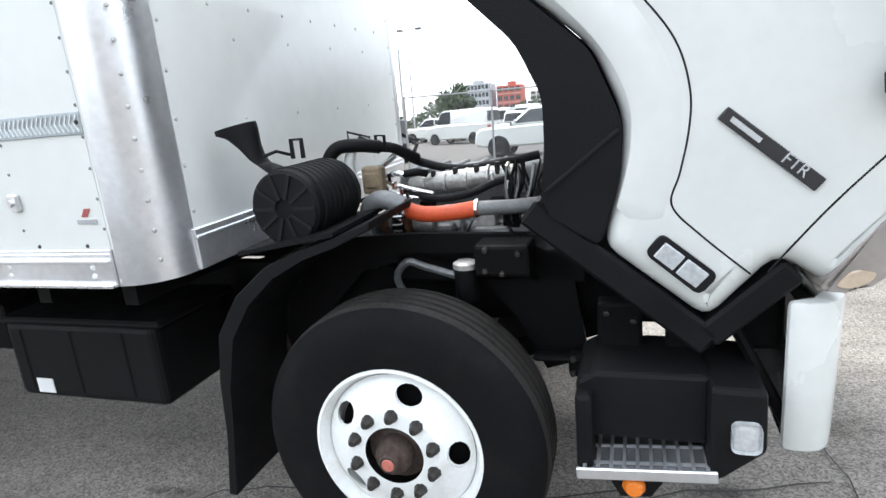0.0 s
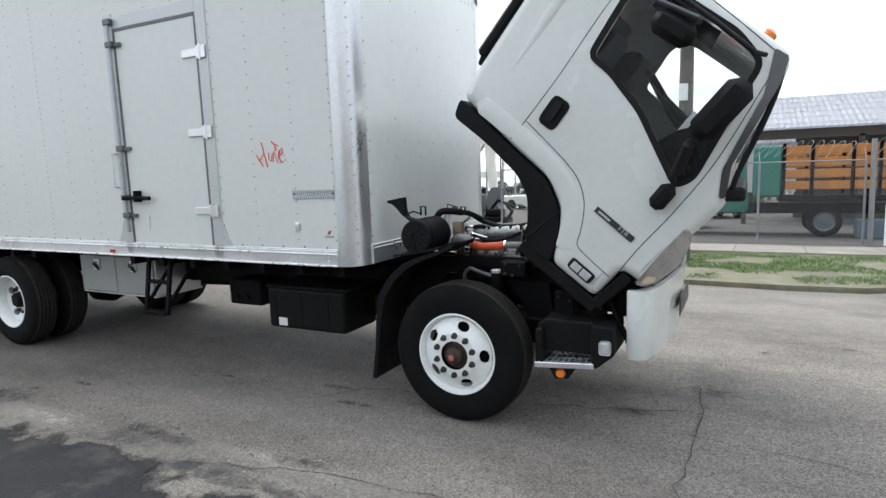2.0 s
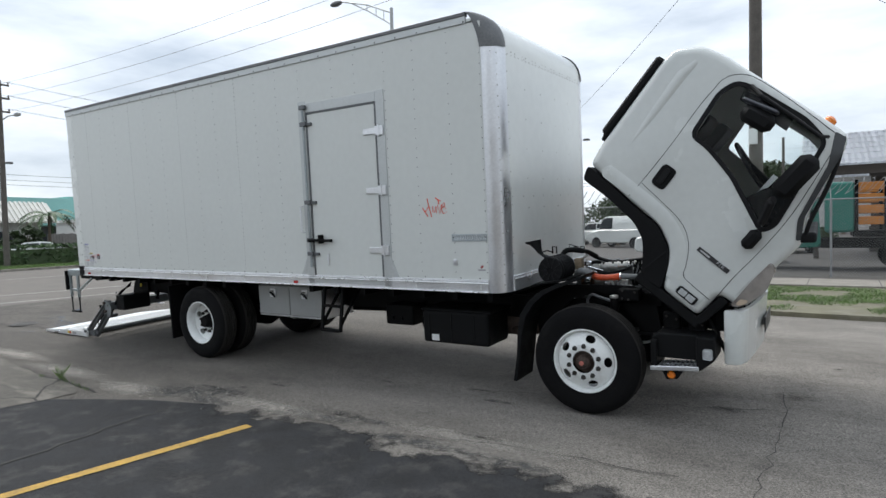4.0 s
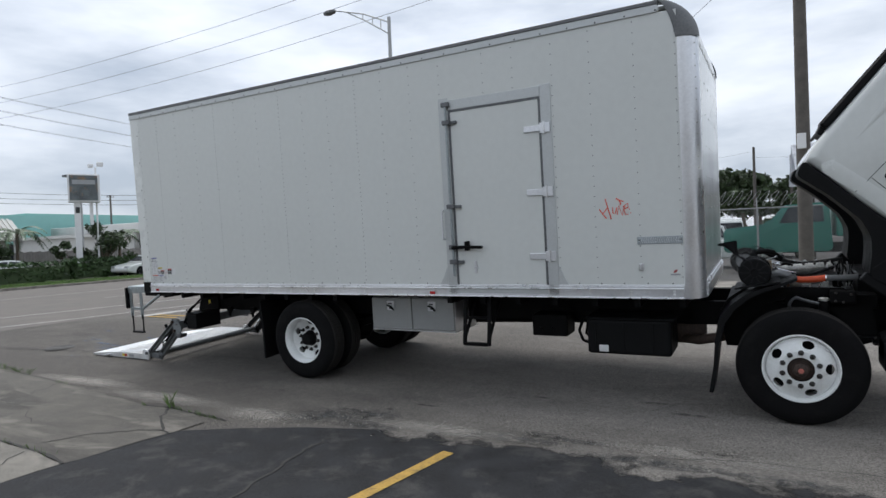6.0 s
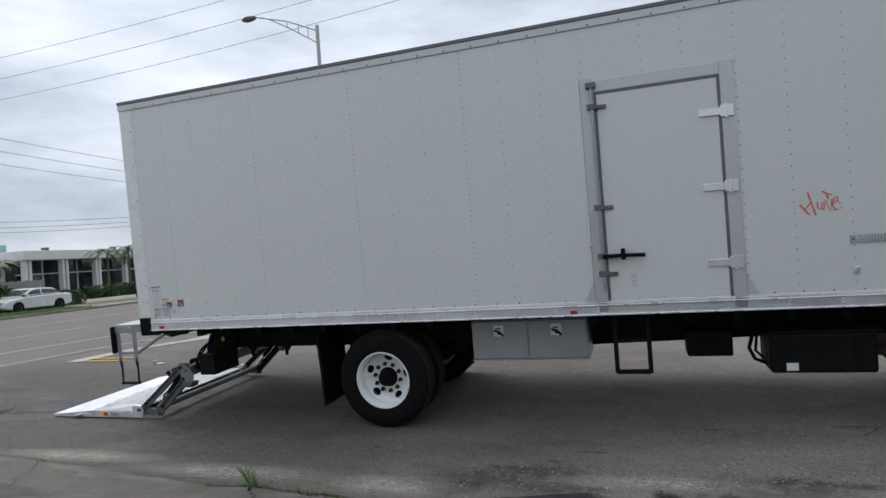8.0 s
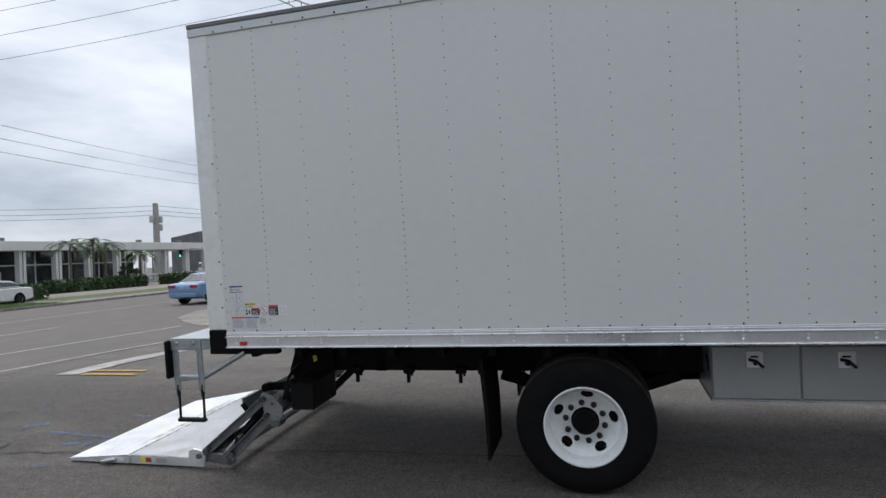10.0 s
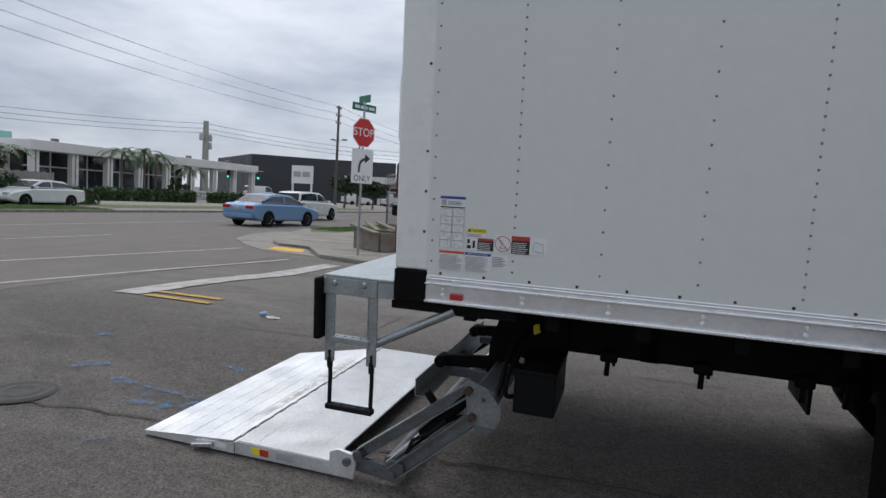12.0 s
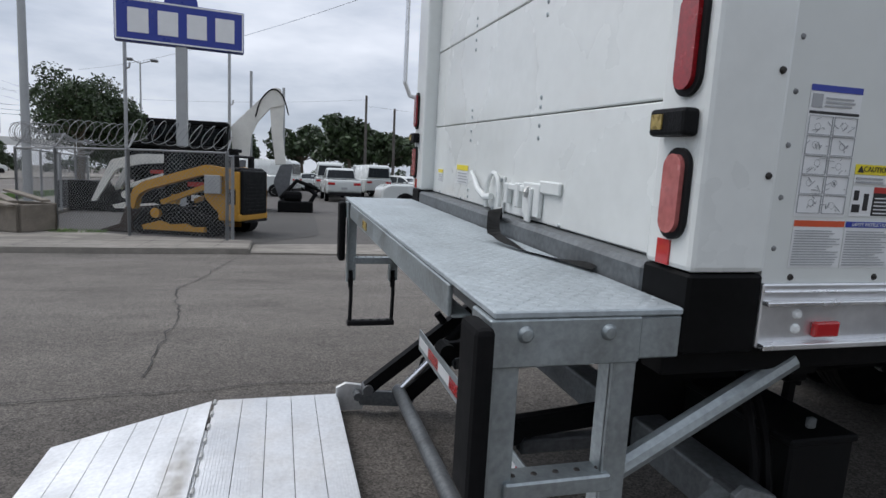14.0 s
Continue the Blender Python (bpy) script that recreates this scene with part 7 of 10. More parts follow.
def end_frame(y, s):
    """Hanging step at one end of the rear step; s: +1 near, -1 far."""
    b = bmesh.new()
    bx(b, -0.392, -0.09, y - 0.006, y + 0.006, 1.10, 1.189, 0.003, 1)
    bx(b, -0.09, 0.0, y + 0.008 * s - 0.008, y + 0.008 * s + 0.008, 1.105, 1.187, 0.003, 1)
    bx(b, -0.392, -0.38, min(y, y + s * 0.1), max(y, y + s * 0.1), 1.10, 1.189, 0.003, 1)
    fr = part("step_frame", b, M_GALV, truck, "galvanised end frame with folding foot step")
    for x in (-0.355, -0.115):
        b = bmesh.new()
        bx(b, x - 0.027, x + 0.027, y + s * 0.008 - 0.004, y + s * 0.008 + 0.004, 0.74, 1.10, 0.002, 1)
        bx(b, x - 0.027, x - 0.020, min(y, y + s * 0.05), max(y, y + s * 0.05), 0.74, 1.10, 0.002, 1)
        part("upright", b, M_GALV, fr, "galvanised upright")
        b = bmesh.new()
        tube(b, [(x, y + s * 0.01, 0.80), (x + 0.004, y + s * 0.012, 0.66), (x, y + s * 0.012, 0.50)], 0.011, 7)
        bx(b, x - 0.013, x + 0.013, y + s * 0.012 - 0.012, y + s * 0.012 + 0.012, 0.70, 0.76, 0.004, 1)
        part("hanger_strap", b, M_SEAL, fr, "black flexible hanger")
        b = bmesh.new()
        yy = y - s * 0.006
        lathe(b, [(0.0, yy - s * 0.010), (0.010, yy - s * 0.009), (0.0155, yy - s * 0.003), (0.016, yy)], (x + 0.03 if x < -0.2 else x - 0.045, 0, 1.162), "y", 14)
        part("bolt_head", b, M_GALV, fr, smooth=True)
    b = bmesh.new()
    beam(b, (-0.345, y + s * 0.02, 0.86), (-0.125, y + s * 0.02, 0.86), 0.06, 0.035, bev=0.004)
    fb = part("foot_bar", b, M_GALV, fr, "perforated galvanised foot bar")
    dots("perforations", [(-0.32 + 0.045 * k, y + s * 0.02, 0.8775, 0, 0, 1) for k in range(5)], 0.007, 0.003, M_NUT, fb, "raised punched holes", 7)
    b = bmesh.new()
    beam(b, (-0.37, y + s * 0.012, 0.495), (-0.10, y + s * 0.012, 0.495), 0.045, 0.03, bev=0.005)
    for k in range(5):
        lathe(b, [(0.009, 0.508), (0.011, 0.514), (0.0, 0.515)], (-0.33 + k * 0.048, y + s * 0.012, 0), "z", 8)
    part("foot_tread", b, M_SEAL, fr, "black studded foot tread")
    b = bmesh.new()
    bx(b, -0.43, -0.393, min(y - s * 0.045, y + s * 0.055), max(y - s * 0.045, y + s * 0.055), 0.86, 1.185, 0.012, 2)
    part("dock_bumper", b, M_RUBBER, fr, "black rubber dock bumper")
    b = bmesh.new()
    tube(b, [(-0.10, y + s * 0.03, 0.86), (0.31, y + s * 0.035, 1.075)], 0.023, 10)
    part("brace", b, M_GALV, fr, "galvanised tubular brace")


end_frame(0.0, 1)
end_frame(W - 0.08, -1)
# loose webbing on the step
bm = bmesh.new()
path = smooth_path([Vector(p) for p in ((0.0, 1.02, 1.235), (-0.03, 0.95, 1.29), (-0.07, 0.86, 1.28), (-0.09, 0.78, 1.225), (-0.07, 0.65, 1.212), (-0.03, 0.50, 1.211), (0.0, 0.33, 1.2095))], 6)
prev = None
for k, p in enumerate(path):
    w = 0.042 * (1 if k < 18 else 0.55)
    q = [bm.verts.new((p[0] - w * 0.8, p[1] - w * 0.2, p[2] + 0.002)), bm.verts.new((p[0] + w * 0.5, p[1] + w * 0.5, p[2] + 0.012 * math.sin(k * 0.4)))]
    if prev:
        bm.faces.new((prev[0], prev[1], q[1], q[0]))
    prev = q
g = bmesh.ops.solidify(bm, geom=bm.faces[:], thickness=0.003)
part("door_pull_strap", bm, M_STRAP, truck, "black webbing pull strap lying on the step")

# lift gate: platform lying on the road
gate = part("lift_gate", bx(bmesh.new(), 0.39, 0.50, 0.185, 2.28, 0.53, 0.645, 0.01), M_GATE, truck, "folding lift gate lowered to the road")
PY0, PY1 = 0.165, 2.30


def deck_z(x):
    return 0.095 if x > -1.07 else 0.095 - (-1.07 - x) * 0.085


bm = bmesh.new()
bx(bm, -1.06, -0.43, PY0, PY0 + 0.03, 0.012, 0.094, 0.003, 1)
bx(bm, -1.06, -0.43, PY1 - 0.03, PY1, 0.012, 0.094, 0.003, 1)
bx(bm, -1.07, -1.04, PY0, PY1, 0.012, 0.090, 0.003, 1)
platform = part("platform", bm, M_DECK, gate, "ribbed aluminium lift platform")
for k in range(5):
    a, b = -1.055 + k * 0.127, -1.055 + (k + 1) * 0.127
    bm = bmesh.new()
    bx(bm, a + 0.0016, b - 0.0016, PY0 + 0.002, PY1 - 0.002, 0.086, 0.098, 0.0006, 1)
    for q in range(9):
        bx(bm, a + 0.008 + q * 0.0132, a + 0.0125 + q * 0.0132, PY0 + 0.004, PY1 - 0.004, 0.098, 0.1005)
    part("deck_plank", bm, M_DECK, platform)
for k in range(6):
    a, b = -1.085 - k * 0.112, -1.085 - (k + 1) * 0.112
    bm = bmesh.new()
    ya = PY1 - (0.30 * k / 6 if k > 0 else 0)
    yb = PY1 - 0.30 * (k + 1) / 6
    for z0, z1 in ((-0.012, 0.0),):
        prism(bm, [(a - 0.0015, PY0), (a - 0.0015, ya), (b + 0.0015, yb), (b + 0.0015, PY0)], 0, 0.012, "xy")
    for v in bm.verts:
        v.co.z = deck_z(v.co.x) - 0.008 + (0.009 if v.co.z > 0.005 else 0.0)
    part("ramp_plank", bm, M_DECK, platform)
bm = bmesh.new()
prism(bm, [(-1.075, 0.012), (-1.75, 0.012), (-1.75, 0.028), (-1.075, 0.082)], PY0, PY0 + 0.02)
prism(bm, [(-1.075, 0.012), (-1.72, 0.012), (-1.72, 0.022), (-1.075, 0.08)], PY0 + 0.02, PY1 - 0.32)
part("ramp_side", bm, M_DECK, platform, "tapered ramp edge")
M_DECKDIRT = soft_stain("brown_deck_dirt", (0.40, 0.36, 0.30), 0.38, 0.8)
for y0, y1, w in ((0.25, 1.4, 0.13), (0.9, 2.25, 0.16), (0.4, 2.1, 0.09)):
    bm = bmesh.new()
    bm.faces.new([bm.verts.new((x, y, deck_z(x) + 0.0035)) for x, y in ((-1.082, y0), (-1.082, y1), (-1.085 - w, y1), (-1.085 - w, y0))])
    part("dirt_film", bm, M_DECKDIRT, platform, "brown dirt along the hinge")
for k in range(15):
    bm = bmesh.new()
    tube(bm, [(-1.07, PY0 + 0.06 + k * 0.145, 0.096), (-1.07, PY0 + 0.105 + k * 0.145, 0.096)], 0.008, 8)
    part("hinge_knuckle", bm, M_CAST, platform)
bm = bmesh.new()
beam(bm, (-1.22, PY0 - 0.02, 0.05), (-1.36, PY0 - 0.03, 0.028), 0.03, 0.03, bev=0.006)
part("ramp_stop", bm, M_CHROME, platform, "bright ramp stop pin")
bm = bmesh.new()
bx(bm, -0.95, -0.83, PY0 - 0.003, PY0, 0.035, 0.075)
pl = part("platform_label", bm, M_LABELYELLOW, platform, "yellow and red warning label")
part("label_half", bx(bmesh.new(), -0.89, -0.83, PY0 - 0.005, PY0 - 0.003, 0.035, 0.075), M_LABELRED, pl)
bm = bmesh.new()
bx(bm, -1.21, -1.13, PY0 - 0.004, PY0 - 0.0005, 0.03, 0.062)
part("platform_label", bm, M_LABELWHITE, platform, "red and white label")
bm = bmesh.new()
bx(bm, -0.78, -0.66, PY0 - 0.003, PY0, 0.035, 0.075)
part("platform_label", bm, M_LABELGREY, platform, "grey printed label")
for y, o in ((PY0, 1), (PY1 - 0.02, -1)):
    bm = bmesh.new()
    prism(bm, [(-0.43, 0.012), (-0.43, 0.15), (-0.38, 0.175), (-0.29, 0.16), (-0.265, 0.10), (-0.28, 0.012)], min(y, y + o * 0.025), max(y, y + o * 0.025), "xz", 0.004)
    part("shackle", bm, M_DECK, gate, "aluminium platform shackle")
    bm = bmesh.new()
    tube(bm, [(-0.315, y - o * 0.02, 0.115), (-0.315, y + o * 0.09, 0.115)], 0.024, 12)
    part("shackle_pin", bm, M_STEEL, gate, "greasy pivot pin")
    bm = bmesh.new()
    prism(bm, [(-0.30, 0.055), (-0.02, 0.025), (0.015, 0.06), (0.005, 0.14), (-0.06, 0.155), (-0.10, 0.115), (-0.26, 0.135), (-0.31, 0.10)], min(y + o * 0.03, y + o * 0.06), max(y + o * 0.03, y + o * 0.06), "xz", 0.004)
    part("link_plate", bm, M_GATE, gate, "galvanised link plate")
    # parallel arms: channel sections, galvanised on the near side, black on the far
    for p, q, h in (((-0.26, 0.15), (0.372, 0.640), 0.062), ((-0.06, 0.075), (0.395, 0.475), 0.080)):
        yy = y + o * 0.05
        away = Vector((-(q[1] - p[1]), q[0] - p[0])).normalized() * h * 0.47
        bm = bmesh.new()
        beam(bm, (p[0], yy + o * 0.022, p[1]), (q[0], yy + o * 0.022, q[1]), 0.008, h)
        for e in (1, -1):
            beam(bm, (p[0] + e * away.x, yy, p[1] + e * away.y), (q[0] + e * away.x, yy, q[1] + e * away.y), 0.056, 0.008)
        arm = part("lift_arm", bm, M_ARM if o > 0 else M_BLACK, gate, "channel lift arm, galvanised grey near side, black far side")
        for c in (p, q):
            bm = bmesh.new()
            tube(bm, [(c[0], yy - 0.045, c[1]), (c[0], yy + 0.045, c[1])], 0.030, 14)
            part("pivot_pin", bm, M_STEEL, arm, "greasy pivot pin")
    yy = y + o * 0.075
    bm = bmesh.new()
    tube(bm, [(-0.10, yy, 0.12), (0.10, yy, 0.32)], 0.018, 10)
    ram = part("hydraulic_ram", bm, M_CHROME, gate, "hydraulic ram beside the arm", smooth=True)
    bm = bmesh.new()
    tube(bm, [(0.10, yy, 0.32), (0.36, yy, 0.58)], 0.032, 12)
    part("cylinder", bm, M_BLACK, ram, "black ram cylinder", smooth=True)
    bm = bmesh.new()
    tube(bm, [(0.02, yy - o * 0.02, 0.20), (0.06, yy - o * 0.05, 0.30), (0.16, yy - o * 0.05, 0.36), (0.24, yy - o * 0.04, 0.44)], 0.010, 7)
    part("hose", bm, M_SEAL, ram)
    bm = bmesh.new()
    prism(bm, [(0.34, 0.675), (0.37, 0.695), (0.465, 0.66), (0.542, 0.565), (0.540, 0.50), (0.515, 0.452), (0.415, 0.455), (0.365, 0.49), (0.36, 0.56)], min(y, y + o * 0.016), max(y, y + o * 0.016), "xz", 0.003)
    pv = part("pivot_plate", bm, M_ARM, gate, "galvanised pivot plate")
    bm = bmesh.new()
    prism(bm, [(0.40, 0.452), (0.515, 0.450), (0.488, 0.392), (0.414, 0.392)], min(y + o * 0.01, y + o * 0.13), max(y + o * 0.01, y + o * 0.13), "xz", 0.006)
    part("lower_bracket", bm, M_STEEL, pv, "dark steel lower bracket")
    for q in ((0.372, 0.640), (0.395, 0.50), (0.45, 0.60)):
        bm = bmesh.new()
        tube(bm, [(q[0], y - o * (0.03 if q[0] < 0.4 else 0.006), q[1]), (q[0], y + o * 0.02, q[1])], 0.022 if q[0] < 0.4 else 0.010, 14)
        part("pin_head", bm, M_HUB, pv, "rusty pin head")
    bm = bmesh.new()
    tube(bm, [(0.165, y + o * 0.05, 0.525), (0.150, y + o * 0.05, 0.545), (0.125, y + o * 0.05, 0.575)], 0.022, 10)
    part("rubber_stop", bm, M_RUBBER, gate, "black rubber stop")
bm = bmesh.new()
tube(bm, [(-0.08, PY0 + 0.06, 0.125), (-0.08, PY1 - 0.06, 0.125)], 0.037, 14)
part("torsion_tube", bm, M_GATE, gate, "grey galvanised torsion tube", smooth=True)
# black plates on the chassis that carry the gate
for y, o in ((0.72, 1), (1.73, -1)):
    bm = bmesh.new()
    prism(bm, [(0.335, 0.50), (0.41, 0.485), (0.54, 0.62), (0.80, 0.76), (0.80, 1.04), (0.52, 1.04), (0.40, 0.92), (0.345, 0.76)], min(y - 0.04, y), max(y - 0.04, y), "xz", 0.006)
    mf = part("mount_plate", bm, M_BLACK, gate, "black mounting plate on the chassis")
    bm = bmesh.new()
    beam(bm, (0.005, y + o * 0.1, 0.565), (0.40, y + o * 0.1, 0.60), 0.05, 0.075, bev=0.008)
    tube(bm, [(0.01, y + o * 0.05, 0.565), (0.01, y + o * 0.15, 0.565)], 0.04, 14)
    part("support_arm", bm, M_BLACK, gate, "black support arm of the underrun bar")
    bm = bmesh.new()
    beam(bm, (0.05, y + o * 0.1, 0.50), (0.40, y + o * 0.1, 0.50), 0.05, 0.05, bev=0.006)
    part("support_arm", bm, M_STEEL, gate, "dark grey lower support arm")
bm = bmesh.new()
bx(bm, 0.60, 0.72, 0.76, 1.70, 0.80, 0.98, 0.01)
part("mount_beam", bm, M_BLACK, gate, "black cross beam")
bm = bmesh.new()
bx(bm, 0.585, 0.80, 0.245, 0.70, 0.525, 0.748, 0.008, 1)
pump = part("pump_box", bm, M_PLASTIC, gate, "black hydraulic pump box")
part("pump_lid", bx(bmesh.new(), 0.575, 0.806, 0.238, 0.705, 0.742, 0.764, 0.005, 1), M_PLASTIC, pump)
part("pump_latch", bx(bmesh.new(), 0.61, 0.635, 0.225, 0.242, 0.80, 0.83, 0.004, 1), M_GATE, pump, "bright latch")
bm = bmesh.new()
prism(bm, [(0.60, 0.90), (0.635, 0.91), (0.645, 0.86), (0.61, 0.845)], 0.655, 0.667)
part("gate_label", bm, M_LABELYELLOW, gate, "yellow warning label")
bm = bmesh.new()
beam(bm, (-0.20, 0.55, 1.07), (-0.20, 2.0, 1.07), 0.06, 0.05, bev=0.004)
beam(bm, (0.12, 0.3, 1.04), (0.12, 2.1, 1.04), 0.08, 0.08, bev=0.004)
part("step_beam", bm, M_GATE, step_deck, "galvanised cross beam under the step")
# underrun bar: an angle across the back, taped red and white
bm = bmesh.new()
bx(bm, -0.030, -0.022, 0.44, 2.0, 0.455, 0.555, 0.002, 1)
bx(bm, -0.030, 0.055, 0.44, 2.0, 0.447, 0.455, 0.002, 1)
ub = part("underrun_bar", bm, M_GALV, gate, "galvanised underrun bar")
for k in range(8):
    part("reflective_tape", bx(bmesh.new(), -0.0325, -0.0305, 0.46 + k * 0.19, 0.46 + (k + 1) * 0.19 - 0.002, 0.475, 0.525), M_RED if k % 2 == 0 else M_LABELWHITE, ub, "red and white reflective tape")
bm = bmesh.new()
tube(bm, [Vector(p) for p in smooth_path([Vector(p) for p in ((0.60, 0.5, 0.9), (0.53, 0.35, 0.80), (0.50, 0.27, 0.62), (0.40, 0.26, 0.48), (0.24, 0.25, 0.42), (0.0, 0.24, 0.2))])], 0.013, 7)
tube(bm, [Vector(p) for p in smooth_path([Vector(p) for p in ((0.62, 0.5, 0.95), (0.56, 0.32, 0.76), (0.54, 0.27, 0.66), (0.55, 0.27, 0.60), (0.60, 0.32, 0.60))])], 0.013, 7)
part("hydraulic_hose", bm, M_BLACK, gate, "black hydraulic hoses")


# ---- printed labels at the rear of the side ----
def label_plate(x0, x1, z0, z1, material, label, lift=0.0015, parent=None, name="instruction_label"):
    b = bmesh.new()
    bx(b, x0, x1, -lift, -lift + 0.001, z0, z1)
    return part(name, b, material, parent or truck, label)


def bars(parent, x0, x1, z0, z1, n, material, fill=0.5, seed=1):
    rnd = random.Random(seed)
    h = (z1 - z0) / n
    for k in range(n):
        label_plate(x0, x0 + (x1 - x0) * rnd.uniform(0.7, 1.0), z0 + h * k, z0 + h * (k + fill), material, "", 0.0035, parent, "text_bar")


sheet = label_plate(0.225, 0.35, 1.385, 1.637, M_LABELWHITE, "white operating instructions label with small drawings")
label_plate(0.225, 0.35, 1.625, 1.637, M_LABELBLUE, "", 0.0025, sheet, "label_band")
label_plate(0.227, 0.348, 1.583, 1.588, M_LABELBLACK, "", 0.0025, sheet, "label_band")
label_plate(0.230, 0.255, 1.594, 1.620, M_LABELGREY, "", 0.0025, sheet, "grey_square")
bars(sheet, 0.262, 0.345, 1.597, 1.618, 3, M_LABELGREY, 0.5, 3)
for i in range(2):
    for j in range(5):
        x0, z0 = 0.229 + i * 0.061, 1.392 + j * 0.038
        b = bmesh.new()
        for q in ((x0, z0, x0 + 0.056, z0), (x0, z0 + 0.035, x0 + 0.056, z0 + 0.035), (x0, z0, x0, z0 + 0.035), (x0 + 0.056, z0, x0 + 0.056, z0 + 0.035)):
            beam(b, (q[0], -0.003, q[1]), (q[2], -0.003, q[3]), 0.0012, 0.0012)
        dr = random.Random(i * 7 + j)
        cx, cz = x0 + dr.uniform(0.018, 0.034), z0 + dr.uniform(0.014, 0.022)
        lathe(b, [(0.0062, -0.003), (0.0072, -0.003)], (cx, 0, cz), "y", 12)
        for q in range(5):
            ax, az = x0 + dr.uniform(0.008, 0.048), z0 + dr.uniform(0.006, 0.03)
            beam(b, (ax, -0.003, az), (min(ax + dr.uniform(-0.016, 0.016), x0 + 0.052), -0.003, min(max(az + dr.uniform(-0.012, 0.012), z0 + 0.003), z0 + 0.032)), 0.001, 0.0012)
        part("drawing", b, M_LABELGREY, sheet, "small line drawing", kind="stuff")
for x0, x1, band, seed in ((0.229, 0.354, M_LABELORANGE, 5), (0.358, 0.485, M_LABELBLUE, 6)):
    s = label_plate(x0, x1, 1.282, 1.377, M_LABELWHITE, "white printed safety label with a coloured heading")
    label_plate(x0, x1, 1.365, 1.377, band, "", 0.0025, s, "label_band")
    bars(s, x0 + 0.004, x1 - 0.004, 1.287, 1.361, 14, M_LABELGREY, 0.35, seed)
words("heading", "SAFETY INSTRUCTIONS", 0.0095, pose(0.4215, -0.0045, 1.371, 90, 0, 0), M_LABELWHITE, truck, 0.0003)
s = label_plate(0.488, 0.567, 1.318, 1.372, M_LABELWHITE, "white printed capacity label")
bars(s, 0.493, 0.562, 1.322, 1.370, 6, M_LABELGREY, 0.5, 8)
s = label_plate(0.362, 0.458, 1.472, 1.492, M_LABELYELLOW, "yellow caution label")
words("caution_word", "CAUTION", 0.0155, pose(0.416, -0.003, 1.4825, 90, 0, 0), M_LABELBLACK, s, 0.0003)
b = bmesh.new()
prism(b, [(0.367, 1.476), (0.383, 1.476), (0.375, 1.489)], -0.003, -0.0015)
part("warning_triangle", b, M_LABELBLACK, s)
s = label_plate(0.362, 0.458, 1.453, 1.471, M_LABELWHITE, "white caution text label")
bars(s, 0.366, 0.45, 1.455, 1.470, 2, M_LABELGREY, 0.5, 9)
s = label_plate(0.362, 0.495, 1.388, 1.448, M_LABELWHITE, "red, black and white warning label")
label_plate(0.418, 0.495, 1.436, 1.448, M_LABELRED, "", 0.0025, s, "label_band")
label_plate(0.418, 0.495, 1.390, 1.436, M_LABELBLACK, "", 0.0025, s, "label_panel")
bars(s, 0.422, 0.49, 1.394, 1.432, 5, M_LABELWHITE, 0.3, 10)
for x0, z0, w, h in ((0.368, 1.42, 0.012, 0.02), (0.366, 1.396, 0.02, 0.016), (0.394, 1.40, 0.012, 0.034)):
    label_plate(x0, x0 + w, z0, z0 + h, M_LABELBLACK, "", 0.0025, s, "pictogram")
s = label_plate(0.500, 0.745, 1.388, 1.470, M_LABELWHITE, "white pictogram label with a red prohibition ring")
b = bmesh.new()
lathe(b, [(0.0345, -0.0035), (0.0375, -0.0035)], (0.540, 0, 1.429), "y", 32)
beam(b, (0.516, -0.0035, 1.454), (0.564, -0.0035, 1.404), 0.001, 0.003)
part("prohibition_ring", b, M_LABELRED, s, "red prohibition ring")
label_plate(0.580, 0.665, 1.450, 1.470, M_LABELRED, "", 0.0025, s, "label_band")
label_plate(0.580, 0.665, 1.388, 1.450, M_LABELBLACK, "", 0.0025, s, "label_panel")
bars(s, 0.585, 0.66, 1.393, 1.446, 6, M_LABELWHITE, 0.3, 11)
b = bmesh.new()
for q in ((0.52, 1.41, 0.56, 1.41), (0.52, 1.41, 0.535, 1.425), (0.535, 1.425, 0.535, 1.445), (0.68, 1.41, 0.73, 1.40), (0.68, 1.41, 0.69, 1.45), (0.73, 1.40, 0.725, 1.44), (0.69, 1.45, 0.725, 1.44)):
    beam(b, (q[0], -0.0035, q[1]), (q[2], -0.0035, q[3]), 0.0015, 0.002)
part("drawing", b, M_LABELGREY, s, "thin line drawing")


# ---- surroundings: materials ----
M_POLE = shader("weathered_timber_pole", (0.10, 0.09, 0.08), 0.9, vary=0.3, scale=6, bump=0.3)
M_GREYPOLE = shader("galvanised_lamp_pole", (0.36, 0.37, 0.37), 0.5, 0.4, vary=0.1, scale=4)
M_CONCPOLE = shader("concrete_pole", (0.30, 0.29, 0.27), 0.85, vary=0.15, scale=2)
M_WIRE = shader("dark_cable", (0.03, 0.03, 0.032), 0.6)
M_CHAIN = shader("galvanised_chain_link", (0.25, 0.255, 0.258), 0.55, 0.35, vary=0.15, scale=3)
M_STOPRED = shader("stop_sign_red", (0.50, 0.012, 0.015), 0.4, vary=0.06, scale=5)
M_SIGNWHITE = shader("sign_white", (0.72, 0.72, 0.72), 0.4, vary=0.04, scale=5)
M_SIGNGREEN = shader("sign_green", (0.0, 0.14, 0.075), 0.4, vary=0.06, scale=5)
M_SIGNBLUE = shader("sign_royal_blue", (0.012, 0.03, 0.26), 0.35, vary=0.06, scale=3)
M_LEAF = shader("tree_leaves", (0.030, 0.052, 0.016), 0.6, vary=0.3, scale=1.5, island=0.5)
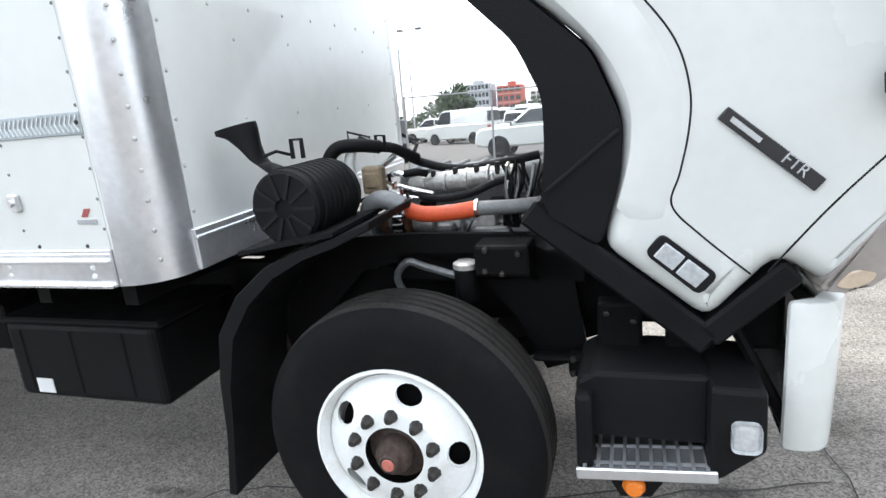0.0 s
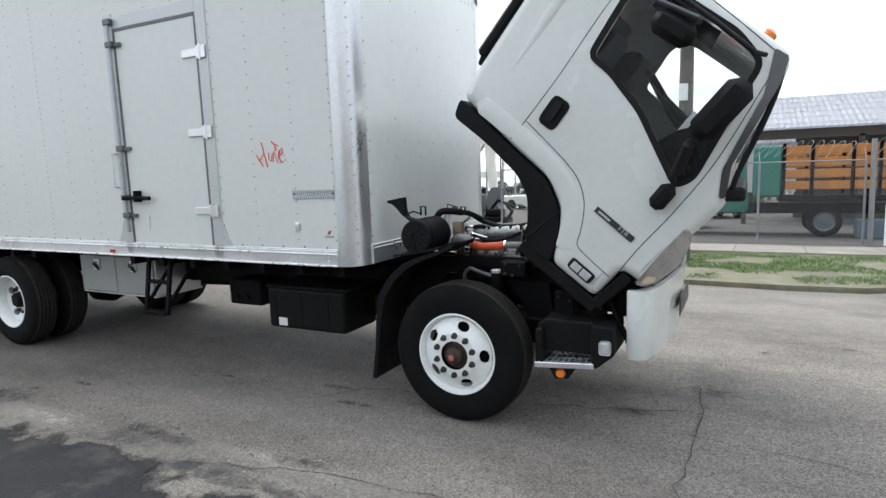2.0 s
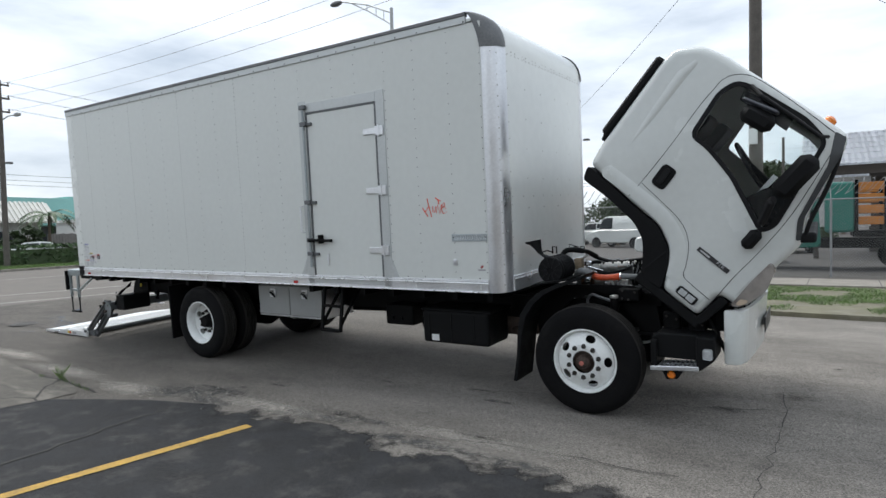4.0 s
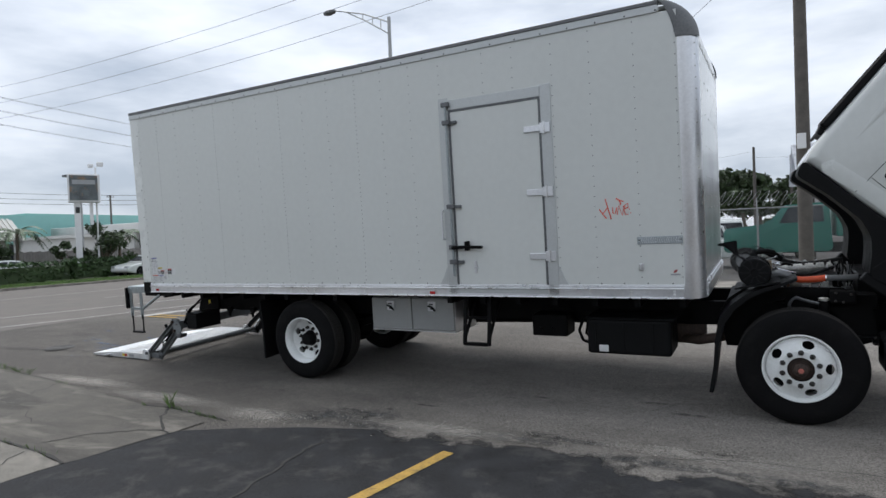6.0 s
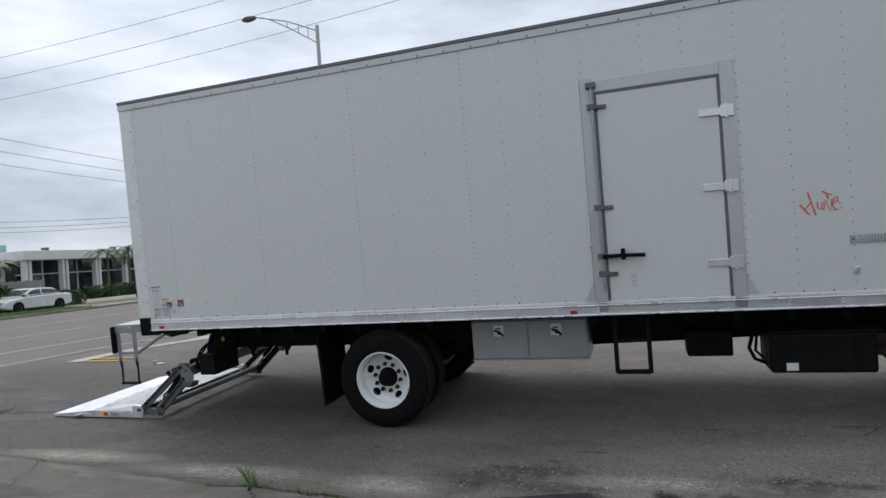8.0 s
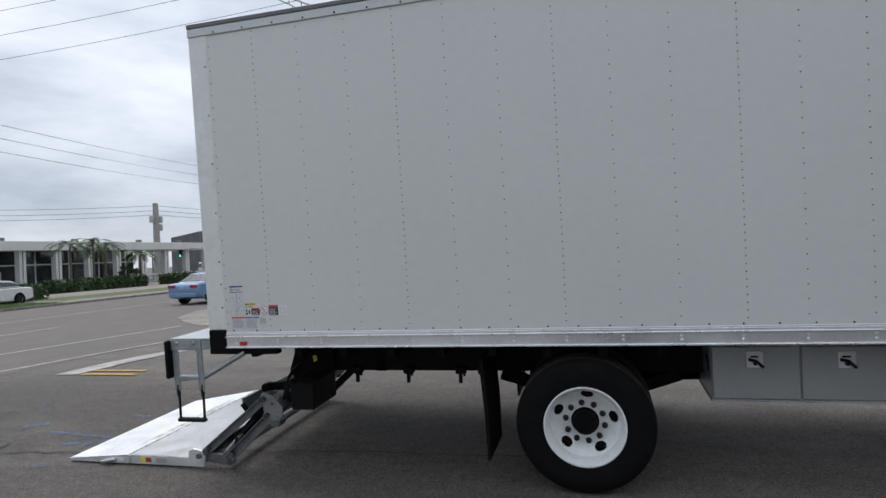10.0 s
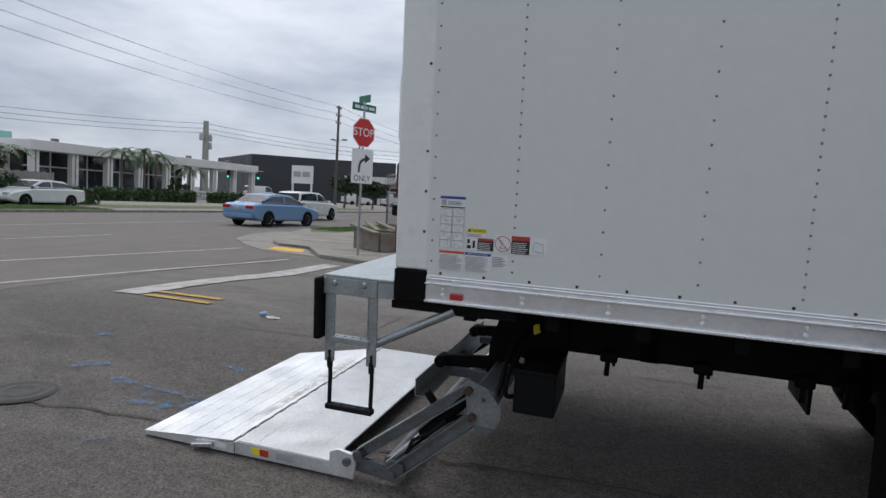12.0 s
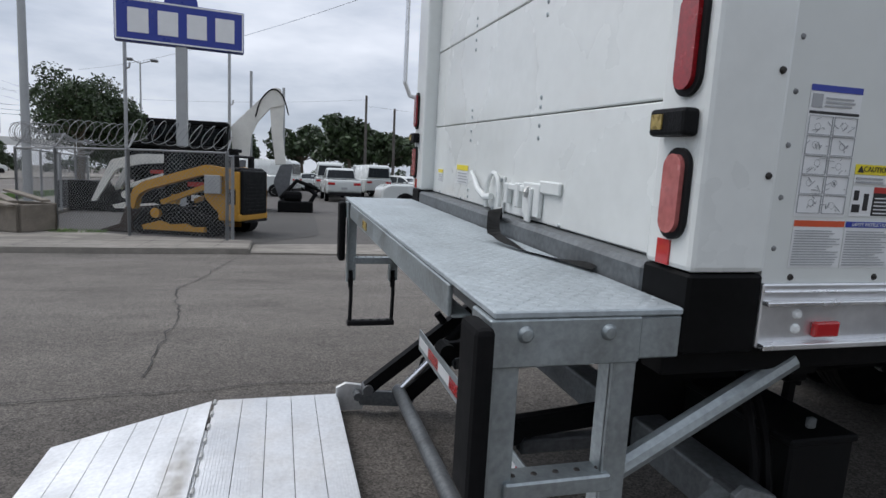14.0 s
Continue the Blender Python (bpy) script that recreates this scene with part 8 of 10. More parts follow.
M_LEAF2 = shader("hedge_leaves", (0.032, 0.068, 0.017), 0.6, vary=0.3, scale=2, island=0.5)
M_PALM = shader("palm_fronds", (0.035, 0.075, 0.02), 0.55, vary=0.25, scale=2, island=0.4)
M_BARK = shader("bark", (0.12, 0.095, 0.07), 0.9, vary=0.3, scale=8, bump=0.4)
M_STUCCO = shader("white_stucco", (0.62, 0.62, 0.60), 0.85, vary=0.08, scale=0.6, grain=20, bump=0.1, spots=((0.45, 0.44, 0.42), 0.5, 0.5))
M_TEAL = shader("teal_stucco", (0.25, 0.48, 0.45), 0.85, vary=0.1, scale=0.4)
M_DARKWALL = shader("charcoal_cladding", (0.03, 0.033, 0.04), 0.6, vary=0.2, scale=0.4)
M_TILES = shader("white_roof_tiles", (0.60, 0.59, 0.55), 0.8, vary=0.15, scale=2)
M_WOODFENCE = shader("grey_board_fence", (0.20, 0.19, 0.18), 0.9, vary=0.2, scale=3, island=0.3)
M_ROOFMETAL = shader("white_corrugated_roof", (0.62, 0.64, 0.68), 0.45, 0.2, vary=0.1, scale=0.6, spots=((0.42, 0.42, 0.43), 0.6, 0.4))
M_SHEDWALL = shader("dark_shed_boards", (0.07, 0.06, 0.052), 0.9, vary=0.3, scale=1)
M_SLAT = shader("orange_stained_boards", (0.43, 0.17, 0.038), 0.75, vary=0.25, scale=2, grain=30, island=0.25)
M_TEALPAINT = shader("teal_truck_paint", (0.02, 0.15, 0.115), 0.35, vary=0.12, scale=3)
M_YELLOWPAINT = shader("machine_yellow", (0.46, 0.235, 0.02), 0.5, vary=0.15, scale=4, spots=((0.3, 0.18, 0.05), 4, 0.4))
M_CREAM = shader("machine_white", (0.74, 0.72, 0.65), 0.45, vary=0.1, scale=3)
M_CARSCREEN = shader("tinted_car_screen", (0.02, 0.024, 0.028), 0.22, spec=0.25)
M_BLUECAR = shader("light_blue_metallic", (0.15, 0.26, 0.42), 0.42, 0.15, vary=0.05, scale=4, coat=0.25)
M_PALECONC = shader("pale_facade", (0.52, 0.52, 0.50), 0.85, vary=0.12, scale=0.15)
M_FACADE = shader("grey_hotel_facade", (0.34, 0.36, 0.38), 0.85, vary=0.1, scale=0.1)
M_REDFACADE = shader("red_facade", (0.40, 0.10, 0.07), 0.85, vary=0.1, scale=0.1)
M_PLANTER = shader("weathered_planter_wood", (0.19, 0.165, 0.135), 0.9, vary=0.35, scale=4, bump=0.4)
M_CABPANE = glass("smoked_cab_pane", (0.25, 0.27, 0.28))
M_TRAFFICGREEN = lamp_glow("green_signal", (0.05, 0.9, 0.35), 3.0)


# ---- plants ----
def leaves(name, centres, radii, count, size, material, parent, seed, squash=0.8):
    """Many small leaf blades in uneven clumps."""
    rs = np.random.RandomState(seed)
    vs, fs = [], []
    for (cx, cy, cz), r in zip(centres, radii):
        for _ in range(count):
            d = rs.normal(size=3)
            d /= np.linalg.norm(d)
            p = np.array((cx, cy, cz)) + d * r * rs.uniform(0.45, 1.08) * np.array((1, 1, squash))
            a = rs.normal(size=3)
            a /= np.linalg.norm(a)
            b = np.cross(a, rs.normal(size=3))
            b /= np.linalg.norm(b) + 1e-6
            s = size * rs.uniform(0.6, 1.4)
            k = len(vs)
            vs += [p - a * s, p + b * s * 0.45, p + a * s, p - b * s * 0.45]
            fs += [(k, k + 1, k + 2, k + 3)]
    return raw(name, vs, fs, material, parent)


def tree(x, y, h, spread, seed, label="broad-crowned dark green street tree", clumps=18, count=180, size=0.15, low=0.35):
    rnd = random.Random(seed)
    t = root("tree", pose(x, y, 0.0), label, "tree", "street trees")
    bm = bmesh.new()
    top = h * (low + 0.15)
    tube(bm, [(0, 0, 0), (0.1, 0.05, top * 0.5), (0.05, -0.05, top)], [h * 0.035, h * 0.028, h * 0.02], 9)
    cs, rads = [], []
    for k in range(clumps):
        a = 2 * math.pi * k / clumps * 2.4 + rnd.uniform(-0.4, 0.4)
        rr = spread * rnd.uniform(0.15, 0.95)
        z = h * (low + 0.12) + (h * (0.88 - low)) * rnd.uniform(0.0, 1.0) * (1 - 0.45 * (rr / spread) ** 2)
        c = (rr * math.cos(a), rr * math.sin(a), z)
        cs.append(c)
        rads.append(h * rnd.uniform(0.10, 0.17))
        tube(bm, [(0.05, -0.05, top * 0.85), (c[0] * 0.5, c[1] * 0.5, (top + z) / 2), (c[0], c[1], z)], [h * 0.012, h * 0.008, h * 0.003], 6)
    part("trunk", bm, M_BARK, t, smooth=True)
    leaves("crown", cs, rads, count, size, M_LEAF, t, seed)
    return t


def palm(x, y, h, seed, fronds=18, length=2.3):
    rnd = random.Random(seed)
    t = root("palm_tree", pose(x, y, 0.0), "small green palm tree with drooping fronds", "palm tree", "palms across the avenue")
    bm = bmesh.new()
    tube(bm, [(0, 0, 0), (0.06, 0, h * 0.5), (0.03, 0.02, h)], [0.13, 0.1, 0.08], 8)
    part("trunk", bm, M_BARK, t, smooth=True)
    for k in range(fronds):
        a = 2 * math.pi * k / fronds + rnd.uniform(-0.2, 0.2)
        up = rnd.uniform(0.1, 1.1)
        vs, fs = [], []
        p, d = Vector((0.03, 0.02, h)), Vector((math.cos(a), math.sin(a), up)).normalized()
        side = Vector((-math.sin(a), math.cos(a), 0))
        n = 12
        for j in range(n):
            q = p + d * length / n
            d = (d + Vector((0, 0, -0.16))).normalized()
            w = 0.34 * math.sin(math.pi * (j + 1.2) / (n + 1.5))
            for s in (-1, 1):
                b = len(vs)
                vs += [p, q, q + side * s * w + Vector((0, 0, -0.25 * w)) + d * 0.08]
                fs.append((b, b + 1, b + 2))
            p = q
        raw("frond", vs, fs, M_PALM, t)
    return t


def hedge(x0, x1, y0, y1, h, seed, label="clipped dark green hedge", dens=150):
    t = root("hedge", pose((x0 + x1) / 2, (y0 + y1) / 2, 0.1), label, "hedge")
    bm = bmesh.new()
    bx(bm, x0 - (x0 + x1) / 2 + 0.15, x1 - (x0 + x1) / 2 - 0.15, y0 - (y0 + y1) / 2 + 0.15, y1 - (y0 + y1) / 2 - 0.15, 0, h - 0.2)
    part("hedge_core", bm, M_LEAF, t)
    rs = np.random.RandomState(seed)
    n = int(dens * (x1 - x0 + y1 - y0) * 2 * h)
    vs, fs = [], []
    for _ in range(min(n, 14000)):
        p = np.array((rs.uniform(x0, x1) - (x0 + x1) / 2, rs.uniform(y0, y1) - (y0 + y1) / 2, rs.uniform(0.02, h)))
        f = rs.randint(3)
        if f == 0:
            p[2] = h + rs.normal() * 0.06
        elif f == 1:
            p[0] = (x1 - x0) / 2 + rs.normal() * 0.07
        else:
            p[1] = (-1 if rs.rand() < 0.7 else 1) * (y1 - y0) / 2 + rs.normal() * 0.07
        a, c = rs.normal(size=3) * 0.09, rs.normal(size=3) * 0.05
        b = len(vs)
        vs += [p - a, p + c, p + a, p - c]
        fs.append((b, b + 1, b + 2, b + 3))
    raw("foliage", vs, fs, M_LEAF2, t)
    return t


def blades(name, x0, x1, y0, y1, z, n, hmax, seed, label, gap=0.0):
    """Tufts of grass."""
    rs = np.random.RandomState(seed)
    vs, fs = [], []
    for _ in range(n):
        x, y = rs.uniform(x0, x1), rs.uniform(y0, y1)
        if gap and noise.noise(Vector((x * 0.9, y * 0.9, seed))) < gap:
            continue
        for _ in range(5):
            px, py = x + rs.normal() * 0.05, y + rs.normal() * 0.05
            a = rs.uniform(0, 6.28)
            h = hmax * rs.uniform(0.4, 1)
            b = len(vs)
            vs += [(px - 0.006 * math.cos(a), py - 0.006 * math.sin(a), z), (px + 0.006 * math.cos(a), py + 0.006 * math.sin(a), z), (px + rs.normal() * 0.05, py + rs.normal() * 0.05, z + h)]
            fs.append((b, b + 1, b + 2))
    return tagged(raw(name, vs, fs, M_GRASS), label, "grass", kind="stuff")


# ---- vehicles ----
def hull(bm, prof, half, z0, y_in=0.0, n=0):
    """A body from a side profile (x, z): widest at half, edges tucked in by y_in."""
    a = inset(prof, y_in)
    rows = [[(x, -half, z) for x, z in a], [(x, -half + y_in, z) for x, z in prof], [(x, half - y_in, z) for x, z in prof], [(x, half, z) for x, z in a]]
    rings = [[bm.verts.new(p) for p in r] for r in rows]
    k = len(prof)
    for q, w in zip(rings, rings[1:]):
        for i in range(k):
            bm.faces.new((q[i], q[(i + 1) % k], w[(i + 1) % k], w[i]))
    bm.faces.new(rings[0])
    bm.faces.new(rings[-1][::-1])


def small_wheel(parent, x, y, r, rim=M_CAST):
    bm = bmesh.new()
    lathe(bm, [(r * 0.62, -0.1), (r * 0.66, -0.112), (r * 0.92, -0.108), (r, -0.08), (r, 0.08), (r * 0.92, 0.108), (r * 0.62, 0.1)], (0, 0, 0), "y", 24, closed=True)
    w = part("wheel", bm, M_RUBBER, parent, "black tyre with a grey rim", smooth=True)
    w.location = (x, y, r)
    bm = bmesh.new()
    lathe(bm, [(0, -0.085), (r * 0.15, -0.09), (r * 0.2, -0.07), (r * 0.5, -0.06), (r * 0.62, -0.1)], (0, 0, 0), "y", 20)
    lathe(bm, [(0, 0.085), (r * 0.15, 0.09), (r * 0.2, 0.07), (r * 0.5, 0.06), (r * 0.62, 0.1)], (0, 0, 0), "y", 20)
    part("rim", bm, rim, w)
    return w


CARS = {
    # lower body profile, glasshouse profile, wheel x, wheel radius, half width
    "sedan": ([(-2.35, 0.35), (-2.4, 0.75), (-2.3, 0.98), (-1.7, 1.02), (1.0, 0.98), (2.0, 0.82), (2.35, 0.66), (2.4, 0.38), (1.9, 0.24), (-1.9, 0.24)],
              [(-1.85, 1.0), (-1.05, 1.42), (-0.2, 1.47), (0.35, 1.42), (1.15, 0.98)], (-1.4, 1.4), 0.33, 0.9),
    "suv": ([(-2.25, 0.4), (-2.32, 0.75), (-2.28, 1.1), (-1.7, 1.12), (1.0, 1.06), (1.95, 0.98), (2.25, 0.8), (2.3, 0.42), (1.8, 0.28), (-1.8, 0.28)],
            [(-2.25, 1.08), (-2.0, 1.6), (-1.0, 1.68), (0.1, 1.64), (0.5, 1.52), (1.1, 1.06)], (-1.35, 1.38), 0.36, 0.92),
    "pickup": ([(-2.9, 0.55), (-2.92, 1.25), (-0.75, 1.27), (1.2, 1.22), (2.5, 1.2), (2.8, 1.05), (2.85, 0.5), (2.3, 0.4), (-2.3, 0.45)],
               [(-0.85, 1.25), (-0.7, 1.85), (-0.2, 1.94), (0.6, 1.9), (1.45, 1.22)], (-1.75, 1.85), 0.4, 0.98),
    "van": ([(-2.7, 0.45), (-2.75, 1.3), (-2.7, 1.35), (1.4, 1.35), (2.4, 1.15), (2.7, 0.9), (2.7, 0.45), (2.2, 0.35), (-2.2, 0.35)],
            [(-2.7, 1.33), (-2.66, 2.2), (-2.4, 2.35), (0.9, 2.33), (1.25, 2.2), (1.75, 1.3)], (-1.6, 1.75), 0.36, 0.98),
}


def car(kind, x, y, yaw, paint, label, category="car", z=0.012, back_glass=True):
    body, top, axles, r, half = CARS[kind]
    c = root({"sedan": "sedan", "suv": "suv", "pickup": "pickup_truck", "van": "van"}[kind], pose(x, y, z, 0, 0, yaw), label, category)
    bm = bmesh.new()
    hull(bm, rounded(body, 0.14, 3), half, 0, 0.07)
    part("body", bm, paint, c, smooth=True)
    bm = bmesh.new()
    t = rounded(top, 0.1, 3)
    hull(bm, t, half - 0.08, 0, 0.05)
    lo, hi = min(p[1] for p in top), max(p[1] for p in top)
    for v in bm.verts:
        v.co.y *= 1 - 0.14 * (v.co.z - lo) / (hi - lo)
    part("roof", bm, paint, c, smooth=True)
    xs = [p[0] for p in top]
    # side glass, split by a pillar
    inner = inset(rounded(top, 0.08, 2), 0.09)
    for side in (-1, 1):
        for a, b in ((min(xs), -0.28), (-0.2, max(xs))) if kind != "van" else ((0.35, max(xs)),):
            poly = []
            for i in range(len(inner)):
                p, q = inner[i], inner[(i + 1) % len(inner)]
                if a <= p[0] <= b:
                    poly.append(p)
                for cut in (a, b):
                    if (p[0] - cut) * (q[0] - cut) < 0:
                        f = (cut - p[0]) / (q[0] - p[0])
                        poly.append((cut, p[1] + (q[1] - p[1]) * f))
            if len(poly) < 3:
                continue
            bm = bmesh.new()
            prism(bm, poly, half - 0.09, half - 0.072)
            for v in bm.verts:
                v.co.y = side * v.co.y * (1 - 0.14 * (v.co.z - lo) / (hi - lo))
            part("side_window", bm, M_DARKGLASS, c)
    # screens
    ends = [(top[-2], top[-1], 1)] + ([(top[1], top[0], -1)] if back_glass else [])
    for p, q, s in ends:
        bm = bmesh.new()
        P, Q = Vector(p).lerp(Vector(q), 0.1), Vector(p).lerp(Vector(q), 0.86)
        nrm = Vector((-(Q - P).y, (Q - P).x)).normalized()
        nrm = nrm if nrm.x * s > 0 else -nrm
        w0, w1 = half - 0.26, half - 0.17
        vs = [bm.verts.new((pt.x + nrm.x * o, sy * w, pt.y + nrm.y * o)) for o in (0.004, 0.014) for pt, w in ((P, w0), (Q, w1)) for sy in (-1, 1)]
        for f in ((0, 1, 3, 2), (4, 6, 7, 5), (0, 4, 5, 1), (2, 3, 7, 6), (0, 2, 6, 4), (1, 5, 7, 3)):
            bm.faces.new([vs[i] for i in f])
        part("windscreen" if s > 0 else "rear_window", bm, M_CARSCREEN, c)
    for ax in axles:
        for sy in (-1, 1):
            bm = bmesh.new()
            lathe(bm, [(0.0, -0.004), (r + 0.055, -0.004), (r + 0.055, 0.004), (0.0, 0.004)], (0, 0, 0), "y", 24)
            w = part("wheel_arch", bm, M_SEAL, c)
            w.location = (ax, sy * (half - 0.002), r + 0.01)
            small_wheel(c, ax, sy * (half - 0.09), r)
    x0, x1 = body[1][0], body[7][0] if kind == "sedan" else body[-3][0]
    for sy in (-1, 1):
        bm = bmesh.new()
        zz0 = {"sedan": 0.78, "suv": 0.95, "pickup": 0.95, "van": 1.05}[kind]
        bx(bm, x0 - 0.015, x0 + 0.14, sy * half * 0.72 - 0.2, sy * half * 0.72 + 0.2, zz0, zz0 + 0.14, 0.02)
        part("tail_light", bm, M_RED, c)
        bm = bmesh.new()
        xf = max(p[0] for p in body)
        bx(bm, xf - 0.22, xf - 0.03, sy * half * 0.74 - 0.17, sy * half * 0.74 + 0.17, 0.62, 0.76, 0.03)
        part("headlight", bm, M_CLEAR, c)
        bm = bmesh.new()
        bx(bm, top[-1][0] - 0.35, top[-1][0] - 0.2, sy * (half + 0.08) - 0.09, sy * (half + 0.08) + 0.09, lo + 0.02, lo + 0.16, 0.03)
        part("door_mirror", bm, paint, c)
    bm = bmesh.new()
    bx(bm, x0 - 0.03, x0 + 0.1, -half * 0.9, half * 0.9, 0.36, 0.55, 0.03)
    part("rear_bumper", bm, M_SEAL if kind != "sedan" else paint, c)
    bm = bmesh.new()
    bx(bm, x0 - 0.022, x0 + 0.05, -0.16, 0.16, 0.72, 0.84, 0.005)
    part("number_plate", bm, M_LABELGREY, c, "blank grey plate")
    if kind == "pickup":
        bm = bmesh.new()
        bx(bm, -2.78, -0.95, -half + 0.14, half - 0.14, 1.2, 1.285)
        part("load_bed", bm, M_SEAL, c)
    return c


car("sedan", -15.3, 21.6, 84, M_BLUECAR, "light blue metallic sedan driving along the avenue")
car("suv", -18.2, 29.4, 90, M_WHITE, "white compact SUV on the avenue")
car("sedan", -30.3, 21.4, -86, M_WHITE, "white sedan parked across the avenue behind the verge")
car("sedan", -33.5, 14.0, 80, M_WHITE, "white sedan parked behind a hedge")
car("pickup", 6.0, 23.5, 180, M_WHITE, "white pickup truck parked behind the chain-link fence", "pickup truck")
for x, y, yaw, k in ((2.75, 35.5, 90, "pickup"), (-2.2, 40.0, 160, "van"), (5.6, 44.0, 100, "van"), (-6.0, 46.0, 170, "pickup"), (3.0, 55, 10, "suv")):
    car(k, x, y, yaw, M_WHITE, "white work vehicle parked in the yard", "pickup truck" if k == "pickup" else k)
car("van", 2.6, 42.0, 88, M_WHITE, "white work van seen from behind in the lot", "van")
car("suv", 8.3, 42.0, -60, M_WHITE, "white SUV parked in the lot", "suv")
car("suv", 8.6, 33.0, -70, M_WHITE, "white SUV parked nose-in in the lot", "suv")
car("suv", 6.2, 50.0, 200, M_STEEL, "grey SUV parked in the lot", "suv")
car("van", -0.8, 48.0, 90, M_WHITE, "white box van in the lot", "van")


# ---- poles, wires, lamps ----
def wire(name, a, b, sag, r=0.007, label="dark overhead power cable strung between poles"):
    a, b = Vector(a), Vector(b)
    pts = [a.lerp(b, k / 14) - Vector((0, 0, sag * 4 * (k / 14) * (1 - k / 14))) for k in range(15)]
    bm = bmesh.new()
    tube(bm, pts, r, 5)
    return tagged(part(name, bm, M_WIRE), label, "cable")


def utility_pole(x, y, h, label, arms=3, material=None, r=0.16):
    p = root("utility_pole", pose(x, y, 0), label, "utility pole", "utility poles")
    bm = bmesh.new()
    tube(bm, [(0, 0, 0), (0, 0, h)], [r, r * 0.68], 12)
    part("pole", bm, material or M_POLE, p, smooth=True)
    for k in range(arms):
        bm = bmesh.new()
        z = h - 0.25 - 0.75 * k
        beam(bm, (0, -0.5, z), (0, 0.5, z), 0.09, 0.09)
        for s in (-0.45, 0.45):
            tube(bm, [(0, s, z + 0.04), (0, s, z + 0.2)], 0.035, 8)
        part("crossarm", bm, M_POLE, p)
    return p


utility_pole(9.15, 10.3, 11.5, "tall weathered timber utility pole on the verge", 1)
bm = bmesh.new()
bx(bm, 9.02, 9.20, 10.06, 10.12, 3.5, 3.85, 0.01)
tagged(part("pole_notice", bm, M_SIGNWHITE), "small white notice nailed to the pole", "notice")
west = utility_pole(-28.4, 10.0, 10.6, "leaning timber utility pole with a street light", 3)
bm = bmesh.new()
tube(bm, [(0, 0, 8.3), (0.5, 0.2, 8.55), (1.0, 0.4, 8.6)], 0.035, 7)
bx(bm, 0.85, 1.35, 0.3, 0.5, 8.5, 8.68, 0.05)
part("street_light_arm", bm, M_GREYPOLE, west, "small cobra-head light")
utility_pole(-28.6, 52.0, 10.6, "timber utility pole across the avenue", 3)
utility_pole(-28.6, 95.0, 10.6, "timber utility pole across the avenue", 3)
power = utility_pole(-67.5, 79.0, 12.4, "concrete power pole with transformers", 4, M_CONCPOLE, 0.62)
for z, sy in ((9.2, -0.95), (9.2, 0.95), (7.9, 0.9)):
    bm = bmesh.new()
    lathe(bm, [(0, z), (0.38, z), (0.40, z + 0.1), (0.40, z + 1.0), (0.34, z + 1.1), (0, z + 1.12)], (0, sy, 0), "z", 14)
    part("transformer", bm, M_GREYPOLE, power, "grey transformer can", smooth=True)
utility_pole(7.4, 58.5, 9.4, "timber utility pole behind the lot", 1)
utility_pole(-42.0, 84.0, 10.5, "timber utility pole in the distance", 1)
utility_pole(-70.0, 44.0, 9.5, "timber utility pole in the distance", 1)
utility_pole(10.5, 60.0, 8.5, "timber utility pole beyond the yard", 1)
for k in range(3):
    z = 10.35 - 0.75 * k
    wire("overhead_cable", (-28.4, 10.0 + 0.1 * k, z), (9.15, 10.3, 11.3 - 0.7 * k), 0.7)
    for s in (-0.45, 0.45):
        wire("overhead_cable", (-28.4, 10.0 + s, z + 0.2), (-28.6, 52.0 + s, z + 0.2), 0.6)
        wire("overhead_cable", (-28.6, 52.0 + s, z + 0.2), (-28.6, 95.0 + s, z + 0.2), 0.6)
    wire("overhead_cable", (-28.4, 10, z), (-30, -60, z), 0.8)
    wire("overhead_cable", (9.15, 10.3, 11.2 - 0.6 * k), (48, 10.8, 11.2 - 0.6 * k), 0.7)
wire("overhead_cable", (9.15, 10.3, 7.3), (40, 9.0, 7.6), 0.3, 0.022)
wire("overhead_cable", (9.15, 10.3, 8.8), (-14, 46, 8.0), 0.9)
wire("overhead_cable", (9.15, 10.3, 8.0), (26, 34, 5.0), 0.5)
wire("overhead_cable", (7.4, 58.5, 9.0), (-30, 62, 8.2), 0.8)
wire("overhead_cable", (7.4, 58.5, 8.4), (40, 50, 8.2), 0.8)
for z in (12.4, 11.6, 10.9):
    wire("overhead_cable", (-67.5, 79, z - 0.4), (-100, 20, z), 1.5, 0.03)
    wire("overhead_cable", (-67.5, 79, z - 0.4), (-30, 130, z), 1.5, 0.03)

lamp = root("street_lamp", pose(-7.9, 19.3, 0.1) @ Matrix.Scale(0.985, 4), "tall grey cobra-head street lamp at the corner", "street lamp")
bm = bmesh.new()
tube(bm, [(0, 0, 0), (0, 0, 13.0)], [0.13, 0.085], 12)
bx(bm, -0.2, 0.2, -0.2, 0.2, 0, 0.12, 0.02)
part("pole", bm, M_GREYPOLE, lamp, smooth=True)
bm = bmesh.new()
tube(bm, [(0, 0, 12.75), (-1.6, 0, 13.5), (-3.4, 0, 14.05)], 0.035, 7)
tube(bm, [(0, 0, 12.15), (-1.5, 0, 13.15), (-2.6, 0, 13.78)], 0.03, 7)
for k in (0.5, 1.0, 1.6):
    tube(bm, [(-k, 0, 12.15 + k * 0.66), (-k, 0, 12.77 + k * 0.45)], 0.02, 6)
part("truss_arm", bm, M_GREYPOLE, lamp)
bm = bmesh.new()
lathe(bm, [(0.0, -0.42), (0.08, -0.36), (0.15, -0.15), (0.16, 0.05), (0.11, 0.32), (0.05, 0.42), (0, 0.43)], (-3.75, 0, 14.02), "x", 12)
